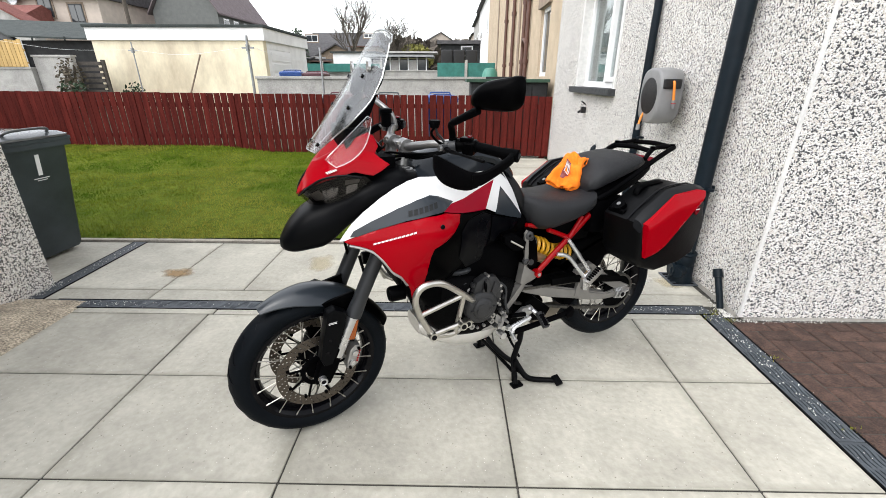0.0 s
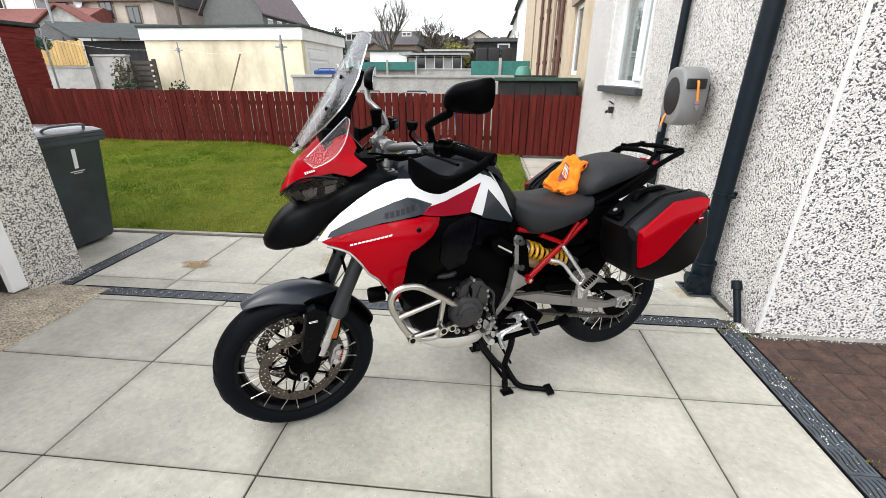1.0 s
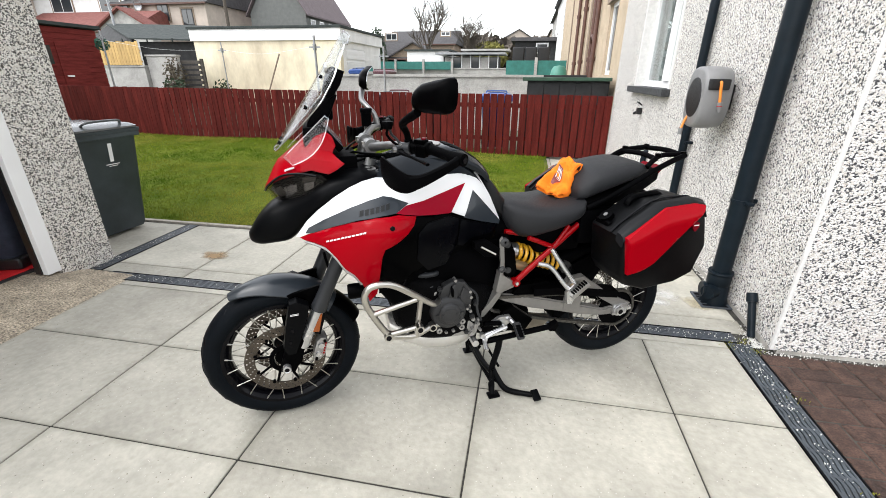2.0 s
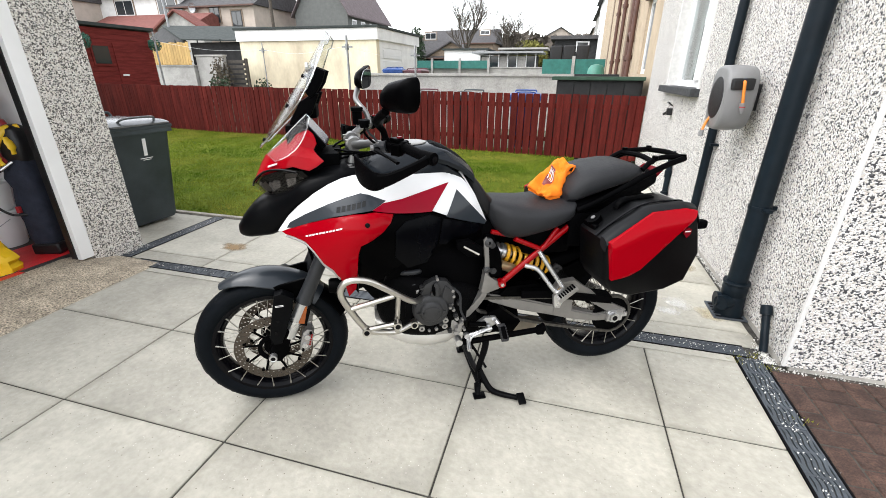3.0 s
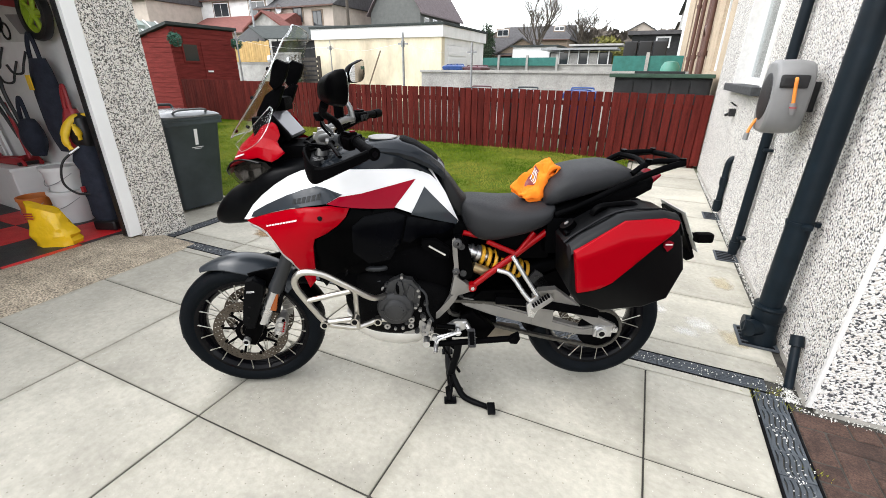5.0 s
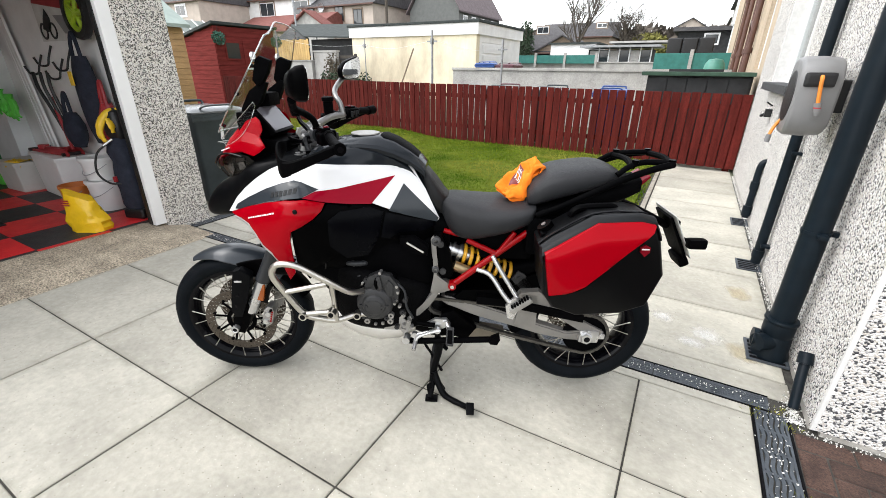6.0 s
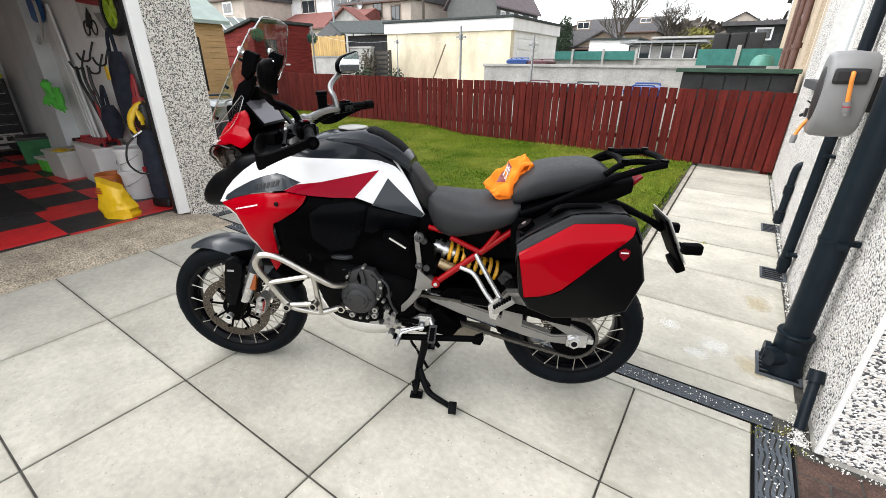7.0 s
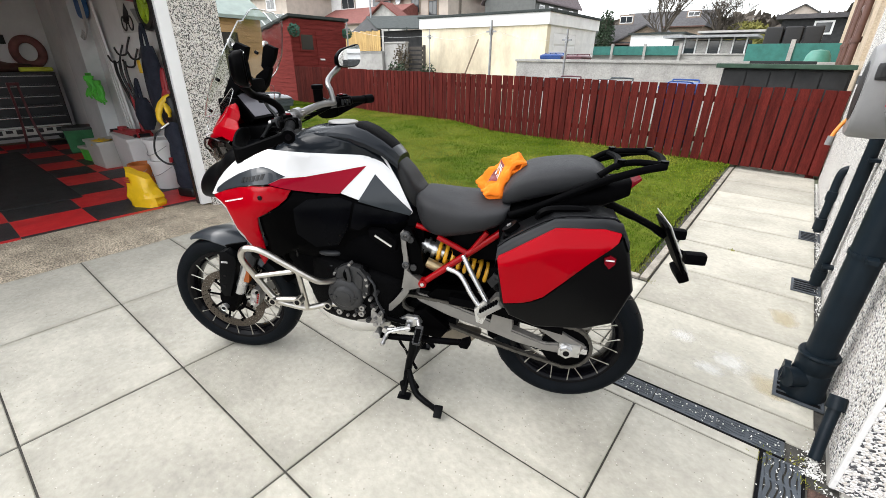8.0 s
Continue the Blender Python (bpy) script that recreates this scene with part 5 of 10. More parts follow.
def greenhouse():
    root = thing("greenhouse", (-15.2, 9.6, 0), 90, "greenhouse roof of dull panes and white bars", "greenhouse")
    boxes("wall", GL_SHED, [(0.0, 2.6, 0.0, 1.8, 0, 2.35)], root)
    bm = bmesh.new()
    loft(bm, [[(x, -0.05, 2.35), (x, 0.9, 3.0), (x, 0.9, 3.03), (x, -0.05, 2.39)] for x in (-0.1, 2.7)])
    part("roof", bm, GL_SHED, root)
    for k in range(7):
        bm = bmesh.new()
        x = -0.05 + 0.44 * k
        loft(bm, [[(x + d, -0.06, 2.39), (x + d, 0.9, 3.04), (x + d, 0.9, 3.07), (x + d, -0.06, 2.42)] for d in (0.0, 0.05)])
        part("glazing_bar", bm, M_UPVC, root, "white glazing bar")


GL_SHED = mat("dull_panes", (0.16, 0.19, 0.17), 0.3, vary=0.2, scale=3)
greenhouse()

cabin()


def pine_panel():
    root = thing("pine_fence", (-16.85, 17.0, 1.74), 0, "new yellow pine board fence on a grey wall", "fence")
    for k in range(19):
        ob = boxes("board", M_PINE, [(-1.35 + 0.15 * k, -1.215 + 0.15 * k, -0.02, 0.0, 0.0, 0.92 - 0.02 * (k % 3))], root, bevel=0.003)
    for z in (0.10, 0.52):
        boxes("rail", M_PINE, [(-1.35, 1.5, 0.002, 0.04, z, z + 0.07)], root)


pine_panel()


def slat_gate():
    root = thing("slatted_gate", (-13.55, 17.4, 0.0), 0, "dark weathered slatted timber gate beside the pale garage", "gate")
    for k in range(9):
        boxes("slat", M_OLDWOOD, [(-0.45, 0.62, -0.02, 0.02, 0.2 + 0.20 * k, 0.33 + 0.20 * k)], root, bevel=0.005)
    for x in (-0.5, 0.66):
        boxes("post", M_OLDWOOD, [(x - 0.06, x + 0.06, 0.022, 0.12, 0, 2.0)], root, bevel=0.01)


slat_gate()


def dark_barn():
    """Low black timber store with a wide grey felt roof."""
    root = thing("timber_store", (-16.6, 19.0, 0), 0, "low black timber store with a wide grey felt roof", "shed")
    boxes("wall", M_DARKWOOD, [(-0.4, 2.6, -0.2, 3.0, 0, 2.75)], root)
    bm = bmesh.new()
    ridge, eave = 3.75, 2.80
    loft(bm, [[(-0.5, -0.6, eave + 0.10), (-0.5, -0.6, eave + 0.04), (-4.0, 1.8, ridge - 0.06), (-4.0, 1.8, ridge)],
              [(2.65, -0.6, eave), (2.65, -0.6, eave - 0.06), (2.65, 1.8, ridge - 0.26), (2.65, 1.8, ridge - 0.2)]])
    part("roof", bm, M_FELT, root)
    bm = bmesh.new()
    loft(bm, [[(-0.5, -0.45, 0), (-0.5, -0.45, eave), (-4.0, 1.85, ridge - 0.08), (-5.4, 1.7, 2.9), (-5.4, 1.7, 0)],
              [(-0.4, -0.35, 0), (-0.4, -0.35, eave), (-3.9, 1.95, ridge - 0.08), (-5.3, 1.8, 2.9), (-5.3, 1.8, 0)]])
    part("gable", bm, M_DARKWOOD, root)
    for k in range(3):
        boxes("roof_batten", M_FELT, [(-0.9 + 1.3 * k, -0.86 + 1.3 * k, -0.62, -0.58, 2.72, 2.86)], root)


dark_barn()


def window_unit(parent, x, z, w, h, face_y, glass, frame_stuff, bars=M_UPVC):
    win = boxes("window", frame_stuff, [(x - w / 2 - 0.12, x + w / 2 + 0.12, face_y - 0.05, face_y - 0.005, z - h / 2 - 0.12, z + h / 2 + 0.12)], parent, bevel=0.01)
    boxes("frame", bars, [(x - w / 2, x + w / 2, face_y - 0.07, face_y - 0.052, z - h / 2, z + h / 2)], win)
    for s in (-1, 1):
        x0 = x - w / 2 + 0.07 if s < 0 else x + 0.03
        boxes("pane", glass, [(x0, x0 + w / 2 - 0.10, face_y - 0.082, face_y - 0.072, z - h / 2 + 0.08, z + h / 2 - 0.08)], win)


GL_FAR = mat("far_glass", (0.03, 0.035, 0.04), 0.08, spec=0.8)


def gable_house(name, at, turn, w, d, eave, ridge, wall, roof, label, windows=(), chimneys=(), gable_front=False, trim=M_STONE, dark_frames=False):
    root = thing(name, at, turn, label, "house")
    boxes("wall", wall, [(-w / 2, w / 2, 0, d, -0.5, eave)], root)
    bm = bmesh.new()
    o = 0.3
    if gable_front:
        prism(bm, [(-w / 2, eave), (w / 2, eave), (0, ridge - 0.15)], 0.0, d, "y")
        part("gable", bm, wall, root)
        for s in (-1, 1):
            bm = bmesh.new()
            loft(bm, [[(0, y, ridge), (0, y, ridge - 0.14), (s * (w / 2 + o), y, eave - 0.25), (s * (w / 2 + o), y, eave - 0.11)] for y in (-o, d + o)])
            part("roof", bm, roof, root)
    else:
        prism(bm, [(-o, eave - 0.1), (d + o, eave - 0.1), (d / 2, ridge)], -w / 2 - o, w / 2 + o, "x")
        part("roof", bm, roof, root)
        bm = bmesh.new()
        box(bm, -w / 2 - o, w / 2 + o, -o - 0.08, -o + 0.04, eave - 0.2, eave - 0.08)
        part("gutter", bm, M_BROWNPIPE, root)
    for x, z, ww, hh in windows:
        window_unit(root, x, z, ww, hh, 0.0, GL_FAR, trim, M_SILL if dark_frames else M_UPVC)
    for x, y in chimneys:
        ch = boxes("chimney", wall, [(x - 0.35, x + 0.35, y - 0.3, y + 0.3, ridge - 0.8, ridge + 0.8)], root, bevel=0.02)
        for k in (-0.16, 0.16):
            simple("chimney_pot", M_REDROOF, lambda b: cyl(b, (x + k, y, ridge + 0.8), (x + k, y, ridge + 1.15), 0.11, 0.09, n=10), ch)
    return root


gable_house("beige_house", (-47.3, 30.0, 0), 0, 8.0, 8, 7.5, 10.0, M_BEIGE, M_DARKROOF, "two-storey beige house with a white window", [(1.0, 6.6, 1.6, 1.0)], trim=M_UPVC)
gable_house("bungalow", (-36.2, 32.0, 0), 0, 11.5, 7, 4.6, 6.3, M_BEIGE, M_REDROOF, "bungalow with a red tiled roof and grey gable")
gable_house("bungalow_wing", (-29.65, 31.0, 0), 0, 4.4, 0.8, 4.7, 6.0, M_BLOCK, M_REDROOF, "grey gabled wing with a red tiled roof", gable_front=True)
cream = gable_house("cream_house", (-31.0, 36.2, 0), 0, 9.2, 8, 7.0, 9.3, M_BEIGE, M_DARKROOF, "two-storey cream house with dark framed windows",
            [(-3.4, 6.3, 1.05, 1.25), (0.5, 6.2, 1.05, 1.25), (2.8, 5.85, 1.05, 1.25)], [(-4, 4), (4.3, 4)], dark_frames=True)
bm = bmesh.new()
lathe(bm, [(0.0, 0.0), (0.2, -0.03), (0.38, -0.11), (0.40, -0.13), (0.37, -0.10), (0.2, -0.02), (0.0, 0.01)], (-1.56, -0.28, 6.77), "y", 20)
cyl(bm, (-1.56, -0.28, 6.77), (-1.56, 0.02, 6.55), 0.03, n=8)
part("satellite_dish", bm, M_GALV, cream, "grey round satellite dish", smooth=True)
gable_house("pale_house", (-41.0, 36, 0), 4, 13, 8, 8.0, 10.5, M_WHITE, M_DARKROOF, "two-storey white rendered house with broad windows",
            [(0.5, 7.0, 2.0, 1.3), (5.2, 7.0, 2.0, 1.3)], [(0, 4)])
gable_house("red_roof_house", (-33.5, 50, 0), 0, 8.5, 8, 4.8, 8.6, M_BEIGE, M_REDROOF, "house with a broad red tiled roof", (), [(-3.9, 4)])
slate = gable_house("slate_house", (-21.75, 39.5, 0), 0, 5.4, 9.5, 6.4, 10.6, mat("grey_harling", (0.135, 0.14, 0.135), 0.9, vary=0.15, scale=3), mat("purple_slate", (0.15, 0.12, 0.125), 0.85, vary=0.25, scale=4, fine=0.2), "tall grey harled house with a steep purple slate roof", gable_front=True)
for y in (0.8, 2.6, 4.6, 7.2):
    f = boxes("window", M_UPVC, [(2.705, 2.76, y, y + 0.9, 5.0, 6.0)], slate)
    boxes("pane", GL_FAR, [(2.762, 2.78, y + 0.1, y + 0.8, 5.1, 5.9)], f)
gable_house("brown_house", (-13.6, 60, 0), 0, 9, 8, 5.2, 7.0, M_STONE, M_DARKROOF, "brown house with a long dark roof", [(-3.9, 6.0, 1.5, 0.8), (3.4, 6.3, 1.2, 0.5)])
gable_house("grey_cottage", (-11.0, 46, 0), 0, 5.4, 6, 3.0, 4.5, M_STONE, M_DARKROOF, "small grey cottage with a slate roof", gable_front=True)
gable_house("grey_cottage", (-14.8, 46, 0), 0, 6.0, 6, 3.0, 4.7, M_STONE, M_DARKROOF, "small grey cottage with a slate roof")
gable_house("hill_house", (-1.5, 85, 0), 12, 13, 9, 5.2, 9.0, M_BEIGE, M_DARKROOF, "distant house on the rise with a hipped roof", [(-2, 4.2, 1.4, 1.0)], gable_front=True)
gable_house("hill_house", (12.5, 120, 1.0), 0, 14, 9, 5.0, 8.2, M_BEIGE, M_DARKROOF, "distant house on the rise with a dark roof")
gable_house("hill_house", (2.5, 130, 2.0), 0, 12, 9, 5.0, 8.0, M_BEIGE, M_REDROOF, "distant house on the rise with a reddish roof")


def tan_terrace():
    """The neighbour's long house in line with the side wall."""
    root = thing("tan_terrace", (0, 0, 0), 0, "two-storey tan harled terrace with brown pipes and stone window trim", "house")
    x0 = HX + 0.06
    bm = bmesh.new()
    holed_wall(bm, x0, x0 + 0.3, HEND + 0.02, 24.0, -0.2, 6.2, 9.45, 10.35, 1.45, 2.75)
    part("side_wall", bm, M_TAN, root)
    bm = bmesh.new()
    box(bm, x0 + 0.3, 9, HEND + 0.02, HEND + 0.3, 0, 6.2)
    box(bm, x0 + 0.3, 9, 23.7, 24.0, 0, 6.2)
    part("end_wall", bm, M_TAN, root)
    boxes("roof", M_DARKROOF, [(x0 - 0.35, 9, HEND, 24.2, 6.2, 6.5)], root)
    win = boxes("window", M_STONE, [(x0 - 0.06, x0 + 0.1, 9.35, 10.45, 2.752, 2.95)], root, "brown stone lintel")
    bm = bmesh.new()
    for y0, y1, z0, z1 in ((9.45, 9.53, 1.45, 2.75), (10.27, 10.35, 1.45, 2.75), (9.53, 10.27, 1.45, 1.53), (9.53, 10.27, 2.67, 2.75)):
        box(bm, x0 + 0.06, x0 + 0.13, y0, y1, z0, z1)
    part("frame", bm, M_UPVC, win, "white window frame")
    boxes("pane", GL_FAR, [(x0 + 0.09, x0 + 0.10, 9.52, 10.28, 1.52, 2.68)], win)
    for y, r in ((11.6, 0.05), (12.15, 0.05), (14.2, 0.05), (16.0, 0.05)):
        p = simple("downpipe", M_BROWNPIPE, lambda b: cyl(b, (x0 - 0.07, y, 0.0), (x0 - 0.07, y, 6.1), r, n=14), root, "brown soil pipe", smooth=True)
        for z in (1.75, 3.1):
            bm = bmesh.new()
            lathe(bm, [(0.03, z), (0.07, z), (0.07, z + 0.09), (0.03, z + 0.09)], (x0 - 0.07, y, 0), "z", 14)
            part("joint", bm, M_BROWNPIPE, p, smooth=True)
        if y == 11.6:
            bm = bmesh.new()
            tube(bm, [(x0 - 0.07, 11.6, 2.15), (x0 - 0.09, 11.8, 2.28), (x0 - 0.09, 12.0, 2.28), (x0 - 0.07, 12.15, 2.15)], 0.045, 10, per=4)
            part("branch", bm, M_BROWNPIPE, p, smooth=True)
    for y, w in ((13.2, 0.3), (19.0, 0.25)):
        bm = bmesh.new()
        box(bm, x0 - 0.03, x0 - 0.005, y, y + w, 0, 6.1)
        part("render_band", bm, M_STONE, root)
    # further terraces of the row
    for y, z, s, m in ((26, 6.0, 1.2, M_WHITE), (40, 6.4, 1.5, M_BLOCK), (58, 6.4, 1.8, M_BEIGE)):
        r2 = thing("terrace_house", (x0 + s - 0.9, y, 0), 0, "further two-storey house of the terrace row", "house", "terrace row")
        boxes("wall", m, [(0, 8, 0, 11, -0.2, z)], r2)
        bm = bmesh.new()
        prism(bm, [(-0.3, z), (8.3, z), (4, z + 2.4)], -0.2, 11.2, "y")
        part("roof", bm, M_DARKROOF, r2)
        for k in range(2):
            w = boxes("window", M_UPVC, [(-0.05, -0.005, 2 + 5 * k, 3.2 + 5 * k, 3.9, 5.1)], r2)
            boxes("pane", GL_FAR, [(-0.065, -0.055, 2.1 + 5 * k, 3.1 + 5 * k, 4.0, 5.0)], w)


tan_terrace()


def back_yards():
    def fence_run(x0, x1, y, z0, z1, stuff, label, step=1.8):
        root = thing("yard_fence", (0, 0, 0), 0, label, "fence", "yard fences")
        n = max(1, round((x1 - x0) / step))
        for k in range(n):
            a = x0 + (x1 - x0) * k / n
            b = x0 + (x1 - x0) * (k + 1) / n
            boxes("panel", stuff, [(a + 0.06, b - 0.06, y, y + 0.05, z0, z1)], root, bevel=0.01)
            boxes("post", M_BLOCK, [(b - 0.06, b + 0.06, y - 0.05, y + 0.08, 0, z1 + 0.12)], root)
        return root
    fence_run(-8.6, -3.6, 26, 1.7, 2.12, M_TEAL, "teal painted timber fence panels on a low wall")
    fence_run(-0.3, 2.3, 20, 1.2, 2.0, M_TEAL, "teal painted timber fence panels beside the terrace", 1.3)
    block_wall("wall_yard", "low grey yard wall below teal fence panels", -9.0, 2.3, 26.2, 26.4, 1.72)
    block_wall("wall_yard_near", "low grey yard wall beside the terrace", -0.4, 2.2, 17.5, 17.7, 1.35)
    root = thing("white_shed", (0, 0, 0), 0, "long white sided shed with a flat roof", "shed")
    boxes("wall", M_WHITE, [(-7.3, -4.5, 30, 33, 0, 2.85)], root)
    boxes("roof", M_FELT, [(-7.45, -4.35, 29.85, 33.1, 2.853, 2.95)], root)
    root = thing("lean_to", (0, 0, 0), 0, "low glazed lean-to with a flat pale roof", "lean-to")
    boxes("wall", M_DARKWOOD, [(-4.5, -1.1, 28.2, 30, 0, 2.45)], root)
    boxes("roof", M_GALV, [(-4.9, -0.7, 27.6, 30.2, 2.55, 2.66)], root)
    boxes("roof", M_BLOCK, [(-3.5, -0.5, 28.6, 31, 2.80, 2.90)], root)
    for k in range(6):
        boxes("pane", GL_FAR if k % 2 else M_BLOCK, [(-4.4 + 0.55 * k, -3.95 + 0.55 * k, 28.1, 28.18, 1.3, 2.4)], root)
        boxes("post", M_UPVC, [(-3.93 + 0.55 * k, -3.87 + 0.55 * k, 28.08, 28.18, 0.2, 2.55)], root)
    for k in range(3):
        root = thing("oil_tank", (0.15 + 0.62 * k, 24.2, 1.2), 0, "black plastic tank standing on a block base", "tank", "tanks")
        bm = bmesh.new()
        box(bm, -0.29, 0.29, -0.5, 0.5, 0.7, 1.52, bevel=0.09, seg=3)
        part("shell", bm, M_BLACK, root, smooth=True)
        boxes("base", M_BLOCK, [(-0.3, 0.3, -0.5, 0.5, -1.2, 0.7)], root)
    root = thing("dark_outhouse", (0, 0, 0), 0, "dark flat-roofed outhouse with white window frames", "outhouse")
    boxes("wall", M_DARKWOOD, [(-0.4, 3.0, 35, 39, 0, 3.7)], root)
    boxes("roof", M_DARKROOF, [(-0.7, 3.2, 34.6, 39.4, 3.72, 3.95)], root)
    w = boxes("window", M_UPVC, [(1.1, 2.0, 34.92, 34.99, 2.9, 3.6)], root)
    boxes("pane", GL_FAR, [(1.2, 1.9, 34.88, 34.91, 3.0, 3.5)], w)
    root = thing("water_butt", (1.75, 16.6, 0.0), 0, "green plastic water butt beside the terrace wall", "water butt")
    simple("barrel", mat("green_butt", (0.06, 0.22, 0.17), 0.5, vary=0.2, scale=5), lambda b: lathe(b, [(0, 0), (0.26, 0), (0.3, 0.5), (0.3, 1.3), (0.26, 1.6), (0.18, 1.72), (0, 1.75)], (0, 0, 0), "z", 20), root, smooth=True)


back_yards()


# ---- trees and shrubs ----
def bare_tree(name, at, h, seed, label, spread=0.55, depth=5):
    root = thing(name, at, 0, label, "tree")
    rng = random.Random(seed)
    bm = bmesh.new()
    tw = bmesh.new()
    def grow(p, d, length, r, level):
        target = bm if level < 2 else tw
        q = p + d * length
        bend = Vector((rng.gauss(0, 0.07), rng.gauss(0, 0.07), rng.gauss(0.03, 0.03))) * length
        mid = (p + q) / 2 + bend * 0.5
        tube(target, [p, mid, q], [r, r * 0.85, r * 0.65], 6 if level < 2 else 3)
        if level >= depth:
            return
        for _ in range(4 if level else 6):
            t = rng.uniform(0.45, 1.0)
            side = Vector((rng.gauss(0, 1), rng.gauss(0, 1), rng.gauss(0.25, 0.5))).normalized()
            nd = (d * (1 - spread) + side * spread + Vector((0, 0, 0.22))).normalized()
            grow(p.lerp(q, t), nd, length * rng.uniform(0.5, 0.78), r * 0.55, level + 1)
    grow(Vector((0, 0, 0)), Vector((0.02, 0, 1)), h * 0.40, h * 0.018, 0)
    part("trunk", bm, M_BARK, root, recalc=False)
    part("crown", tw, M_BARK, root, recalc=False)


bare_tree("bare_tree", (-8.9, 43, 0.4), 8.6, 3, "tall bare winter tree with upright branches", 0.42)
bare_tree("bare_tree", (-5.0, 44, 0.4), 7.6, 7, "rounded bare winter tree with dense twigs", 0.55)


def shrub(name, at, r, h, stuff, seed, label, count=700):
    root = thing(name, at, 0, label, "shrub")
    rng = random.Random(seed)
    bm = bmesh.new()
    for _ in range(count):
        d = Vector((rng.gauss(0, 1), rng.gauss(0, 1), rng.gauss(0, 1))).normalized()
        k = rng.uniform(0.4, 1.0)
        p = Vector((d.x * r * k, d.y * r * k, h * 0.5 + d.z * h * 0.5 * k))
        p.x *= 1 + 0.35 * noise.noise(p * 1.7 / max(r, 0.2))
        a = Vector((rng.gauss(0, 1), rng.gauss(0, 1), rng.gauss(0, 1))).normalized() * r * 0.16
        b = a.orthogonal().normalized() * r * 0.08
        bm.faces.new([bm.verts.new(p + a), bm.verts.new(p + b), bm.verts.new(p - a), bm.verts.new(p - b)])
    part("leaves", bm, stuff, root, recalc=False)
    bm = bmesh.new()
    for k in range(5):
        a = 2 * math.pi * k / 5
        tube(bm, [(0, 0, 0), (0.2 * r * math.cos(a), 0.2 * r * math.sin(a), h * 0.4), (0.5 * r * math.cos(a), 0.5 * r * math.sin(a), h * 0.8)], 0.02 * h, 5, per=3)
    part("stems", bm, M_BARK, root, recalc=False)


shrub("conifer", (-14.4, 45, 1.5), 0.9, 4.3, M_LEAF, 1, "dark green conifer behind the pale garage", 1200)
shrub("gorse_bush", (-3.2, 46, 1.8), 1.9, 2.6, M_GORSE, 2, "yellow-green bush on the rise", 1500)
shrub("climber", (-13.9, 17.0, 0.4), 0.45, 1.7, mat("dry_leaves", (0.12, 0.10, 0.07), 0.9, vary=0.4, scale=6), 3, "straggly climber against the grey block wall", 300)
shrub("garden_shrub", (-8.75, 13.0, 0.0), 0.35, 1.3, M_LEAF, 4, "leafy shrub before the pale garage", 500)
shrub("garden_shrub", (-11.9, 14.6, 0.0), 0.5, 1.35, M_LEAF, 5, "leafy shrub before the pale garage", 400)
for k, (x, y, r, h) in enumerate(((-18, 66, 6, 5.5), (-6, 72, 7, 6.0), (4, 95, 8, 7.5), (16, 110, 9, 8))):
    shrub("far_trees", (x, y, 1.0), r, h, M_BARK, 20 + k, "far grey-brown leafless trees on the rise", 900)

root = thing("utility_pole", (-19.7, 20.5, 0), 0, "tall pale pole behind the timber store", "pole")
simple("pole", M_GALV, lambda b: cyl(b, (0, 0, 0), (-0.3, 0, 9), 0.06, 0.05, n=10), root, smooth=True)
root = thing("utility_pole", (-18.4, 27.5, 0), 0, "dark timber telegraph pole", "pole")
simple("pole", M_BARK, lambda b: cyl(b, (0, 0, 0), (0.0, 0, 9.5), 0.12, 0.09, n=10), root, smooth=True)


# ---- the motorcycle ----
from mathutils.geometry import delaunay_2d_cdt

P_RED = mat("gloss_red_paint", (0.285, 0.0002, 0.005), 0.3, vary=0.03, scale=3, coat=0.17, spec=0.01)
P_DARKRED = mat("satin_dark_red_paint", (0.25, 0.0008, 0.013), 0.35, vary=0.04, scale=3, coat=0.15, spec=0.03)
P_WHITE = mat("gloss_white_paint", (0.70, 0.70, 0.70), 0.25, vary=0.03, scale=3, coat=1.0)
P_GREY = mat("dark_grey_paint", (0.020, 0.025, 0.031), 0.35, vary=0.08, scale=4, coat=0.35, spec=0.25)
P_TANK = mat("charcoal_tank_paint", (0.012, 0.015, 0.019), 0.25, vary=0.1, scale=4, coat=0.22, spec=0.08)
P_CAST = mat("grey_cast_cover", (0.038, 0.038, 0.039), 0.45, 0.4, vary=0.2, scale=16, bump=0.2, bump_scale=220, spec=0.3)
P_GUARD = mat("grey_black_plastic", (0.012, 0.013, 0.014), 0.55, vary=0.2, scale=9, bump=0.1, bump_scale=350, spec=0.25)
P_BEAK = mat("gloss_black_nose_plastic", (0.0018, 0.0020, 0.0025), 0.38, vary=0.2, scale=9, spec=0.06)
P_FORK = mat("dark_grey_fork_coating", (0.020, 0.0215, 0.024), 0.4, vary=0.15, scale=9, spec=0.35)
P_BLACK = mat("satin_black_plastic", (0.0008, 0.0008, 0.0010), 0.35, vary=0.25, scale=9, bump=0.06, bump_scale=350, spec=0.02)
P_MATT = mat("matt_black_plastic", (0.0010, 0.0010, 0.0013), 0.6, vary=0.3, scale=10, bump=0.15, bump_scale=350, spec=0.025)
P_GLOSSBLACK = mat("gloss_black_paint", (0.002, 0.002, 0.003), 0.2, vary=0.2, scale=6, coat=0.05, spec=0.1)
P_SIDE = mat("gloss_blue_black_plastic", (0.0011, 0.0013, 0.0022), 0.28, vary=0.2, scale=8, spec=0.045)
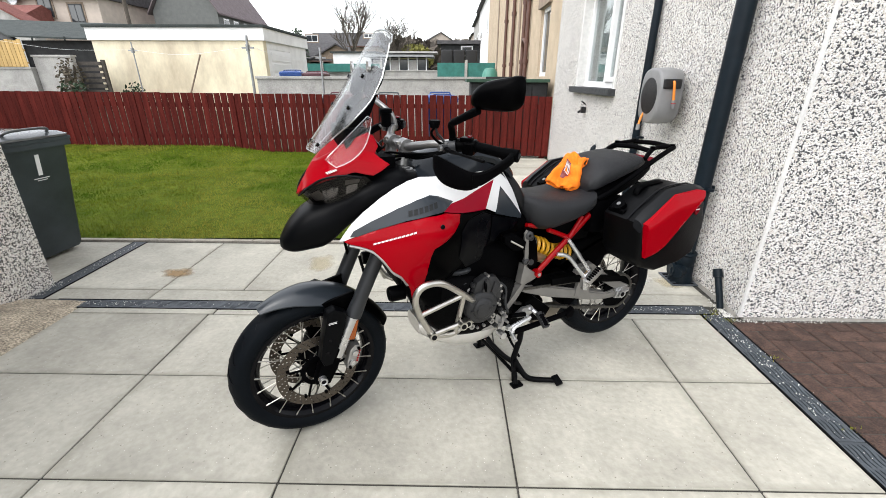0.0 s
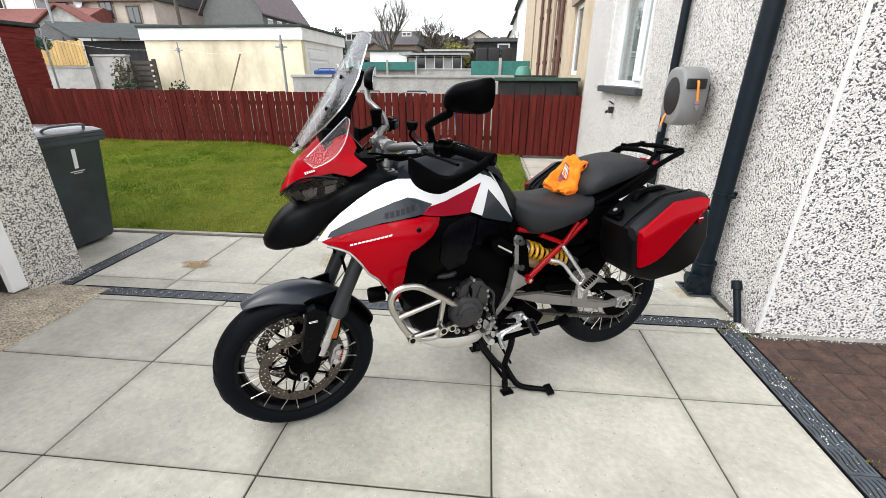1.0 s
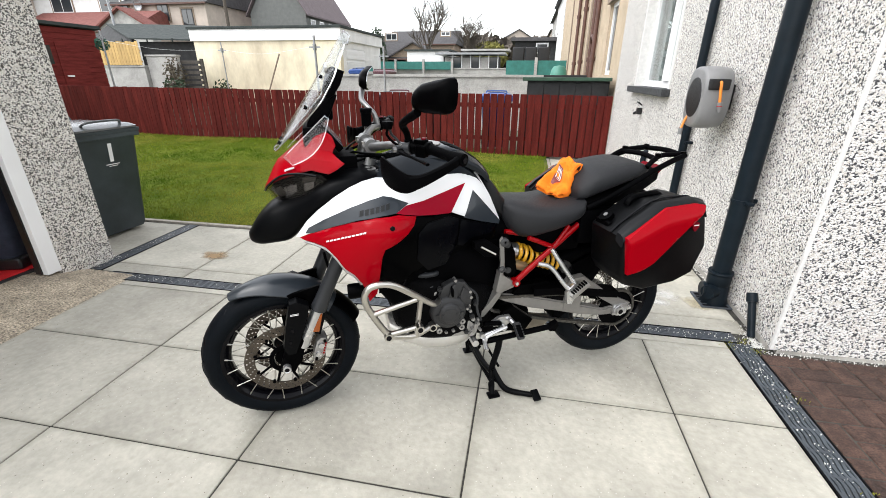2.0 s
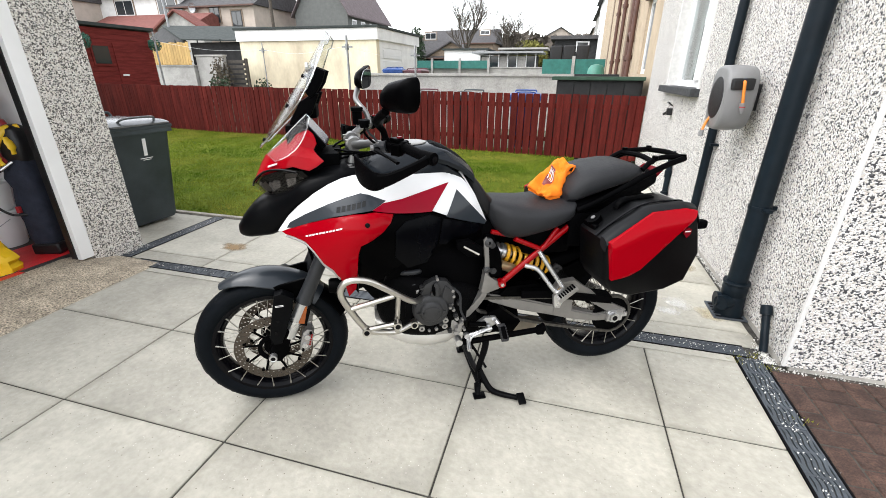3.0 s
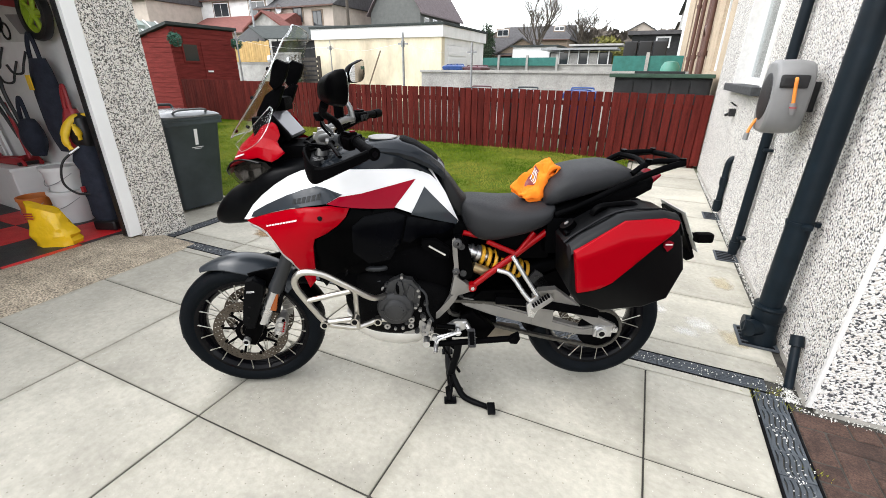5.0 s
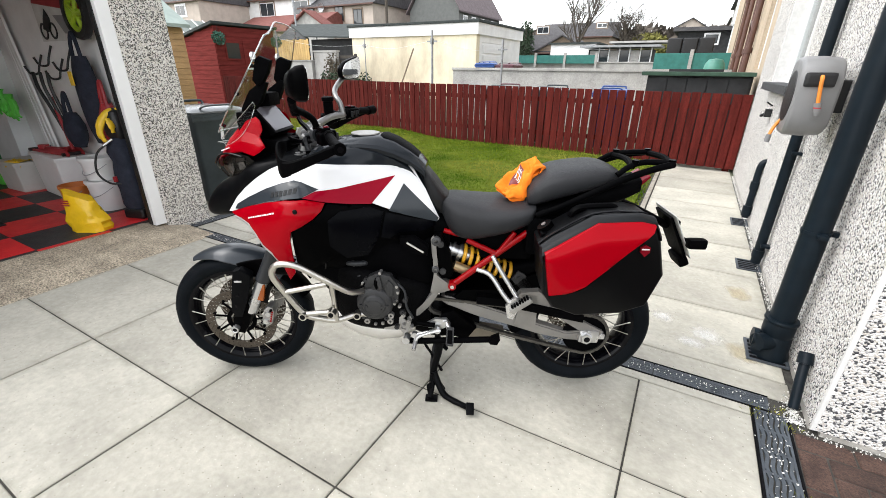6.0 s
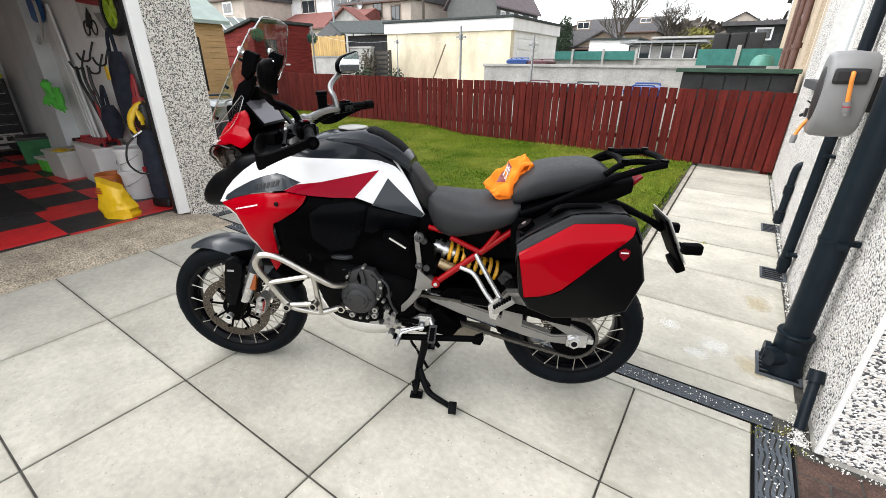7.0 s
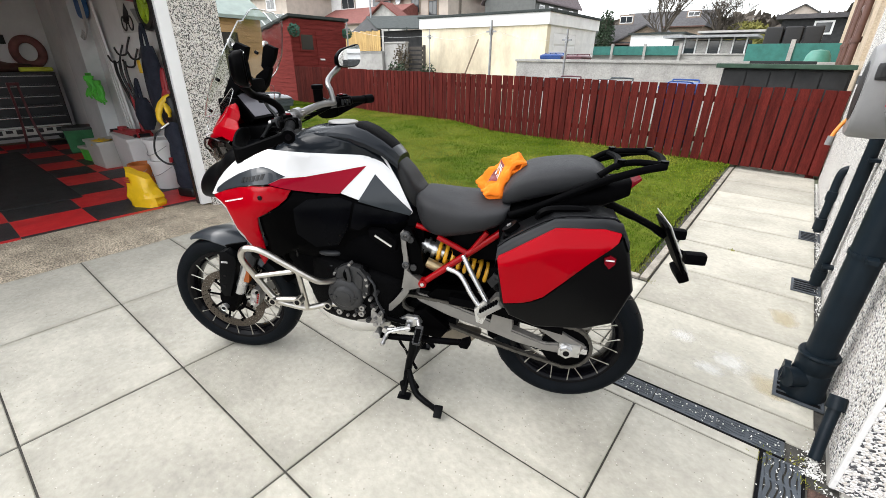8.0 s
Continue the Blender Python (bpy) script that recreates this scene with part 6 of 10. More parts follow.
P_SEAT = mat("black_seat_vinyl", (0.0095, 0.0100, 0.0118), 0.55, vary=0.2, scale=12, bump=0.3, bump_scale=420, spec=0.32)
P_TYRE = mat("tyre_rubber", (0.0028, 0.0042, 0.0060), 0.55, vary=0.35, scale=8, bump=0.15, bump_scale=260, spec=0.07)
P_ARM = mat("grey_swingarm_casting", (0.23, 0.22, 0.205), 0.45, 0.5, vary=0.12, scale=14, bump=0.15, bump_scale=260)
P_CASE = mat("black_case_plastic", (0.0020, 0.0021, 0.0024), 0.36, vary=0.2, scale=9, bump=0.08, bump_scale=350, spec=0.09)
P_STEEL = mat("brushed_steel_tube", (0.56, 0.54, 0.50), 0.3, 1.0, vary=0.12, scale=20, bump=0.05, bump_scale=200)
P_PAN = mat("pale_pan_alloy", (0.58, 0.56, 0.52), 0.42, 0.55, vary=0.12, scale=10, bump=0.1, bump_scale=220)
P_PAD = mat("black_pad_vinyl", (0.006, 0.0062, 0.007), 0.5, vary=0.2, scale=12, bump=0.25, bump_scale=420, spec=0.25)
P_HANGER = mat("dark_grey_frame_casting", (0.055, 0.055, 0.056), 0.45, 0.3, vary=0.15, scale=14, bump=0.15, bump_scale=260, spec=0.3)
P_BAR = mat("satin_silver_bar", (0.26, 0.257, 0.253), 0.36, 0.85, vary=0.12, scale=16, bump=0.05, bump_scale=200)
P_ALLOY = mat("cast_alloy", (0.36, 0.35, 0.335), 0.42, 0.75, vary=0.15, scale=14, bump=0.2, bump_scale=260)
P_SILVER = mat("silver_alloy", (0.62, 0.62, 0.62), 0.28, 0.9, vary=0.12, scale=14, bump=0.08)
P_ENGINE = mat("dark_cast_engine", (0.0018, 0.0018, 0.0021), 0.5, 0.0, spec=0.035, vary=0.25, scale=16, bump=0.3, bump_scale=220)
P_DISC = mat("brake_disc_steel", (0.105, 0.088, 0.072), 0.38, 0.85, vary=0.2, scale=18, bump=0.1)
P_GOLD = mat("yellow_spring_paint", (0.70, 0.36, 0.02), 0.35, vary=0.1, scale=9, coat=0.5)
P_BRASS = mat("gold_anodised", (0.42, 0.32, 0.18), 0.35, 0.8, vary=0.1, scale=9)
P_FRAME = mat("red_frame_paint", (0.27, 0.001, 0.003), 0.3, vary=0.1, scale=9, coat=0.2, spec=0.1)
P_CHAIN = mat("oily_chain", (0.10, 0.095, 0.085), 0.45, 0.8, vary=0.3, scale=60, bump=0.3)
P_AMBER = mat("amber_reflector", (0.28, 0.065, 0.008), 0.2, vary=0.1, scale=40)
P_TAIL = mat("red_lens", (0.16, 0.004, 0.010), 0.25, vary=0.1, scale=40, coat=0.1, spec=0.1)
P_DIM = mat("dim_reflector", (0.13, 0.125, 0.12), 0.3, 0.8, vary=0.2, scale=30)
P_LENS = mat("smoked_lens", (0.006, 0.0055, 0.005), 0.2, vary=0.1, scale=20, coat=0.12, spec=0.12)
P_LAMP = mat("lamp_reflector", (0.38, 0.39, 0.41), 0.25, 0.9, vary=0.1, scale=30)
P_SCREEN = glass_mat("clear_windscreen", (0.95, 0.96, 0.96), 0.95, 0.14, 0.28)
P_DEFLECTOR = glass_mat("clear_deflector", (0.97, 0.98, 0.98), 1.01, 0.12, 0.10)
P_CLEARLENS = glass_mat("smoked_clear_lens", (0.55, 0.52, 0.50), 1.02, 0.03, 0.06)
P_TFT = mat("display_glass", (0.15, 0.145, 0.165), 0.15, spec=0.3)
P_MIRROR = mat("mirror_glass", (0.75, 0.77, 0.78), 0.02, 1.0)
P_ORANGE = mat("orange_microfibre", (0.95, 0.205, 0.004), 0.95, vary=0.2, scale=25, bump=0.4, bump_scale=420)
P_BROWN = mat("brown_label", (0.16, 0.03, 0.03), 0.5)
P_LABEL = mat("pale_decal", (0.72, 0.70, 0.70), 0.4)

bike = thing("motorcycle", (-0.2228, 1.7165, 0.0), 26.4,
             "red, white and black adventure motorcycle on its centre stand", "motorcycle")


def bike_part(name, bm, material, label="", parent=None, smooth=True, recalc=True):
    return part(name, bm, material, parent or bike, label, smooth, recalc)


def both(maker):
    """Makes a piece on each side: s = -1 is the bike's left, 1 its right."""
    return [maker(s) for s in (-1, 1)]


# half-width of the bodywork by length and height, through a few known stations
BODY = np.array([(.435, .952, .317), (.122, .913, .18), (.355, .649, .247), (.797, 1.012, .109), (.938, .859, .083),
                 (.746, .919, .166), (.763, 1.04, .108), (.55, 1.10, .17), (.25, 1.06, .19), (.6, .7, .22)])


def plate_kernel(r):
    return np.where(r > 1e-9, r * r * np.log(r + 1e-12), 0.0)


_n = len(BODY)
_k = plate_kernel(np.linalg.norm(BODY[:, None, :2] - BODY[None, :, :2], axis=2)) + 1e-3 * np.eye(_n)
_p = np.c_[np.ones(_n), BODY[:, :2]]
_sol = np.linalg.solve(np.block([[_k, _p], [_p.T, np.zeros((3, 3))]]), np.r_[BODY[:, 2], 0, 0, 0])


def half_width(x, z):
    k = plate_kernel(np.hypot(BODY[:, 0] - x, BODY[:, 1] - z))
    return max(0.03, float(k @ _sol[:_n] + _sol[_n] + _sol[_n + 1] * x + _sol[_n + 2] * z))


def fill(outline, step=0.022, round_steps=0):
    """Triangles inside an outline of (x, z) points: the points, the triangles and which points lie on the edge."""
    pts = [Vector((p.x, p.y)) for p in spline([(x, z, 0) for x, z in outline], round_steps, True)] if round_steps else [Vector(p) for p in outline]
    rim = []
    for a, b in zip(pts, pts[1:] + pts[:1]):
        n = max(1, int((b - a).length / step))
        rim += [a.lerp(b, i / n) for i in range(n)]
    def inside(q):
        c = False
        for a, b in zip(rim, rim[1:] + rim[:1]):
            if (a.y > q.y) != (b.y > q.y) and q.x < (b.x - a.x) * (q.y - a.y) / (b.y - a.y) + a.x:
                c = not c
        return c
    xs, zs = [p.x for p in rim], [p.y for p in rim]
    inner = []
    for i in range(int((max(xs) - min(xs)) / step) + 1):
        for j in range(int((max(zs) - min(zs)) / step) + 1):
            q = Vector((min(xs) + (i + 0.5 * (j % 2)) * step, min(zs) + j * step))
            if inside(q) and min((q - r).length for r in rim) > step * 0.5:
                inner.append(q)
    n = len(rim)
    vs, _, fs, orig, _, _ = delaunay_2d_cdt(rim + inner, [(i, (i + 1) % n) for i in range(n)], [], 1, 1e-6)
    edge = [any(o < n for o in og) for og in orig]
    return vs, fs, edge


def panel(name, outline, material, side=-1, off=0.0, thick=0.006, width=half_width, label="", parent=None, soft=0.0025, step=0.022, round_steps=0):
    """A curved body panel lying on the bodywork's side."""
    vs, fs, edge = fill(outline, step, round_steps)
    bm = bmesh.new()
    top = [bm.verts.new((p.x, side * (width(p.x, p.y) + off - (soft if e else 0)), p.y)) for p, e in zip(vs, edge)]
    low = [bm.verts.new((p.x, side * (width(p.x, p.y) + off - thick), p.y)) for p in vs]
    for f in fs:
        bm.faces.new([top[i] for i in f])
        bm.faces.new([low[i] for i in reversed(f)])
    border = [e for e in bm.edges if len(e.link_faces) == 1 and e.verts[0] in set(top)]
    pair = {a: b for a, b in zip(top, low)}
    for e in border:
        a, b = e.verts
        bm.faces.new((a, b, pair[b], pair[a]))
    return bike_part(name, bm, material, label, parent, smooth=50)


def section(x, w, z0, z1, power=0.55, n=20, cy=0.0, tilt=0.0):
    """A rounded cross-section at x."""
    out = []
    for k in range(n):
        a = 2 * math.pi * k / n
        c, s = math.cos(a), math.sin(a)
        yy = w * math.copysign(abs(c) ** power, c)
        zz = (z0 + z1) / 2 + (z1 - z0) / 2 * math.copysign(abs(s) ** power, s)
        out.append((x + tilt * (zz - (z0 + z1) / 2), cy + yy, zz))
    return out


def hull(name, stations, material, label="", parent=None, power=0.55, n=24, per=4, tilt=0.0):
    """A body through cross-sections (x, half width, bottom, top)."""
    curve = spline([Vector(s[:3]) for s in stations], per)
    tops = spline([Vector((s[0], s[3], 0)) for s in stations], per)
    bm = bmesh.new()
    loft(bm, [section(c.x, max(0.004, c.y), c.z, t.y, power, n, 0, tilt) for c, t in zip(curve, tops)])
    return bike_part(name, bm, material, label, parent, smooth=50)


# steering: the fork, wheel and bars lean back and are turned a little to the left
RAKE = radians(24.5)
AXIS_FOOT = Vector((-0.105, 0, 0))
AXIS_DIR = Vector((math.sin(RAKE), 0, math.cos(RAKE)))
STEER = Matrix.Translation((-0.013, 0.008, 0.0)) @ Matrix.Translation(AXIS_FOOT) @ Matrix.Rotation(radians(6.0), 4, AXIS_DIR) @ Matrix.Translation(-AXIS_FOOT)


def steered(ob):
    ob.data.transform(STEER)
    return ob


# ---- wheels ----
def ring_with_holes(bm, r_in, r_out, y0, y1, center, rows, per_row, hole, n=96):
    pts, loops = [], []
    def loop(r, c, m):
        start = len(pts)
        for k in range(m):
            a = 2 * math.pi * k / m
            pts.append(Vector((c[0] + r * math.cos(a), c[1] + r * math.sin(a))))
        loops.append((start, m))
    loop(r_out, (0, 0), n)
    loop(r_in, (0, 0), n)
    holes = []
    for i, rr in enumerate(rows):
        for k in range(per_row):
            a = 2 * math.pi * (k + (0.33 * i)) / per_row
            holes.append((rr * math.cos(a), rr * math.sin(a)))
            loop(hole, holes[-1], 6)
    edges = [(s + i, s + (i + 1) % m) for s, m in loops for i in range(m)]
    vs, _, fs, _, _, _ = delaunay_2d_cdt(pts, edges, [], 0, 1e-7)
    grid = np.array(holes)
    c = Vector(center)
    front = [bm.verts.new(c + Vector((p.x, y0, p.y))) for p in vs]
    back = [bm.verts.new(c + Vector((p.x, y1, p.y))) for p in vs]
    for f in fs:
        m = sum((vs[i] for i in f), Vector((0, 0))) / len(f)
        if m.length < r_in * 0.995 or m.length > r_out or np.min(np.hypot(grid[:, 0] - m.x, grid[:, 1] - m.y)) < hole * 0.8:
            continue
        bm.faces.new([front[i] for i in f])
        bm.faces.new([back[i] for i in reversed(f)])
    fr = {v: i for i, v in enumerate(front)}
    for e in [e for e in bm.edges if len(e.link_faces) == 1 and e.verts[0] in fr]:
        a, b = e.verts
        bm.faces.new((a, b, back[fr[b]], back[fr[a]]))
    for v in [v for v in bm.verts if not v.link_faces]:
        bm.verts.remove(v)


def wheel(name, cx, cz, R, tyre_w, rim_r, rim_w, steer, spokes, hub_w, label):
    fix = steered if steer else (lambda o: o)
    C = (cx, 0, cz)
    h = tyre_w / 2
    bm = bmesh.new()
    side = R - rim_r
    prof = [(rim_r + 0.004, -rim_w / 2 + 0.004), (rim_r + 0.10 * side, -h * 0.80), (rim_r + 0.35 * side, -h * 0.985), (rim_r + 0.55 * side, -h * 0.985), (rim_r + 0.72 * side, -h * 0.90),
            (rim_r + 0.86 * side, -h * 0.70), (rim_r + 0.955 * side, -h * 0.42), (R, -h * 0.12)]
    prof = prof + [(r, -o) for r, o in reversed(prof)]
    lathe(bm, prof, C, "y", 72, True)
    root = fix(bike_part(name, bm, P_TYRE, label))
    # tread grooves as shallow raised rubber edges
    bm = bmesh.new()
    for k in range(26):
        for s in (-1, 1):
            a0 = 2 * math.pi * (k + 0.25 * s) / 26
            path = []
            for j in range(6):
                u = j / 5
                o = s * h * (0.16 + 0.66 * u)
                rr = np.interp(abs(o) / h, [0.12, 0.42, 0.70, 0.90], [R, rim_r + 0.955 * side, rim_r + 0.86 * side, rim_r + 0.72 * side]) - 0.0016
                a = a0 + 0.16 * u + 0.03 * math.sin(3 * u)
                path.append((cx + rr * math.cos(a), o, cz + rr * math.sin(a)))
            tube(bm, path, [0.0035, 0.0045, 0.004, 0.002], 4, flat=0.35)
    fix(bike_part("tread_groove", bm, P_GLOSSBLACK, "dark tread grooves", root, False, False))["kind"] = "stuff"
    bm = bmesh.new()
    w = rim_w / 2
    lathe(bm, [(rim_r + 0.012, -w - 0.004), (rim_r + 0.012, -w + 0.006), (rim_r - 0.004, -w + 0.012), (rim_r - 0.014, -w * 0.4), (rim_r - 0.014, w * 0.4), (rim_r - 0.004, w - 0.012),
               (rim_r + 0.012, w - 0.006), (rim_r + 0.012, w + 0.004), (rim_r - 0.004, w + 0.004), (rim_r - 0.020, w - 0.010), (rim_r - 0.030, w * 0.35), (rim_r - 0.030, -w * 0.35),
               (rim_r - 0.020, -w + 0.010), (rim_r - 0.004, -w - 0.004)], C, "y", 72, True)
    fix(bike_part("rim", bm, P_GLOSSBLACK, "black spoked rim", root))
    bm = bmesh.new()
    lathe(bm, [(0.012, -hub_w), (0.042, -hub_w), (0.046, -hub_w + 0.012), (0.034, -hub_w * 0.5), (0.034, hub_w * 0.5), (0.046, hub_w - 0.012), (0.042, hub_w), (0.012, hub_w)], C, "y", 32, True)
    fix(bike_part("hub", bm, P_MATT, "black hub", root))
    for k in range(spokes):
        s = -1 if k % 2 else 1
        a = 2 * math.pi * k / spokes
        lead = (0.42 if (k // 2) % 2 else -0.42)
        p0 = Vector((cx + 0.044 * math.cos(a + lead * 2.4), s * (hub_w - 0.008), cz + 0.044 * math.sin(a + lead * 2.4)))
        p1 = Vector((cx + (rim_r + 0.004) * math.cos(a), s * (w - 0.0), cz + (rim_r + 0.004) * math.sin(a)))
        bm = bmesh.new()
        cyl(bm, p0, p1, 0.0021, n=6)
        cyl(bm, p0.lerp(p1, 0.90), p1, 0.0034, n=6)
        fix(bike_part("spoke", bm, P_STEEL, "", root))
    return root


front = wheel("front_wheel", 0.0, 0.321, 0.324, 0.118, 0.243, 0.088, True, 40, 0.062, "spoked front wheel with road tyre")
rear = wheel("rear_wheel", 1.584, 0.351, 0.311, 0.164, 0.221, 0.122, False, 40, 0.070, "spoked rear wheel with wide road tyre")


def brake_discs():
    for s in (-1, 1):
        bm = bmesh.new()
        ring_with_holes(bm, 0.122, 0.163, s * 0.071 - 0.0025, s * 0.071 + 0.0025, (0, 0, 0.321), (0.130, 0.142, 0.154), 36, 0.0042)
        d = steered(bike_part("brake_disc", bm, P_DISC, "drilled steel front brake disc", None, False))
        bm = bmesh.new()
        lathe(bm, [(0.05, -0.004), (0.068, -0.004), (0.068, 0.004), (0.05, 0.004)], (0, s * 0.067, 0.321), "y", 30, True)
        steered(bike_part("carrier", bm, P_MATT, "black disc carrier", d))
        for k in range(9):
            a = 2 * math.pi * k / 9
            bm = bmesh.new()
            cyl(bm, (0.06 * math.cos(a), s * 0.067, 0.321 + 0.06 * math.sin(a)), (0.127 * math.cos(a + 0.12), s * 0.069, 0.321 + 0.127 * math.sin(a + 0.12)), 0.0055, n=6)
            steered(bike_part("carrier_arm", bm, P_MATT, "", d))
        for k in range(9):
            a = 2 * math.pi * k / 9
            bm = bmesh.new()
            cyl(bm, (0.124 * math.cos(a), s * 0.0655, 0.321 + 0.124 * math.sin(a)), (0.124 * math.cos(a), s * 0.0765, 0.321 + 0.124 * math.sin(a)), 0.007, n=10)
            steered(bike_part("disc_button", bm, P_MATT, "", d))
        bm = bmesh.new()
        prism(bm, [(0.108, 0.315), (0.128, 0.303), (0.158, 0.325), (0.176, 0.388), (0.170, 0.412), (0.150, 0.418), (0.130, 0.402), (0.114, 0.345)], s * 0.048, s * 0.110, "y", 0.010)
        c = steered(bike_part("brake_caliper", bm, P_ALLOY, "silver radial brake caliper"))
        for x, z in ((0.132, 0.338), (0.147, 0.380)):
            bm = bmesh.new()
            lathe(bm, [(0, s * 0.006), (0.012, s * 0.006), (0.015, 0.0), (0.015, -s * 0.004)], (x, s * 0.111, z), "y", 18)
            steered(bike_part("piston_cap", bm, P_SILVER, "round piston cap", c))
        for x, z in ((0.121, 0.318), (0.163, 0.400)):
            bm = bmesh.new()
            cyl(bm, (x, s * 0.105, z), (x, s * 0.118, z), 0.0065, n=8)
            steered(bike_part("caliper_bolt", bm, P_BLACK, "black caliper bolt", c))
        bm = bmesh.new()
        for i in range(5):
            box(bm, 0.149 + 0.0035 * i, 0.156 + 0.0035 * i, s * 0.1102, s * 0.1122, 0.336 + 0.012 * i, 0.344 + 0.012 * i)
        steered(bike_part("red_mark", bm, P_FRAME, "small red marks", c, False))
    bm = bmesh.new()
    ring_with_holes(bm, 0.09, 0.128, 0.088, 0.093, (1.584, 0, 0.351), (0.098, 0.109, 0.120), 30, 0.004)
    bike_part("rear_brake_disc", bm, P_DISC, "drilled steel rear brake disc", None, False)


brake_discs()


# ---- front fork, fender, bars ----
def fork():
    def leg(s):
        y = 0.105 * s
        top, mid, low = Vector((0.415, y, 1.10)), Vector((0.165, y, 0.585)), Vector((0.035, y, 0.325))
        d = (top - low).normalized()
        bm = bmesh.new()
        cyl(bm, mid - d * 0.02, top, 0.0285, n=24)
        cyl(bm, mid - d * 0.03, mid + d * 0.05, 0.032, 0.0285, n=24)
        f = steered(bike_part("fork_leg", bm, P_FORK, "dark fork tube"))
        bm = bmesh.new()
        cyl(bm, mid - d * 0.21, mid - d * 0.02, 0.0255, n=20)
        steered(bike_part("slider", bm, P_SILVER, "silver fork slider", f))
        bm = bmesh.new()
        prism(bm, [(-0.026, 0.30), (0.03, 0.285), (0.068, 0.35), (0.092, 0.43), (0.05, 0.46), (-0.004, 0.37)], y - 0.024, y + 0.024, "y", 0.008)
        steered(bike_part("fork_foot", bm, P_BLACK, "black axle clamp", f))
        bm = bmesh.new()
        outline = [(0.045, 0.62), (0.075, 0.628), (0.118, 0.60), (0.108, 0.55), (0.075, 0.46), (0.045, 0.385), (0.012, 0.385), (0.000, 0.42), (0.022, 0.52)]
        prism(bm, outline, s * 0.095, s * 0.142, "y", 0.010)
        g = steered(bike_part("fork_guard", bm, P_BEAK, "black fork guard"))
        bm = bmesh.new()
        for zz, xx in ((0.575, 0.058), (0.570, 0.058)):
            box(bm, xx - 0.014, xx + 0.018, s * 0.1425, s * 0.1435, zz - 0.0012, zz + 0.0012)
        steered(bike_part("printed_lines", bm, P_LABEL, "small pale printed lines", g, False))
        for xx, zz in ((0.030, 0.445), (0.044, 0.50)):
            bm = bmesh.new()
            lathe(bm, [(0, -0.001), (0.007, -0.001), (0.007, 0.001), (0, 0.001)], (xx, s * 0.1425, zz), "y", 12)
            steered(bike_part("recess", bm, P_GLOSSBLACK, "", g))
        bm = bmesh.new()
        cyl(bm, (0.0, y + s * 0.01, 0.321), (0.0, s * 0.150, 0.321), 0.0175, 0.0155, n=20)
        lathe(bm, [(0.008, 0), (0.012, s * 0.003), (0.0165, s * 0.002), (0.0175, -s * 0.004)], (0, s * 0.15, 0.321), "y", 20)
        an = steered(bike_part("axle_nut", bm, P_SILVER, "silver axle end", f))
        # Black disc painted for the shade in the hollow axle end.
        bm = bmesh.new()
        cyl(bm, (0.0, s * 0.1505, 0.321), (0.0, s * 0.1515, 0.321), 0.0095, n=16)
        steered(bike_part("axle_shade_disc", bm, P_GLOSSBLACK, "black disc for shade in the hollow end", an))
        bm = bmesh.new()
        box(bm, 0.128, 0.156, s * 0.104, s * 0.128, 0.462, 0.55, bevel=0.004, m=Matrix.Translation((0.142, 0, 0.506)) @ Matrix.Rotation(radians(14), 4, "Y") @ Matrix.Translation((-0.142, 0, -0.506)))
        steered(bike_part("reflector", bm, P_AMBER, "amber side reflector", f))
        bm = bmesh.new()
        prism(bm, [(0.112, 0.445), (0.150, 0.432), (0.172, 0.500), (0.190, 0.575), (0.178, 0.605), (0.150, 0.600), (0.125, 0.520)], s * 0.096, s * 0.103, "y", 0.003)
        steered(bike_part("reflector_bracket", bm, P_BEAK, "black reflector bracket", f))
        bm = bmesh.new()
        tube(bm, [(0.20, s * 0.085, 0.80), (0.215, s * 0.10, 0.68), (0.185, s * 0.10, 0.56), (0.145, s * 0.08, 0.44)], 0.006, 8, per=5)
        steered(bike_part("brake_hose", bm, P_BLACK, "", f))
        return f
    both(leg)
    for z, x in ((0.86, 0.30), (1.10, 0.395)):
        bm = bmesh.new()
        box(bm, x - 0.05, x + 0.05, -0.14, 0.14, z - 0.018, z + 0.018, bevel=0.014)
        steered(bike_part("fork_clamp", bm, P_FORK, "dark alloy fork clamp"))
    for y in (-0.105, 0.0, 0.105):
        bm = bmesh.new()
        r = 0.027 if y else 0.020
        lathe(bm, [(0.0, -0.012), (r + 0.004, -0.012), (r + 0.004, -0.002), (r, 0.0), (r - 0.006, 0.0), (r - 0.008, -0.004), (r - 0.015, -0.004), (r - 0.017, 0.003), (0.0, 0.003)], (0.387, y, 1.124), "z", 24)
        steered(bike_part("fork_cap" if y else "stem_nut", bm, P_BAR, "turned alloy cap"))


fork()


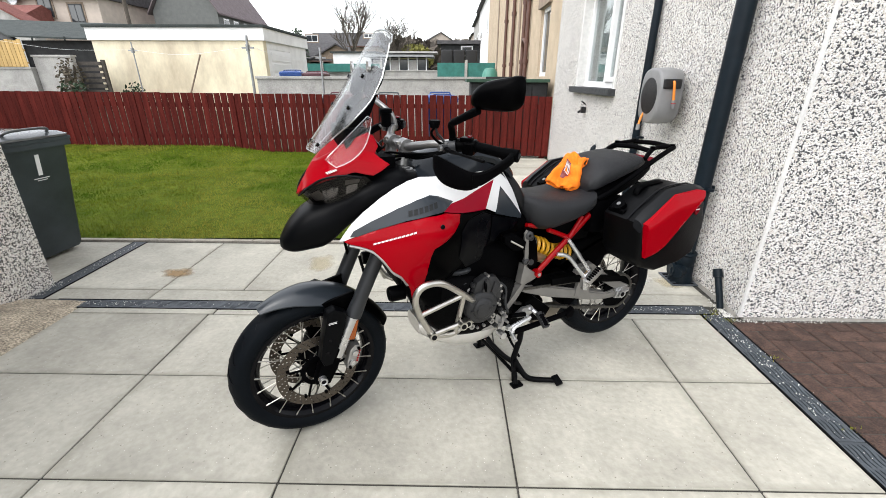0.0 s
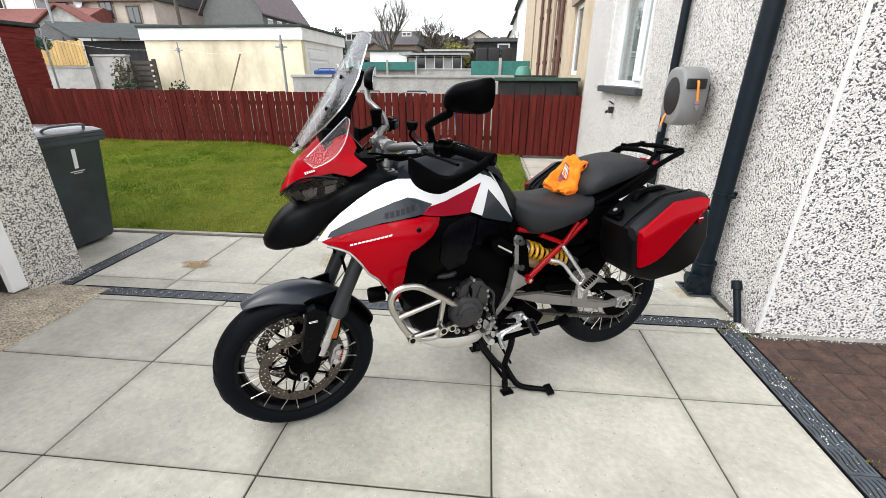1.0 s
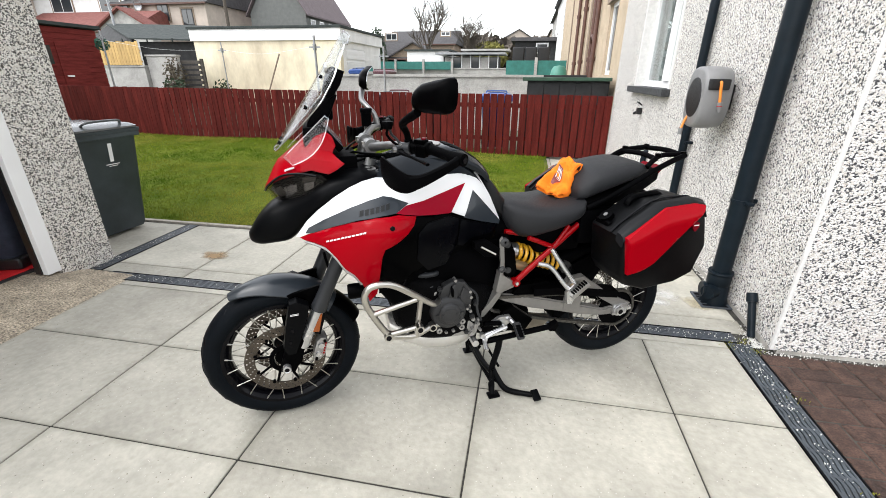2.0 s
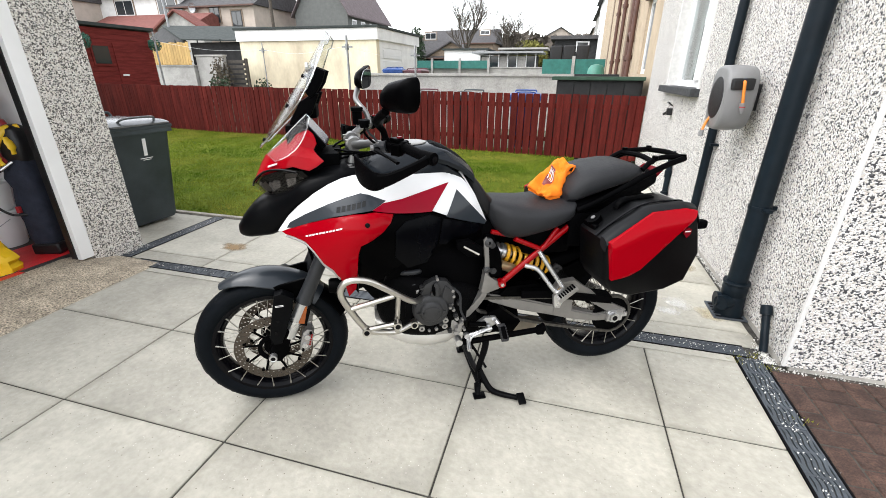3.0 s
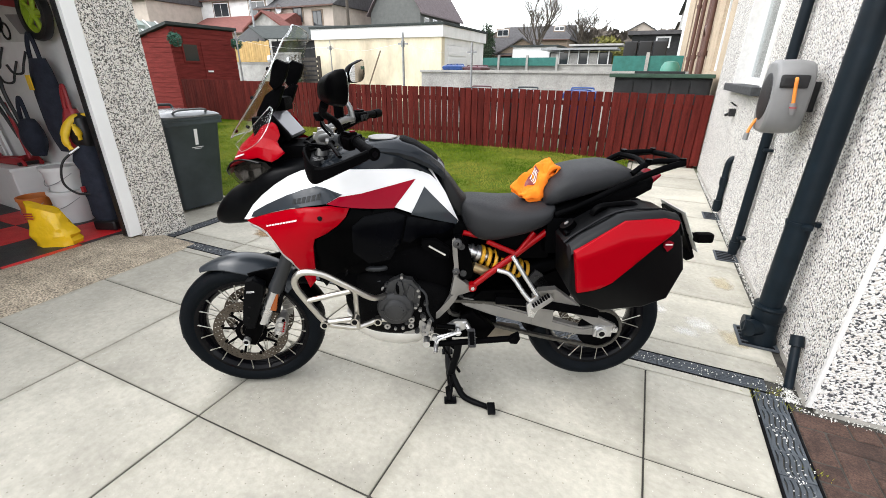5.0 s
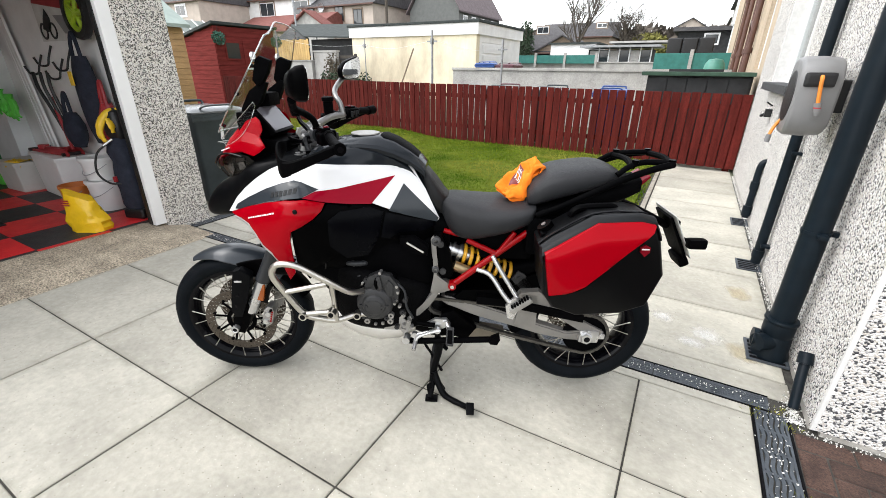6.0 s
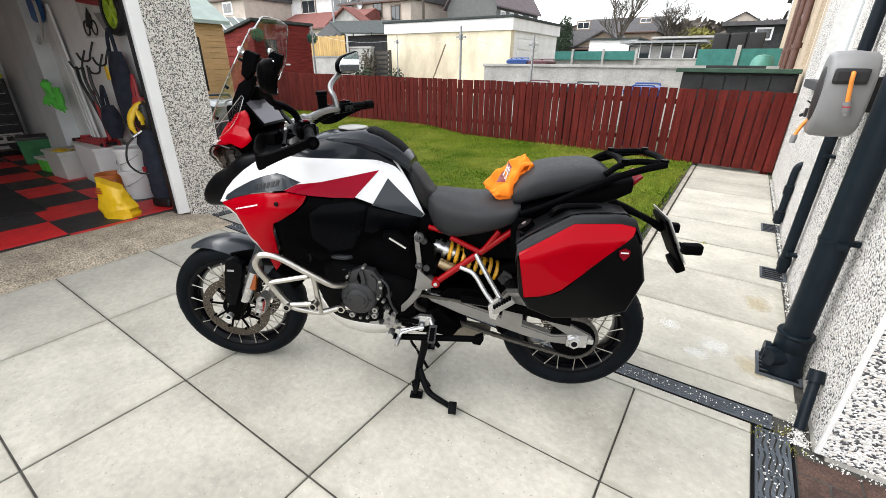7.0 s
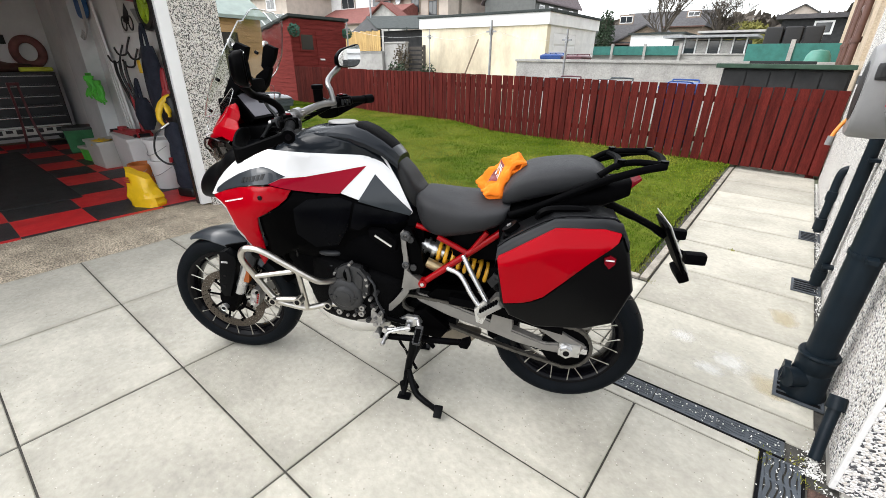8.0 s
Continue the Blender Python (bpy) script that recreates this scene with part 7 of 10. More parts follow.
def fender():
    """Front mudguard hugging the tyre, with a beak-like tip."""
    C = Vector((0, 0, 0.321))
    bm = bmesh.new()
    rings = []
    n = 22
    for i in range(n + 1):
        u = i / n
        a = radians(120 - 74 * u)
        r = 0.345 + 0.014 * math.sin(math.pi * u) + 0.012 * (1 - u) ** 2
        wid = 0.030 + 0.055 * min(1, u * 2.6) - 0.012 * max(0, u - 0.6)
        drop = 0.010 + 0.055 * min(1, u * 1.6)
        ring = []
        for k in range(13):
            v = k / 12 * 2 - 1
            rr = r - drop * abs(v) ** 2.6
            ring.append(C + Vector((rr * math.cos(a), wid * v * (1.0 if abs(v) < 0.9 else 1.0), rr * math.sin(a))))
        rings.append(ring)
    outer = rings
    inner = [[C + (p - C) * ((p - C).length - 0.005) / (p - C).length for p in ring] for ring in rings]
    loft(bm, [o + i[::-1] for o, i in zip(outer, inner)])
    f = steered(bike_part("front_fender", bm, P_GREY, "dark grey front mudguard"))
    bm = bmesh.new()
    for s in (-1, 1):
        prism(bm, [(0.04, 0.63), (0.17, 0.655), (0.175, 0.60), (0.12, 0.57), (0.06, 0.59)], s * 0.072, s * 0.086, "y", 0.004)
    steered(bike_part("fender_bracket", bm, P_BLACK, "", f))
    bm = bmesh.new()
    rings = []
    for i in range(13):
        u = i / 12
        a = radians(47 - 26 * u)
        r = 0.345 + 0.01 * u
        ring = [C + Vector(((r - 0.035 * abs(v) ** 2.4) * math.cos(a), 0.062 * v, (r - 0.035 * abs(v) ** 2.4) * math.sin(a))) for v in (k / 10 * 2 - 1 for k in range(11))]
        rings.append(ring + [C + (p - C) * ((p - C).length - 0.005) / (p - C).length for p in ring[::-1]])
    loft(bm, rings)
    steered(bike_part("rear_flap", bm, P_BLACK, "black rear flap", f))


fender()


def bars():
    half = [(0.60, 0.40, 1.215), (0.562, 0.31, 1.222), (0.512, 0.24, 1.218), (0.468, 0.18, 1.217), (0.420, 0.09, 1.196), (0.414, 0.05, 1.194)]
    path = [(x, -y, z) for x, y, z in half] + half[::-1]
    bm = bmesh.new()
    tube(bm, path, [0.011, 0.0115, 0.0125, 0.014, 0.0155, 0.0155, 0.0155, 0.0155, 0.014, 0.0125, 0.0115, 0.011], 16, per=8)
    h = steered(bike_part("handlebar", bm, P_BAR, "silver tapered handlebar"))
    for s in (-1, 1):
        bm = bmesh.new()
        tube(bm, [(0.562, s * 0.308, 1.222), (0.582, s * 0.36, 1.219), (0.602, s * 0.415, 1.214)], 0.0165, 18, per=4)
        for k in range(16):
            c = Vector((0.562, s * 0.308, 1.222)).lerp(Vector((0.602, s * 0.415, 1.214)), 0.1 + 0.05 * k)
            lathe(bm, [(0.0155, -0.0012), (0.0172, -0.0012), (0.0172, 0.0012), (0.0155, 0.0012)], c, "y", 14)
        steered(bike_part("grip", bm, P_MATT, "black rubber grip", h))
        bm = bmesh.new()
        a_, b_ = Vector((0.520, s * 0.248, 1.220)), Vector((0.560, s * 0.304, 1.222))
        d_ = (b_ - a_).normalized()
        cyl(bm, a_, b_, 0.024, 0.022, n=20)
        cyl(bm, a_ - d_ * 0.006, a_, 0.018, 0.024, n=20)
        cyl(bm, b_, b_ + d_ * 0.005, 0.022, 0.019, n=20)
        turn = Matrix.Translation((0.540, s * 0.276, 1.221)) @ Matrix.Rotation(s * radians(-35), 4, "Z")
        box(bm, -0.002, 0.030, -0.030, 0.022, -0.018, 0.022, bevel=0.009, seg=3, m=turn)
        box(bm, -0.032, -0.004, -0.036, 0.004, -0.026, 0.014, bevel=0.008, seg=3, m=turn)
        box(bm, -0.018, 0.014, -0.022, 0.020, 0.016, 0.030, bevel=0.006, seg=3, m=turn)
        sw = steered(bike_part("switch_block", bm, P_BLACK, "black switch block", h))
        for k in range(4):
            bm = bmesh.new()
            box(bm, 0.028, 0.037, -0.026 + 0.012 * k - 0.004, -0.026 + 0.012 * k + 0.004, -0.012 + 0.008 * (k % 2), 0.012, bevel=0.002, m=turn)
            steered(bike_part("button", bm, P_GUARD, "", sw))
        bm = bmesh.new()
        box(bm, -0.006, 0.010, -0.016, -0.004, 0.029, 0.035, bevel=0.002, m=turn)
        steered(bike_part("button", bm, P_TAIL, "red button", sw))
        bm = bmesh.new()
        cyl(bm, (0.488, s * 0.232, 1.214), (0.512, s * 0.256, 1.219), 0.021, 0.023, n=18)
        box(bm, 0.462, 0.500, min(s * 0.226, s * 0.252), max(s * 0.226, s * 0.252), 1.200, 1.226, bevel=0.006, seg=2)
        ma = steered(bike_part("master_cylinder", bm, P_FORK, "dark grey master cylinder", h))
        bm = bmesh.new()
        cyl(bm, (0.452, s * 0.239, 1.213), (0.464, s * 0.239, 1.213), 0.010, n=12)
        cyl(bm, (0.480, s * 0.239, 1.224), (0.480, s * 0.239, 1.232), 0.008, n=12)
        steered(bike_part("banjo_bolt", bm, P_BAR, "alloy bolt", ma))
        bm = bmesh.new()
        tube(bm, [(0.478, s * 0.245, 1.212), (0.470, s * 0.275, 1.210), (0.492, s * 0.345, 1.204), (0.515, s * 0.415, 1.198)], [0.011, 0.009, 0.0065, 0.0075], 8, per=5, flat=0.7)
        steered(bike_part("lever", bm, P_BLACK, "black hand lever", h))
        # fluid reservoir: a squat cap on a link at the clutch, a taller pot at the brake
        bm = bmesh.new()
        if s < 0:
            lathe(bm, [(0, -0.016), (0.014, -0.016), (0.017, -0.006), (0.0185, -0.004), (0.0195, 0.004), (0.0185, 0.009), (0, 0.009)], (0.438, s * 0.232, 1.297), "z", 24)
        else:
            lathe(bm, [(0, -0.066), (0.020, -0.066), (0.021, -0.060), (0.0215, -0.012), (0.026, -0.010), (0.026, 0.003), (0.023, 0.006), (0, 0.006)], (0.455, s * 0.204, 1.292), "z", 24)
        fr = steered(bike_part("fluid_reservoir", bm, P_MATT, "round black fluid reservoir", h))
        bm = bmesh.new()
        tube(bm, [(0.482, s * 0.232, 1.226), (0.468, s * 0.226, 1.246), (0.452, s * 0.226, 1.262), (0.444, s * 0.230, 1.284)] if s < 0 else [(0.482, s * 0.232, 1.226), (0.475, s * 0.222, 1.236), (0.462, s * 0.210, 1.240)], 0.0045, 8, per=4)
        steered(bike_part("bracket", bm, P_FORK, "metal bracket", fr))
        bm = bmesh.new()
        tube(bm, [(0.440, s * 0.225, 1.280), (0.440, s * 0.208, 1.258), (0.462, s * 0.212, 1.232), (0.482, s * 0.228, 1.220)], 0.0045, 8, per=5)
        steered(bike_part("fluid_hose", bm, P_BLACK, "", fr))
        # hand guard: a deep bar from the bar end that widens into a dished shield
        def ribbon(stations, thick):
            mid = spline([p for p, q in stations], 6)
            high = spline([(q, 0.0, 0.0) for p, q in stations], 6)
            rings = []
            for i, (p, q) in enumerate(zip(mid, high)):
                run = mid[min(i + 1, len(mid) - 1)] - mid[max(i - 1, 0)]
                side = Vector((-run.y, run.x, 0)).normalized() * thick
                up = q.x / 2
                rings.append([p + side * u + Vector((0, 0, up * v)) for u, v in ((-1, -0.75), (-0.5, -1), (0.5, -1), (1, -0.75), (1, 0.75), (0.5, 1), (-0.5, 1), (-1, 0.75))])
            b = bmesh.new()
            loft(b, rings)
            return b
        bm = ribbon([((0.616, s * 0.436, 1.216), 0.028), ((0.580, s * 0.458, 1.203), 0.030), ((0.525, s * 0.469, 1.182), 0.033), ((0.475, s * 0.466, 1.162), 0.040), ((0.446, s * 0.452, 1.154), 0.048)], 0.010)
        cyl(bm, (0.598, s * 0.405, 1.214), (0.622, s * 0.452, 1.213), 0.0205, n=18)
        hg = steered(bike_part("hand_guard", bm, P_MATT, "black hand guard"))
        bm = bmesh.new()
        cyl(bm, (0.622, s * 0.452, 1.213), (0.624, s * 0.456, 1.213), 0.010, n=14)
        steered(bike_part("end_bolt", bm, P_GLOSSBLACK, "", hg))
        bm = ribbon([((0.462, s * 0.462, 1.157), 0.046), ((0.436, s * 0.446, 1.153), 0.060), ((0.414, s * 0.405, 1.158), 0.074), ((0.399, s * 0.358, 1.168), 0.078), ((0.394, s * 0.322, 1.180), 0.062), ((0.402, s * 0.296, 1.190), 0.034)], 0.0055)
        steered(bike_part("shield", bm, P_MATT, "black plastic shield", hg))
        # mirror
        bm = bmesh.new()
        tube(bm, [(0.509, s * 0.240, 1.225), (0.499, s * 0.246, 1.268), (0.476, s * 0.276, 1.297), (0.466, s * 0.340, 1.320), (0.484, s * 0.412, 1.354)], [0.0115, 0.0115, 0.0115, 0.012, 0.013], 12, per=6)
        cyl(bm, (0.509, s * 0.240, 1.222), (0.505, s * 0.242, 1.246), 0.0145, n=14)
        # Right stalk is silver: sky reflection on a black stalk, put into the colour.
        mi = steered(bike_part("mirror", bm, P_BAR if s > 0 else P_MATT, "mirror stalk"))
        bm = bmesh.new()
        rings = []
        for off, k in ((-0.034, 0.30), (-0.028, 0.72), (-0.012, 0.95), (0.006, 1.0), (0.010, 0.96)):
            ring = []
            for q in range(24):
                a = 2 * math.pi * q / 24
                c, sn = math.cos(a), math.sin(a)
                yy = 0.084 * math.copysign(abs(c) ** 0.6, c) * k
                zz = (0.045 + 0.014 * c * s) * math.copysign(abs(sn) ** 0.6, sn) * k + 0.016 * c * s * k
                ring.append(Vector((0.520 + off, s * 0.452 + yy, 1.398 + zz)))
            rings.append(ring)
        turn = Matrix.Translation((0.520, s * 0.452, 1.398)) @ Matrix.Rotation(radians(27 if s < 0 else -24), 4, "Z") @ Matrix.Translation((-0.520, -s * 0.452, -1.398))
        rings = [[turn @ p for p in r] for r in rings]
        loft(bm, rings)
        steered(bike_part("mirror_shell", bm, P_BLACK, "black mirror shell", mi))
        bm = bmesh.new()
        mid = sum(rings[-1], Vector()) / 24
        ring = [tuple(mid + (p - mid) * 0.94 + Vector((0.0015, 0, 0))) for p in rings[-1]]
        loft(bm, [ring, [(x + 0.002, y, z) for x, y, z in ring]])
        steered(bike_part("mirror_glass", bm, P_MIRROR, "mirror glass", mi, smooth=20))
    # clamp and risers
    for s in (-1, 1):
        bm = bmesh.new()
        cyl(bm, (0.400, s * 0.055, 1.125), (0.412, s * 0.055, 1.192), 0.025, 0.020, n=20)
        cyl(bm, (0.414, s * 0.055 - 0.021, 1.194), (0.414, s * 0.055 + 0.021, 1.194), 0.0265, n=22)
        box(bm, 0.380, 0.448, s * 0.055 - 0.019, s * 0.055 + 0.019, 1.186, 1.202, bevel=0.006)
        cl = steered(bike_part("bar_clamp", bm, P_BAR, "silver alloy bar clamp", h))
        for x in (0.386, 0.442):
            bm = bmesh.new()
            cyl(bm, (x, s * 0.055, 1.200), (x, s * 0.055, 1.210), 0.007, n=12)
            steered(bike_part("bolt", bm, P_STEEL, "", cl))
    # cables from the switches to the headstock, and a bolder loop before the clamp
    for s in (-1, 1):
        for k, r in enumerate((0.0045, 0.0055, 0.004)):
            bm = bmesh.new()
            tube(bm, [(0.505, s * (0.232 + 0.01 * k), 1.205), (0.45 - 0.012 * k, s * (0.18 - 0.012 * k), 1.185 - 0.010 * k), (0.385 + 0.01 * k, s * (0.115 - 0.02 * k), 1.178 - 0.012 * k), (0.335, s * (0.03 + 0.02 * k), 1.165 - 0.015 * k), (0.30, s * 0.03, 1.09)], r, 8, per=6)
            steered(bike_part("cable", bm, P_BLACK, "black cable", h))


bars()


# ---- bodywork ----
WHITE_LINE = [(.109, .902), (.154, .96), (.196, .999), (.253, 1.042), (.307, 1.075), (.354, 1.095), (.399, 1.105), (.469, 1.10), (.551, 1.092), (.617, 1.088), (.686, 1.083), (.758, 1.078), (.824, 1.074),
              (.842, 1.044), (.88, .982), (.935, .862), (.929, .853), (.836, .885), (.746, .921), (.682, .952), (.609, .962), (.539, .976), (.445, .997), (.344, .986), (.236, .949), (.167, .92), (.126, .903)]
GREY_LINE = [(.144, .917), (.157, .937), (.216, .971), (.304, 1.014), (.367, 1.038), (.417, 1.05), (.447, 1.044), (.506, 1.019), (.455, .996), (.405, .991), (.323, .975), (.236, .946), (.167, .919)]
TRI_LINE = [(.797, 1.012), (.933, .864), (.926, .850), (.836, .881), (.745, .917)]
DART_LINE = [(.764, 1.042), (.682, .949), (.609, .959), (.539, .973), (.455, .995), (.495, 1.013), (.569, 1.015), (.67, 1.028)]
RED_LINE = [(.124, .900), (.19, .929), (.302, .965), (.385, .984), (.464, .988), (.529, .972), (.517, .945), (.49, .92), (.449, .894), (.407, .873), (.396, .84), (.387, .759), (.376, .676), (.347, .640), (.335, .703),
            (.319, .734), (.299, .768), (.268, .793), (.24, .837), (.209, .872), (.171, .886), (.137, .893)]
BLACK_LINE = [(.533, .966), (.677, .941), (.746, .912), (.836, .875), (.929, .838), (.922, .80), (.88, .775), (.80, .79), (.70, .80), (.593, .782), (.50, .72), (.385, .665), (.392, .76), (.402, .868), (.449, .888), (.49, .913), (.517, .938)]


def bodywork():
    for s in (-1, 1):
        w = panel("white_panel", WHITE_LINE, P_WHITE, s, 0.0, label="white tank side panel")
        panel("grey_inset", GREY_LINE, P_GREY, s, 0.0022, 0.0042, label="dark grey inset panel", parent=w, soft=0.0008)
        panel("grey_triangle", TRI_LINE, P_GREY, s, 0.0022, 0.0042, label="dark grey triangle", parent=w, soft=0.0008)
        panel("red_dart", DART_LINE, P_DARKRED, s, 0.0022, 0.0042, label="dark red dart", parent=w, soft=0.0008)
        # plain dark bars where lettering sits
        for k in range(6):
            x = 0.330 + 0.018 * k
            panel("dark_bar", [(x, .988 + .004 * k), (x + .013, .991 + .004 * k), (x + .016, 1.009 + .004 * k), (x + .003, 1.006 + .004 * k)], P_GUARD, s, 0.0034, 0.003, parent=w, soft=0.0, step=0.03, label="plain dark bar")
        r = panel("red_fairing", RED_LINE, P_RED, s, 0.004, 0.010, label="gloss red side fairing", soft=0.004)
        for k in range(11):
            x = 0.212 + 0.0125 * k
            z = .892 + .0040 * k
            panel("pale_bar", [(x, z), (x + .0095, z + .003), (x + .0105, z + .0085), (x + .001, z + .0055)], P_LABEL, s, 0.0052, 0.002, parent=r, soft=0.0, step=0.03, label="plain pale bar")
        bm = bmesh.new()
        hw = half_width(.435, .952) + 0.004
        cyl(bm, (.435, s * hw, .952), (.435, s * (hw + 0.004), .952), 0.009, 0.007, n=16)
        bike_part("fairing_screw", bm, P_GLOSSBLACK, "black fairing screw", r)
        # silver edge strip under the fairing
        bm = bmesh.new()
        tube(bm, [(x, s * (half_width(x, z) - 0.004), z - 0.004) for x, z in ((.14, .890), (.18, .880), (.213, .866), (.243, .832), (.27, .790), (.30, .765), (.322, .730))], 0.0055, 8, per=4)
        bike_part("edge_strip", bm, P_ALLOY, "grey edge strip", r)
        bp_ = panel("black_panel", BLACK_LINE, P_BLACK, s, -0.012, 0.008, label="black lower side panel")
        for line in ([(.535, .905), (.575, .934), (.676, .936), (.722, .914), (.704, .810), (.660, .740), (.580, .735), (.530, .800)],
                     [(.730, .910), (.855, .866), (.914, .868), (.921, .832), (.870, .816), (.780, .822), (.740, .800), (.712, .812)]):
            panel("side_cover", line, P_SIDE, s, -0.005, 0.008, parent=bp_, soft=0.004, label="gloss black side cover")
        bm = bmesh.new()
        prism(bm, [(.785, .812), (.84, .815), (.898, .775), (.893, .735), (.835, .742), (.785, .785)], s * 0.150, s * 0.186, "y", 0.01)
        g = bike_part("side_grille", bm, P_MATT, "black vent with a silver bar")
        bm = bmesh.new()
        cyl(bm, (.813, s * 0.187, .792), (.879, s * 0.187, .752), 0.0045, n=8)
        bike_part("vent_bar", bm, P_STEEL, "silver bar", g)
        bm = bmesh.new()
        for k in range(4):
            tube(bm, [(.40 + .02 * k, s * 0.225, .84 - .03 * k), (.43 + .02 * k, s * 0.222, .80 - .03 * k), (.425 + .02 * k, s * 0.215, .74 - .02 * k)], 0.004, 6, per=4)
        bike_part("fin", bm, P_GLOSSBLACK, "black radiator fins")
    # tank top
    bm = bmesh.new()
    def tank_ring(x, top, shoulder, w_sh, low):
        hw = half_width(x, low) - 0.026
        half = [(0.0, top), (0.35 * w_sh, top - 0.003), (0.7 * w_sh, top - 0.012), (w_sh, shoulder), (0.5 * (w_sh + hw), 0.55 * shoulder + 0.45 * low), (hw, low), (hw * 0.8, low - 0.10)]
        left = [Vector((x, -y, z)) for y, z in half]
        right = [Vector((x, y, z)) for y, z in reversed(half[1:])]
        return left + right
    st = [(.40, 1.115, 1.105, .12, 1.06), (.46, 1.15, 1.128, .125, 1.06), (.53, 1.172, 1.14, .13, 1.06), (.62, 1.183, 1.14, .125, 1.055), (.70, 1.172, 1.125, .115, 1.05), (.76, 1.140, 1.10, .10, 1.04), (.82, 1.085, 1.06, .085, 1.02), (.87, 1.02, 1.0, .075, .97), (.92, .955, .94, .068, .90), (.95, .935, .92, .06, .87)]
    loft(bm, [tank_ring(*s) for s in st], caps=True)
    t = bike_part("fuel_tank", bm, P_TANK, "dark grey tank top")
    def ridge_skin(name, rows, stuff, label):
        """A skin across the tank from rows of (x, ((y, z), ...)) half sections."""
        bm = bmesh.new()
        loft(bm, [[Vector((x, -y, z)) for y, z in half] + [Vector((x, y, z)) for y, z in reversed(half)] for x, half in rows], caps=True)
        return bike_part(name, bm, stuff, label, t, 22)
    ridge_skin("tank_cover", [(x, ((0.0, top), (.062 * k, top - .002), (.085 * k, top - .010), (.108 * k, ridge), (.114 * k, ridge - .012), (.106 * k, ridge - .030), (0.0, ridge - .05)))
               for x, top, ridge, k in ((.535, 1.160, 1.150, .90), (.570, 1.174, 1.156, 1.0), (.640, 1.183, 1.160, 1.04), (.700, 1.184, 1.155, 1.02), (.760, 1.166, 1.138, .98),
                                        (.820, 1.130, 1.108, .88), (.862, 1.094, 1.074, .76), (.878, 1.074, 1.056, .70))], P_TANK, "satin black tank top cover with a folded edge")
    ridge_skin("tank_pad", [(x, ((0.0, top), (.045 * k, top - .001), (.060 * k, top - .006), (.064 * k, top - .014), (0.0, top - .02)))
               for x, top, k in ((.700, 1.187, .8), (.715, 1.187, 1.0), (.760, 1.170, 1.05), (.820, 1.134, .95), (.850, 1.108, .85))], P_MATT, "black textured pad on the tank")
    hull("knee_pad", [(.855, .045, .99, 1.068), (.880, .072, .94, 1.052), (.915, .083, .90, 1.010), (.945, .078, .87, .968), (.970, .055, .87, .945)], P_PAD, "black vinyl pad at the seat front", t, 0.5)
    for x0, z0, x1, z1 in ((.842, 1.088, .858, 1.070),):
        for q in (-1, 1):
            bm = bmesh.new()
            cyl(bm, (x0, q * .070, z0), (x1, q * .074, z1), .006, n=10)
            bike_part("tank_bolt", bm, P_SILVER, "silver tank bolt", t)
    bm = bmesh.new()
    lathe(bm, [(0, 0), (.058, 0), (.057, .004), (.05, .006), (0, .006)], (.632, 0, 1.184), "z", 28)
    bike_part("filler_cap", bm, P_ALLOY, "grey metal filler cap", t)
    # dark body behind the panels
    hull("inner_body", [(.30, .10, .80, 1.05), (.38, .17, .66, 1.02), (.50, .185, .62, 1.02), (.70, .15, .62, 1.0), (.85, .10, .66, .92), (.98, .08, .70, .86)], P_MATT, "black inner body")
    hull("airbox", [(.50, .13, .52, .78), (.60, .155, .56, .80), (.75, .15, .55, .80), (.88, .125, .52, .80), (.97, .09, .52, .80)], P_MATT, "black airbox behind the side panels")
    hull("lower_shroud", [(.40, .150, .600, .78), (.46, .155, .520, .76), (.54, .150, .450, .72), (.62, .14, .42, .70)], P_MATT, "black shroud ahead of the engine", None, 0.45)
    hull("radiator", [(.335, .12, .66, .88), (.355, .14, .62, .88), (.38, .15, .58, .86)], P_MATT, "black radiator and shroud", None, 0.25)
    # nose
    def skin(name, rows, stuff, label, per=2, thick=0.004):
        full = [[Vector(p) for p in spline(r, per)] for r in rows]
        cols = list(zip(*full))
        cols = [spline(c, per) for c in cols]
        grid = list(zip(*cols))
        sym = [[Vector((p.x, -p.y, p.z)) for p in reversed(row)] + list(row[1:]) for row in grid]
        bm = bmesh.new()
        loft(bm, sym, closed=False, caps=False)
        loft(bm, [[p + Vector((thick, 0, -thick)) for p in row] for row in sym], closed=False, caps=False)
        return bike_part(name, bm, stuff, label, None, 16)
    nose = skin("nose_fairing", [
        [(.006, 0, 1.040), (.040, .066, 1.078), (.115, .128, 1.114), (.183, .150, 1.134), (.240, .172, 1.122), (.296, .184, 1.158)],
        [(.034, 0, 1.090), (.066, .060, 1.115), (.130, .118, 1.150), (.190, .146, 1.168), (.240, .162, 1.162), (.286, .170, 1.164)],
        [(.070, 0, 1.150), (.098, .052, 1.165), (.150, .100, 1.190), (.200, .128, 1.200), (.235, .136, 1.195), (.260, .140, 1.190)],
        [(.110, 0, 1.166), (.130, .046, 1.186), (.168, .092, 1.217), (.212, .120, 1.238), (.247, .132, 1.232), (.272, .137, 1.212)],
        [(.178, 0, 1.196), (.186, .042, 1.212), (.203, .078, 1.236), (.225, .098, 1.252), (.243, .111, 1.255), (.262, .125, 1.245)]], P_RED, "gloss red nose fairing")
    bm = bmesh.new()
    for s in (-1,):
        for i in range(5):
            box(bm, .098 + .007 * i, .103 + .007 * i, s * (.119 + .0016 * i) - .012, s * (.119 + .0016 * i) + .012, 1.127 + .0024 * i, 1.1305 + .0024 * i)
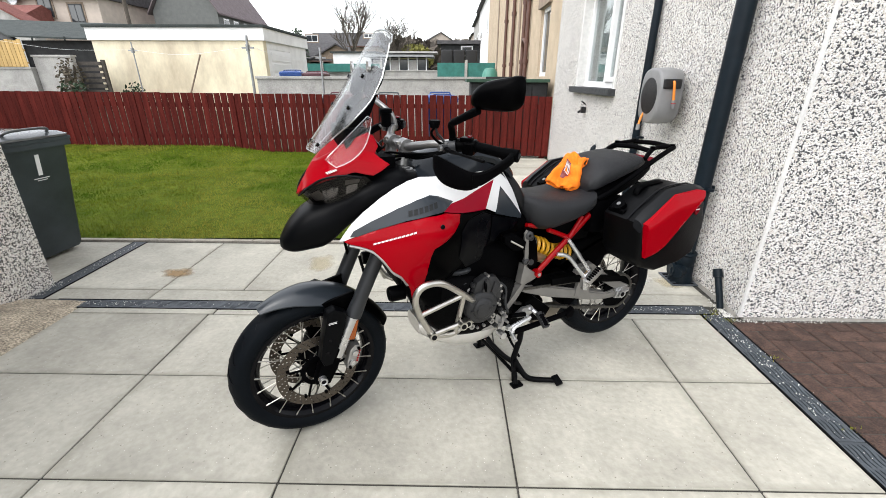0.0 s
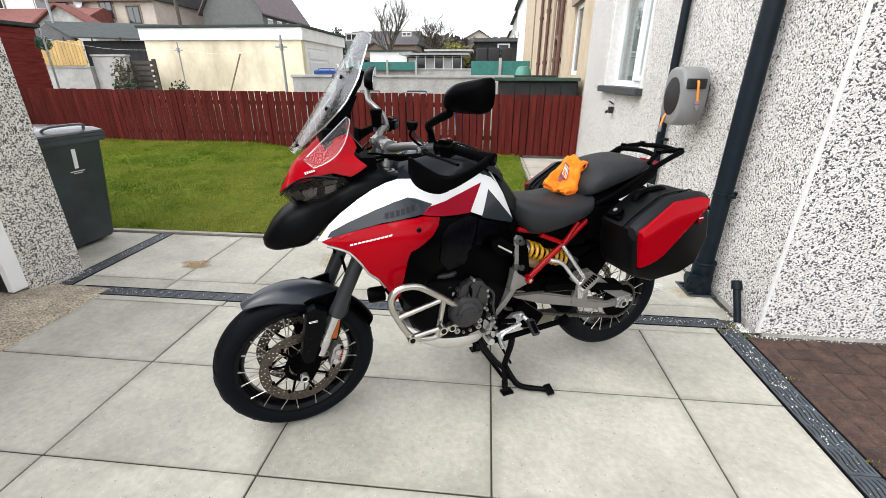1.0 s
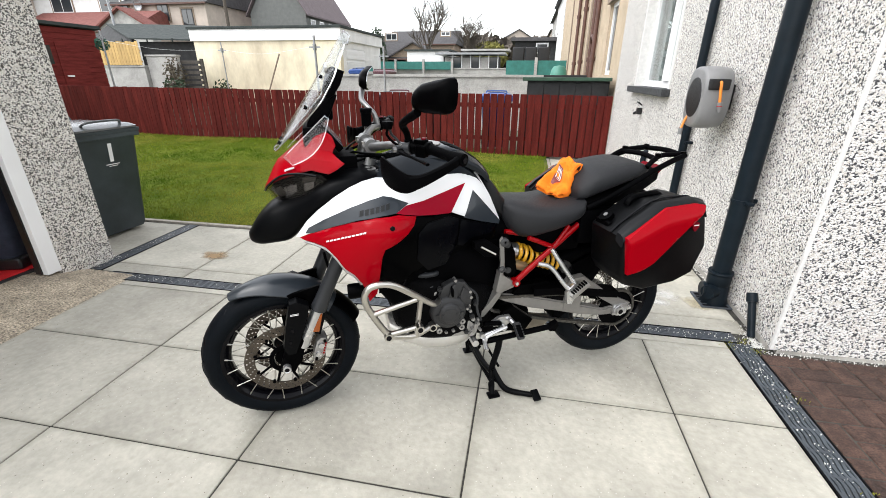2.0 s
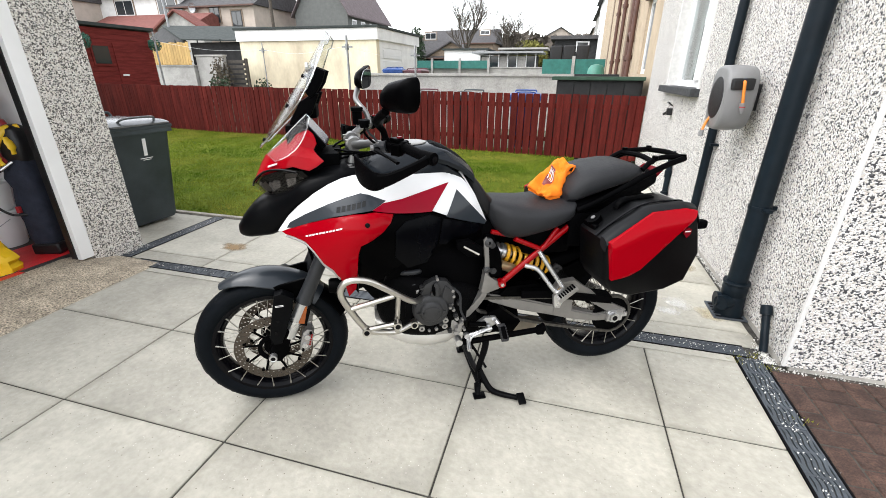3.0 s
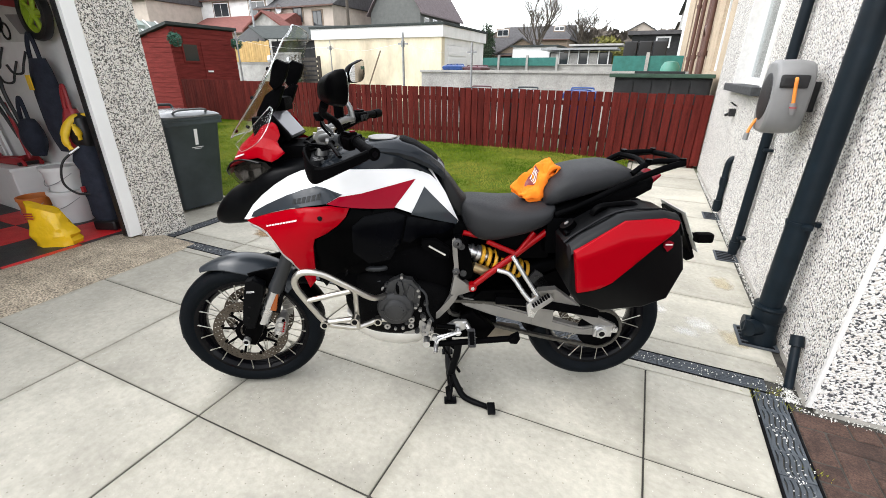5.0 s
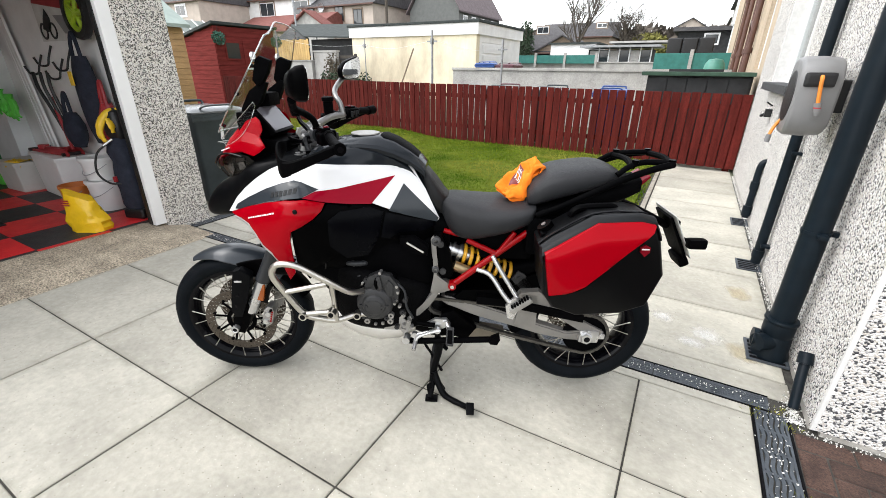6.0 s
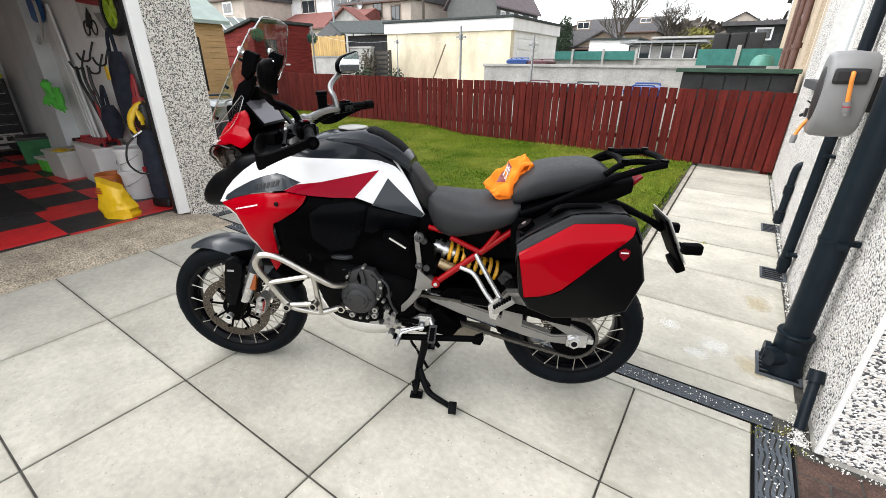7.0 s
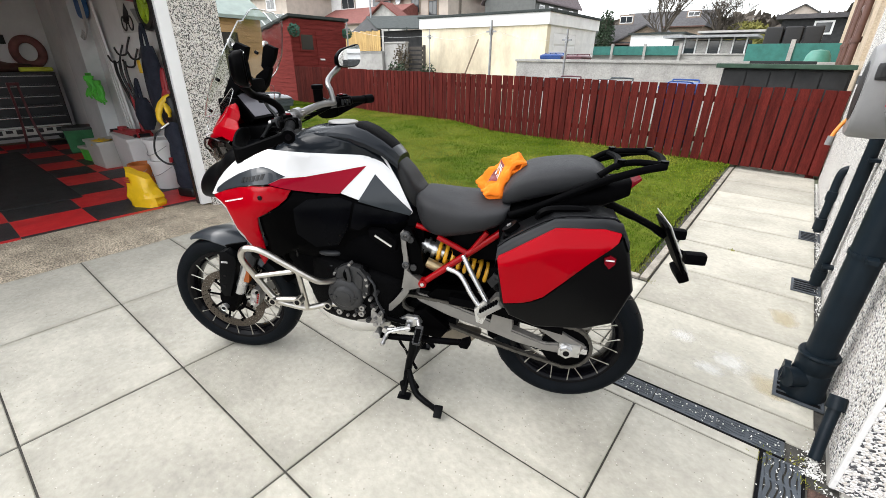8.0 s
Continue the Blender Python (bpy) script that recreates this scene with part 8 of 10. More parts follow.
    bike_part("pale_bar", bm, P_LABEL, "small pale lettering bars", nose, False)
    beak = hull("beak", [(-.072, .012, .852, .878), (-.06, .045, .842, .895), (-.03, .075, .834, .938), (.02, .098, .838, .985), (.085, .120, .852, 1.018), (.15, .152, .915, 1.056), (.225, .190, .975, 1.104), (.33, .196, 1.02, 1.128), (.41, .165, 1.05, 1.12)], P_BEAK, "black beak below the headlights", None, 0.7)
    def headlight(s):
        rows = []
        for (x, y, z0, z1) in ((.014, .018, 1.002, 1.042), (.034, .068, 1.008, 1.073), (.082, .116, 1.022, 1.112), (.140, .150, 1.046, 1.126), (.204, .178, 1.084, 1.120)):
            rows.append((x, y, z0, z1))
        a = spline([(x, s * y, z1 - 0.004) for x, y, z0, z1 in rows], 5)
        b = spline([(x + 0.014, s * (y + 0.002), (z0 + z1) / 2) for x, y, z0, z1 in rows], 5)
        c = spline([(x + 0.030, s * (y - 0.008), z0) for x, y, z0, z1 in rows], 5)
        bm = bmesh.new()
        loft(bm, [a, b, c], closed=False, caps=False)
        h = bike_part("headlight", bm, P_CLEARLENS, "smoked twin headlight", None)
        h.visible_shadow = False
        bm = bmesh.new()
        loft(bm, [[q + Vector((0.016, -s * 0.012, 0.0)) for q in row] for row in (a, b, c)], closed=False, caps=False)
        bike_part("lamp_bowl", bm, P_LENS, "dark lamp bowl", h)
        def at(u, v):
            k = u * (len(a) - 1)
            i = min(int(k), len(a) - 2)
            top, mid, low = (c_[i].lerp(c_[i + 1], k - i) for c_ in (a, b, c))
            p = top.lerp(mid, v * 2) if v < 0.5 else mid.lerp(low, v * 2 - 1)
            return p + Vector((0.011, -s * 0.009, 0.0))
        def pane(name, u0, u1, v0, v1, stuff, label, slant=0.0):
            bm = bmesh.new()
            m = 4
            loft(bm, [[at(u0 + (u1 - u0) * i / m + slant * j / m, v0 + (v1 - v0) * j / m) for i in range(m + 1)] for j in range(m + 1)], closed=False, caps=False)
            bike_part(name, bm, stuff, label, h)
        pane("lamp_step", .16, .36, .30, .80, P_DIM, "dim inner reflector", .05)
        for k in range(4):
            pane("lamp_fin", .40 + .055 * k, .448 + .055 * k, .42 + .05 * (k % 2), .90 - .05 * k, P_LAMP, "bright lamp reflector fin", -.05)
        pane("lamp_unit", .74, .92, .24, .46, P_DIM, "dim upper side lamp", -.04)
        pane("lamp_unit", .72, .86, .50, .82, P_LAMP, "bright faceted side lamp", -.05)
        bm = bmesh.new()
        tube(bm, [p + Vector((-0.002, s * 0.002, 0.0)) for p in a], 0.004, 6)
        bike_part("light_brow", bm, P_GLOSSBLACK, "", h)
        return h
    both(headlight)
    # windscreen: a large swept pane and two small deflectors
    bm = bmesh.new()
    rows = []
    for j in range(17):
        u = j / 16
        x = 0.062 + 0.273 * u + 0.004 * math.sin(math.pi * u)
        z = 1.192 + 0.382 * u
        w = float(np.interp(u, [0, 0.12, 0.25, 0.42, 0.6, 0.8, 0.93, 1.0], [0.085, 0.125, 0.165, 0.193, 0.186, 0.152, 0.125, 0.105]))
        bow = 0.058
        row = []
        for k in range(17):
            v = k / 16 * 2 - 1
            zz = z - (0.02 * abs(v) ** 3 if u > 0.9 else 0)
            row.append(Vector((x + bow * (w / 0.193) ** 2 * abs(v) ** 2.0, w * v, zz)))
        rows.append(row)
    loft(bm, rows, closed=False, caps=False)
    loft(bm, [[p + Vector((0.004, 0, -0.002)) for p in r] for r in rows], closed=False, caps=False)
    sc = bike_part("windscreen", bm, P_SCREEN, "tall clear windscreen")
    sc.visible_shadow = False
    bm = bmesh.new()
    rim = rows[0] + [r[-1] for r in rows[1:]] + rows[-1][-2::-1] + [r[0] for r in rows[-2:0:-1]]
    tube(bm, [p + Vector((0.002, 0, -0.001)) for p in rim], 0.0026, 6, closed=True)
    e = bike_part("screen_edge", bm, glass_mat("screen_edge_glass", (0.75, 0.78, 0.78), 0.6, 0.1), "bright polished edge", sc)
    e.visible_shadow = False
    for s in (-1, 1):
        for u, v in ((0.10, 0.55), (0.38, 0.62), (0.64, 0.45)):
            r = rows[int(u * 16)]
            p = r[int((s * v + 1) * 8)]
            bm = bmesh.new()
            cyl(bm, p + Vector((-0.003, 0, 0.0015)), p + Vector((0.008, 0, -0.004)), 0.0065, n=14)
            bike_part("screen_screw", bm, P_GLOSSBLACK, "", sc)
        bm = bmesh.new()
        dr = []
        for j in range(9):
            u = j / 8
            dr.append([Vector((0.100 + 0.150 * u + 0.045 * v, s * (0.112 + 0.010 * u + 0.050 * v * (1 - 0.3 * u)), 1.172 + 0.135 * u - 0.035 * v)) for v in (k / 6 * math.sin(math.pi * (0.22 + 0.70 * u)) for k in range(7))])
        loft(bm, dr, closed=False, caps=False)
        d = bike_part("wind_deflector", bm, P_DEFLECTOR, "small clear wind deflector")
        d.visible_shadow = False
        bm = bmesh.new()
        rr = dr[0] + [r[-1] for r in dr[1:]] + dr[-1][-2::-1] + [r[0] for r in dr[-2:0:-1]]
        tube(bm, rr, 0.0014, 6, closed=True)
        q = bike_part("deflector_edge", bm, bpy.data.materials["screen_edge_glass"], "", d)
        q.visible_shadow = False
    # screen carrier and dash
    def carrier(s):
        bm = bmesh.new()
        prism(bm, [(.272, 1.452), (.288, 1.462), (.328, 1.447), (.312, 1.405), (.288, 1.372), (.266, 1.358), (.250, 1.380)], s * 0.076, s * 0.106, "y", 0.010)
        prism(bm, [(.180, 1.250), (.190, 1.285), (.228, 1.345), (.280, 1.378), (.298, 1.372), (.268, 1.306), (.225, 1.262)], s * 0.066, s * 0.098, "y", 0.010)
        arm = bike_part("screen_carrier", bm, P_MATT, "black screen carrier arm")
        bm = bmesh.new()
        lathe(bm, [(.009, -.004), (.016, -.004), (.016, .004), (.009, .004)], (.268, s * 0.105, 1.458), "x", 18, True)
        bike_part("washer", bm, P_SILVER, "bright washer", arm)
        return arm
    both(carrier)
    bm = bmesh.new()
    box(bm, .21, .28, -.05, .05, 1.285, 1.335, bevel=0.012)
    box(bm, .17, .25, -.115, .115, 1.195, 1.27, bevel=0.015)
    bike_part("dash_support", bm, P_MATT, "black dash support")
    tilt = Matrix.Translation((.259, 0, 1.233)) @ Matrix.Rotation(radians(-39), 4, "Y")
    bm = bmesh.new()
    box(bm, -.014, .012, -.094, .094, -.062, .062, bevel=0.008, m=tilt)
    box(bm, -.045, -.013, -.085, .085, -.05, .045, bevel=0.015, m=tilt)
    d = bike_part("dash_display", bm, P_BLACK, "dash display in a black housing")
    bm = bmesh.new()
    box(bm, .0125, .0145, -.084, .084, -.052, .052, m=tilt)
    bike_part("display_glass", bm, P_TFT, "pale reflecting display glass", d, False)
    bm = bmesh.new()
    box(bm, .33, .46, -.10, .10, 1.06, 1.12, bevel=0.02)
    box(bm, .20, .35, -.108, .108, 1.07, 1.168, bevel=0.015)
    bike_part("dash_tray", bm, P_MATT, "black tray before the tank")


bodywork()


# ---- seats, tail, cases ----
hull("rider_seat", [(.935, .045, .90, .938), (.955, .090, .850, .944), (.99, .130, .795, .944), (1.055, .158, .775, .936), (1.14, .172, .795, .928), (1.22, .176, .822, .930), (1.29, .165, .856, .938), (1.315, .14, .888, .945)], P_SEAT, "black vinyl rider seat", None, 0.62, 32)
hull("pillion_seat", [(1.285, .115, .93, .985), (1.315, .142, .930, 1.028), (1.37, .152, .948, 1.064), (1.46, .152, .978, 1.083), (1.56, .142, 1.008, 1.090), (1.625, .115, 1.03, 1.070), (1.645, .08, 1.04, 1.052)], P_SEAT, "black vinyl pillion seat", None, 0.6, 32)
hull("tail_unit", [(1.22, .10, .82, .90), (1.35, .125, .86, .945), (1.50, .125, .90, .985), (1.64, .10, .945, 1.025), (1.72, .075, .98, 1.04)], P_MATT, "black tail unit", None, 0.5)
bm = bmesh.new()
prism(bm, [(1.672, .985), (1.705, .995), (1.752, 1.045), (1.748, 1.052), (1.70, 1.018)], -.070, .070, "y", .004)
bike_part("tail_light", bm, P_TAIL, "red tail light")


def rack():
    for s in (-1, 1):
        bm = bmesh.new()
        tube(bm, [(1.315, s * .145, .905), (1.40, s * .158, .945), (1.52, s * .165, 1.01), (1.62, s * .16, 1.058), (1.72, s * .145, 1.092), (1.80, s * .125, 1.108)], 0.0105, 10, per=5, flat=1.2)
        r = bike_part("grab_rail", bm, P_MATT, "black grab rail")
        bm = bmesh.new()
        tube(bm, [(1.60, s * .13, 1.066), (1.65, s * .115, 1.098), (1.71, s * .10, 1.110), (1.80, s * .115, 1.110)], 0.011, 10, per=5)
        bike_part("rack_arm", bm, P_MATT, "", r)
        for x, y, z in ((1.665, .112, 1.112), (1.795, .118, 1.116)):
            bm = bmesh.new()
            cyl(bm, (x, s * y, z - 0.006), (x, s * y, z + 0.008), 0.013, n=14)
            bike_part("rack_pad", bm, P_BLACK, "round rack pad", r)
    bm = bmesh.new()
    for x, z, w in ((1.655, 1.096, .115), (1.795, 1.106, .12)):
        tube(bm, [(x, -w, z), (x + 0.015, 0, z + 0.006), (x, w, z)], 0.012, 8, per=4)
    bike_part("rack_cross", bm, P_MATT, "black rack cross bars")


rack()


def plate_holder():
    bm = bmesh.new()
    tube(bm, [(1.60, 0, .96), (1.72, 0, .91), (1.82, 0, .865), (1.88, 0, .83)], [.035, .03, .026, .03], 10, per=4, flat=0.5)
    h = bike_part("plate_holder", bm, P_MATT, "black number plate holder")
    M = Matrix.Translation((1.915, 0, .80)) @ Matrix.Rotation(radians(-28), 4, "Y")
    bm = bmesh.new()
    box(bm, -.012, .0, -.075, .075, -.10, .10, bevel=.005, m=M)
    bike_part("plate_back", bm, P_MATT, "", h)
    bm = bmesh.new()
    box(bm, .003, .006, -.10, .10, -.09, .11, m=M)
    bike_part("number_plate", bm, mat("plate_blank", (0.5, 0.5, 0.47), 0.4), "plain blank number plate", h, False)
    bm = bmesh.new()
    box(bm, -.03, .01, -.05, .05, -.15, -.10, bevel=.012, m=M)
    bike_part("reflector_base", bm, P_MATT, "", h)
    for s in (-1, 1):
        bm = bmesh.new()
        tube(bm, [(1.925, s * .05, .79), (1.94, s * .09, .795)], .010, 8, per=2)
        box(bm, 1.925, 1.995, s * .115 - .02, s * .115 + .02, .775, .815, bevel=.012)
        bike_part("turn_signal", bm, P_MATT, "black turn signal", h)


plate_holder()

CASE = [(1.300, .865), (1.34, .90), (1.465, .978), (1.60, .990), (1.650, .980), (1.680, .915), (1.712, .795), (1.675, .675), (1.590, .640), (1.436, .625), (1.350, .655), (1.318, .705)]
CASE_RED = [(1.306, .868), (1.466, .975), (1.60, .984), (1.643, .976), (1.637, .955), (1.571, .888), (1.513, .820), (1.452, .752), (1.418, .732), (1.390, .722), (1.334, .714)]


def side_case(s):
    def ring(y, grow, shift=0.0):
        cx, cz = 1.50, .80
        return [Vector((cx + (x - cx) * grow, s * y, cz + (z - cz) * grow + shift)) for x, z in CASE]
    bm = bmesh.new()
    loft(bm, [ring(.205, .96), ring(.215, .995), ring(.33, 1.005), ring(.39, 1.0), ring(.408, .985), ring(.416, .96), ring(.419, .93)])
    bmesh.ops.bevel(bm, geom=[e for e in bm.edges if len(e.link_faces) == 2 and e.calc_face_angle(0) > 0.35], offset=0.006, segments=2, affect="EDGES")
    c = bike_part("side_case", bm, P_CASE, "hard side case with a red lid panel")
    def lid_w(x, z):
        crease = float(np.interp(x, [1.30, 1.335, 1.47, 1.65], [.850, .858, .918, .940]))
        return max(.4235, .4445 - (.42 if z > crease else .085) * abs(z - crease))
    panel("red_lid", CASE_RED, P_RED, s, 0.004, 0.05, lid_w, "gloss red lid panel with a folded crease", c, 0.0015, step=0.016)
    bm = bmesh.new()
    line = [(1.336, .708), (1.39, .717), (1.42, .727), (1.457, .748), (1.518, .816), (1.576, .884), (1.641, .951), (1.645, .975)]
    tube(bm, [(x, s * .4215, z) for x, z in line], 0.0036, 6, per=3)
    bike_part("lid_trim", bm, P_MATT, "dark grey trim line", c)
    bm = bmesh.new()
    prism(bm, [(1.610, .899), (1.626, .908), (1.642, .900), (1.641, .882), (1.627, .866), (1.612, .882)], s * .418, s * .4265, "y")
    b = bike_part("shield_badge", bm, P_TAIL, "small red shield shape", c, False)
    bm = bmesh.new()
    box(bm, 1.614, 1.638, s * .4268, s * .4278, .891, .8955)
    bike_part("badge_bar", bm, P_LABEL, "plain pale bar", b, False)
    # grey band round the lid's upper edge
    band = [(1.298, .850), (1.300, .872), (1.34, .906), (1.465, .983), (1.60, .995), (1.652, .985), (1.674, .940)]
    bm = bmesh.new()
    loft(bm, [[(x, s * yy, z + dz) for yy, dz in ((.376, .006), (.398, .004), (.414, -.005), (.421, -.018), (.412, -.022), (.376, -.006))] for x, z in band])
    bike_part("lid_band", bm, mat("case_band_grey", (0.0075, 0.008, 0.009), 0.45, spec=0.15, vary=0.2, scale=12) if s < 0 else bpy.data.materials["case_band_grey"], "dark grey lid band", c, smooth=40)
    # top with handle, hinge strip and lock
    bm = bmesh.new()
    tube(bm, [(1.415, s * .265, .945), (1.425, s * .265, .966), (1.455, s * .265, .979), (1.535, s * .265, .986), (1.565, s * .265, .980), (1.575, s * .265, .960)], .013, 10, per=4, flat=1.3)
    bike_part("case_handle", bm, P_BLACK, "black carry handle", c)
    bm = bmesh.new()
    cyl(bm, (1.345, s * .262, .885), (1.325, s * .262, .912), .030, .028, n=24)
    box(bm, 1.310, 1.400, s * .262 - .045, s * .262 + .045, .865, .895, bevel=.012, seg=3)
    lk = bike_part("lock", bm, P_BLACK, "round case lock", c)
    bm = bmesh.new()
    cyl(bm, (1.3248, s * .262, .9122), (1.3225, s * .262, .9152), .009, n=18)
    bike_part("lock_face", bm, P_BAR, "silver lock face", lk)
    bm = bmesh.new()
    tube(bm, [(x, s * .342, z) for x, z in ((1.298, .868), (1.34, .904), (1.465, .980), (1.60, .992), (1.650, .982), (1.682, .915), (1.714, .795))], .0035, 6, per=4)
    bike_part("lid_seam", bm, P_GLOSSBLACK, "", c)
    return c


both(side_case)


# ---- engine, frame, rear end ----
def engine():
    hull("engine_block", [(.47, .12, .42, .66), (.54, .17, .37, .68), (.66, .185, .35, .66), (.80, .17, .35, .62), (.90, .12, .36, .58)], P_ENGINE, "dark cast engine block", None, 0.35)
    for s in (-1, 1):
        bm = bmesh.new()
        lathe(bm, [(0, .034), (.040, .034), (.046, .030), (.050, .024), (.066, .022), (.074, .014), (.078, 0), (.078, -.05)][::1] if s > 0 else [(0, -.034), (.040, -.034), (.046, -.030), (.050, -.024), (.066, -.022), (.074, -.014), (.078, 0), (.078, .05)], (.674, s * .195, .519), "y", 40)
        c = bike_part("clutch_cover", bm, P_CAST, "round grey engine cover")
        bm = bmesh.new()
        prism(bm, [(.674 + .034 * math.cos(a) * (1.15 if k % 3 else 0.9), .519 + .028 * math.sin(a)) for k, a in enumerate(2 * math.pi * j / 12 for j in range(12))], s * .222, s * .231, "y", .002)
        bike_part("cover_boss", bm, P_CAST, "raised cover boss", c)
        for q in (-1, 1):
            bm = bmesh.new()
            box(bm, .674 + q * .050 - .011, .674 + q * .050 + .011, s * .222 - .004, s * .222 + .004, .517, .521, bevel=.001)
            cyl(bm, (.674 + q * .031, s * .226, .519), (.674 + q * .031, s * .234, .519), .006, n=10)
            bike_part("cover_rib", bm, P_CAST, "", c)
        for k in range(3):
            a = 2 * math.pi * (k * 1.5 + 5.2) / 8
            bm = bmesh.new()
            cyl(bm, (.674 + .086 * math.cos(a), s * .17, .519 + .086 * math.sin(a)), (.674 + .086 * math.cos(a), s * .205, .519 + .086 * math.sin(a)), .010, n=12)
            cyl(bm, (.674 + .086 * math.cos(a), s * .204, .519 + .086 * math.sin(a)), (.674 + .086 * math.cos(a), s * .211, .519 + .086 * math.sin(a)), .006, n=6)
            bike_part("cover_bolt", bm, P_CAST, "", c)
        bm = bmesh.new()
        prism(bm, [(.57, .56), (.62, .62), (.70, .655), (.76, .64), (.78, .57), (.76, .47), (.70, .42), (.60, .43), (.565, .48)], s * .15, s * .182, "y", .012)
        bike_part("side_casing", bm, P_ENGINE, "cast side casing")
        bm = bmesh.new()
        prism(bm, [(.70, .43), (.77, .45), (.81, .41), (.80, .37), (.70, .37)], s * .13, s * .175, "y", .008)
        bike_part("lower_casing", bm, P_ALLOY, "bare cast casing")
        for x, z in ((.785, .47), (.80, .53), (.76, .395), (.72, .60), (.64, .62)):
            bm = bmesh.new()
            cyl(bm, (x, s * .15, z), (x, s * .192, z), .011, n=12)
            cyl(bm, (x, s * .19, z), (x, s * .198, z), .0065, n=6)
            bike_part("engine_bolt", bm, P_CAST)
        bm = bmesh.new()
        prism(bm, [(.632, .592), (.650, .640), (.690, .660), (.745, .648), (.780, .600), (.772, .520), (.700, .560)], s * .165, s * .203, "y", .012)
        uc = bike_part("upper_cover", bm, P_CAST, "faceted grey engine cover")
        bm = bmesh.new()
        prism(bm, [(.668, .590), (.690, .650), (.703, .648), (.712, .600), (.700, .572)], s * .195, s * .214, "y", .006)
        bike_part("cover_lug", bm, P_CAST, "cast hose lug", uc)
        bm = bmesh.new()
        prism(bm, [(.720, .590), (.735, .632), (.756, .612), (.752, .560), (.728, .552)], s * .195, s * .210, "y", .006)
        bike_part("cover_lug", bm, P_CAST, "", uc)
        for x, z in ((.772, .573), (.764, .535), (.757, .520), (.768, .600), (.702, .660)):
            bm = bmesh.new()
            cyl(bm, (x, s * .175, z), (x, s * .205, z), .0065, n=10)
            bike_part("cover_screw", bm, P_ALLOY, "bright cover screw", uc)
        bm = bmesh.new()
        tube(bm, [(.690, s * .195, .640), (.684, s * .215, .620), (.690, s * .205, .585)], .007, 8, per=4)
        bike_part("hose", bm, P_BLACK, "black hose", uc)
        for x, z, r, d in ((.775, .500, .007, .012), (.790, .455, .009, .010), (.812, .430, .008, .016), (.700, .412, .007, .010), (.668, .408, .006, .010), (.790, .405, .007, .014), (.825, .395, .006, .012)):
            bm = bmesh.new()
            lathe(bm, [(0, s * d), (r * 0.5, s * d), (r * 0.6, s * d * 0.7), (r, s * d * 0.7), (r * 1.15, 0), (r * 1.15, -s * .02), (0, -s * .02)], (x, s * .186, z), "y", 12)
            bike_part("fitting", bm, P_ALLOY, "bright engine fitting", uc)
        bm = bmesh.new()
        prism(bm, [(.640, .392), (.650, .412), (.700, .418), (.752, .410), (.765, .398), (.740, .390)], s * .150, s * .176, "y", .005)
        bike_part("sump_edge", bm, P_HANGER, "grey alloy sump edge", uc)
        bm = bmesh.new()
        tube(bm, [(.770, s * .19, .610), (.800, s * .195, .575), (.806, s * .19, .500), (.830, s * .18, .440)], .0055, 8, per=5)
        bike_part("hose", bm, P_FORK, "grey breather hose", uc)
        for x, z in ((.738, .457), (.735, .429), (.635, .426)):
            bm = bmesh.new()
            lathe(bm, [(.005, -.012), (.013, -.012), (.013, .012), (.005, .012)], (x, s * .188, z), "y", 16, True)
            bike_part("mount_lug", bm, P_ALLOY, "bare alloy mounting lug", uc)
        for line, r in (([(.540, s * .105, .672), (.565, s * .160, .683), (.625, s * .160, .683), (.655, s * .105, .674)], .012), ([(.568, s * .105, .606), (.588, s * .160, .622), (.628, s * .160, .632), (.660, s * .110, .634)], .010)):
            bm = bmesh.new()
            tube(bm, line, r, 12, per=5)
            pipe = bike_part("coolant_pipe", bm, P_FORK, "dark grey coolant pipe", uc)
            bm = bmesh.new()
            tube(bm, [Vector(line[1]).lerp(Vector(line[2]), u) for u in (0.30, 0.36, 0.42)], r + .003, 12)
            bike_part("hose_clip", bm, P_HANGER, "grey hose clip", pipe)
        bm = bmesh.new()
        tube(bm, [(.606, s * .165, .560), (.622, s * .175, .602), (.634, s * .165, .606)], .009, 10, per=4)
        bike_part("bar_mount", bm, P_ALLOY, "alloy bar mount", uc)
        bm = bmesh.new()
        tube(bm, [(.56, s * .12, .64), (.50, s * .13, .60), (.47, s * .10, .50), (.50, s * .06, .38)], .021, 12, per=5)
        bike_part("exhaust_header", bm, P_ENGINE, "dark exhaust header")
    bm = bmesh.new()
    rings = []
    for x, w, z0, z1 in ((.44, .07, .36, .43), (.50, .12, .325, .41), (.58, .145, .295, .395), (.67, .15, .275, .385), (.76, .145, .285, .375), (.83, .12, .32, .375)):
        rings.append(section(x, w, z0, z1, .6, 24))
    loft(bm, rings)
    bike_part("belly_pan", bm, P_PAN, "silver belly pan")
    hull("exhaust_box", [(.82, .10, .31, .40), (.92, .12, .29, .41), (1.05, .11, .30, .40), (1.12, .07, .33, .39)], P_ENGINE, "dark metal exhaust box", None, 0.5)
    # Added filler block: a black backdrop that darkens the view past the shock.
    hull("rear_backdrop", [(.93, .035, .42, .82), (1.05, .04, .43, .86), (1.20, .04, .46, .88), (1.33, .035, .52, .88)], P_BLACK, "black backdrop block added behind the shock", None, 0.4).location.y = .07
    for s in (-1, 1):
        bm = bmesh.new()
        cyl(bm, (.80, s * .16, .335), (.80, s * .205, .335), .016, n=14)
        bike_part("belly_bolt", bm, P_SILVER, "silver bolt")
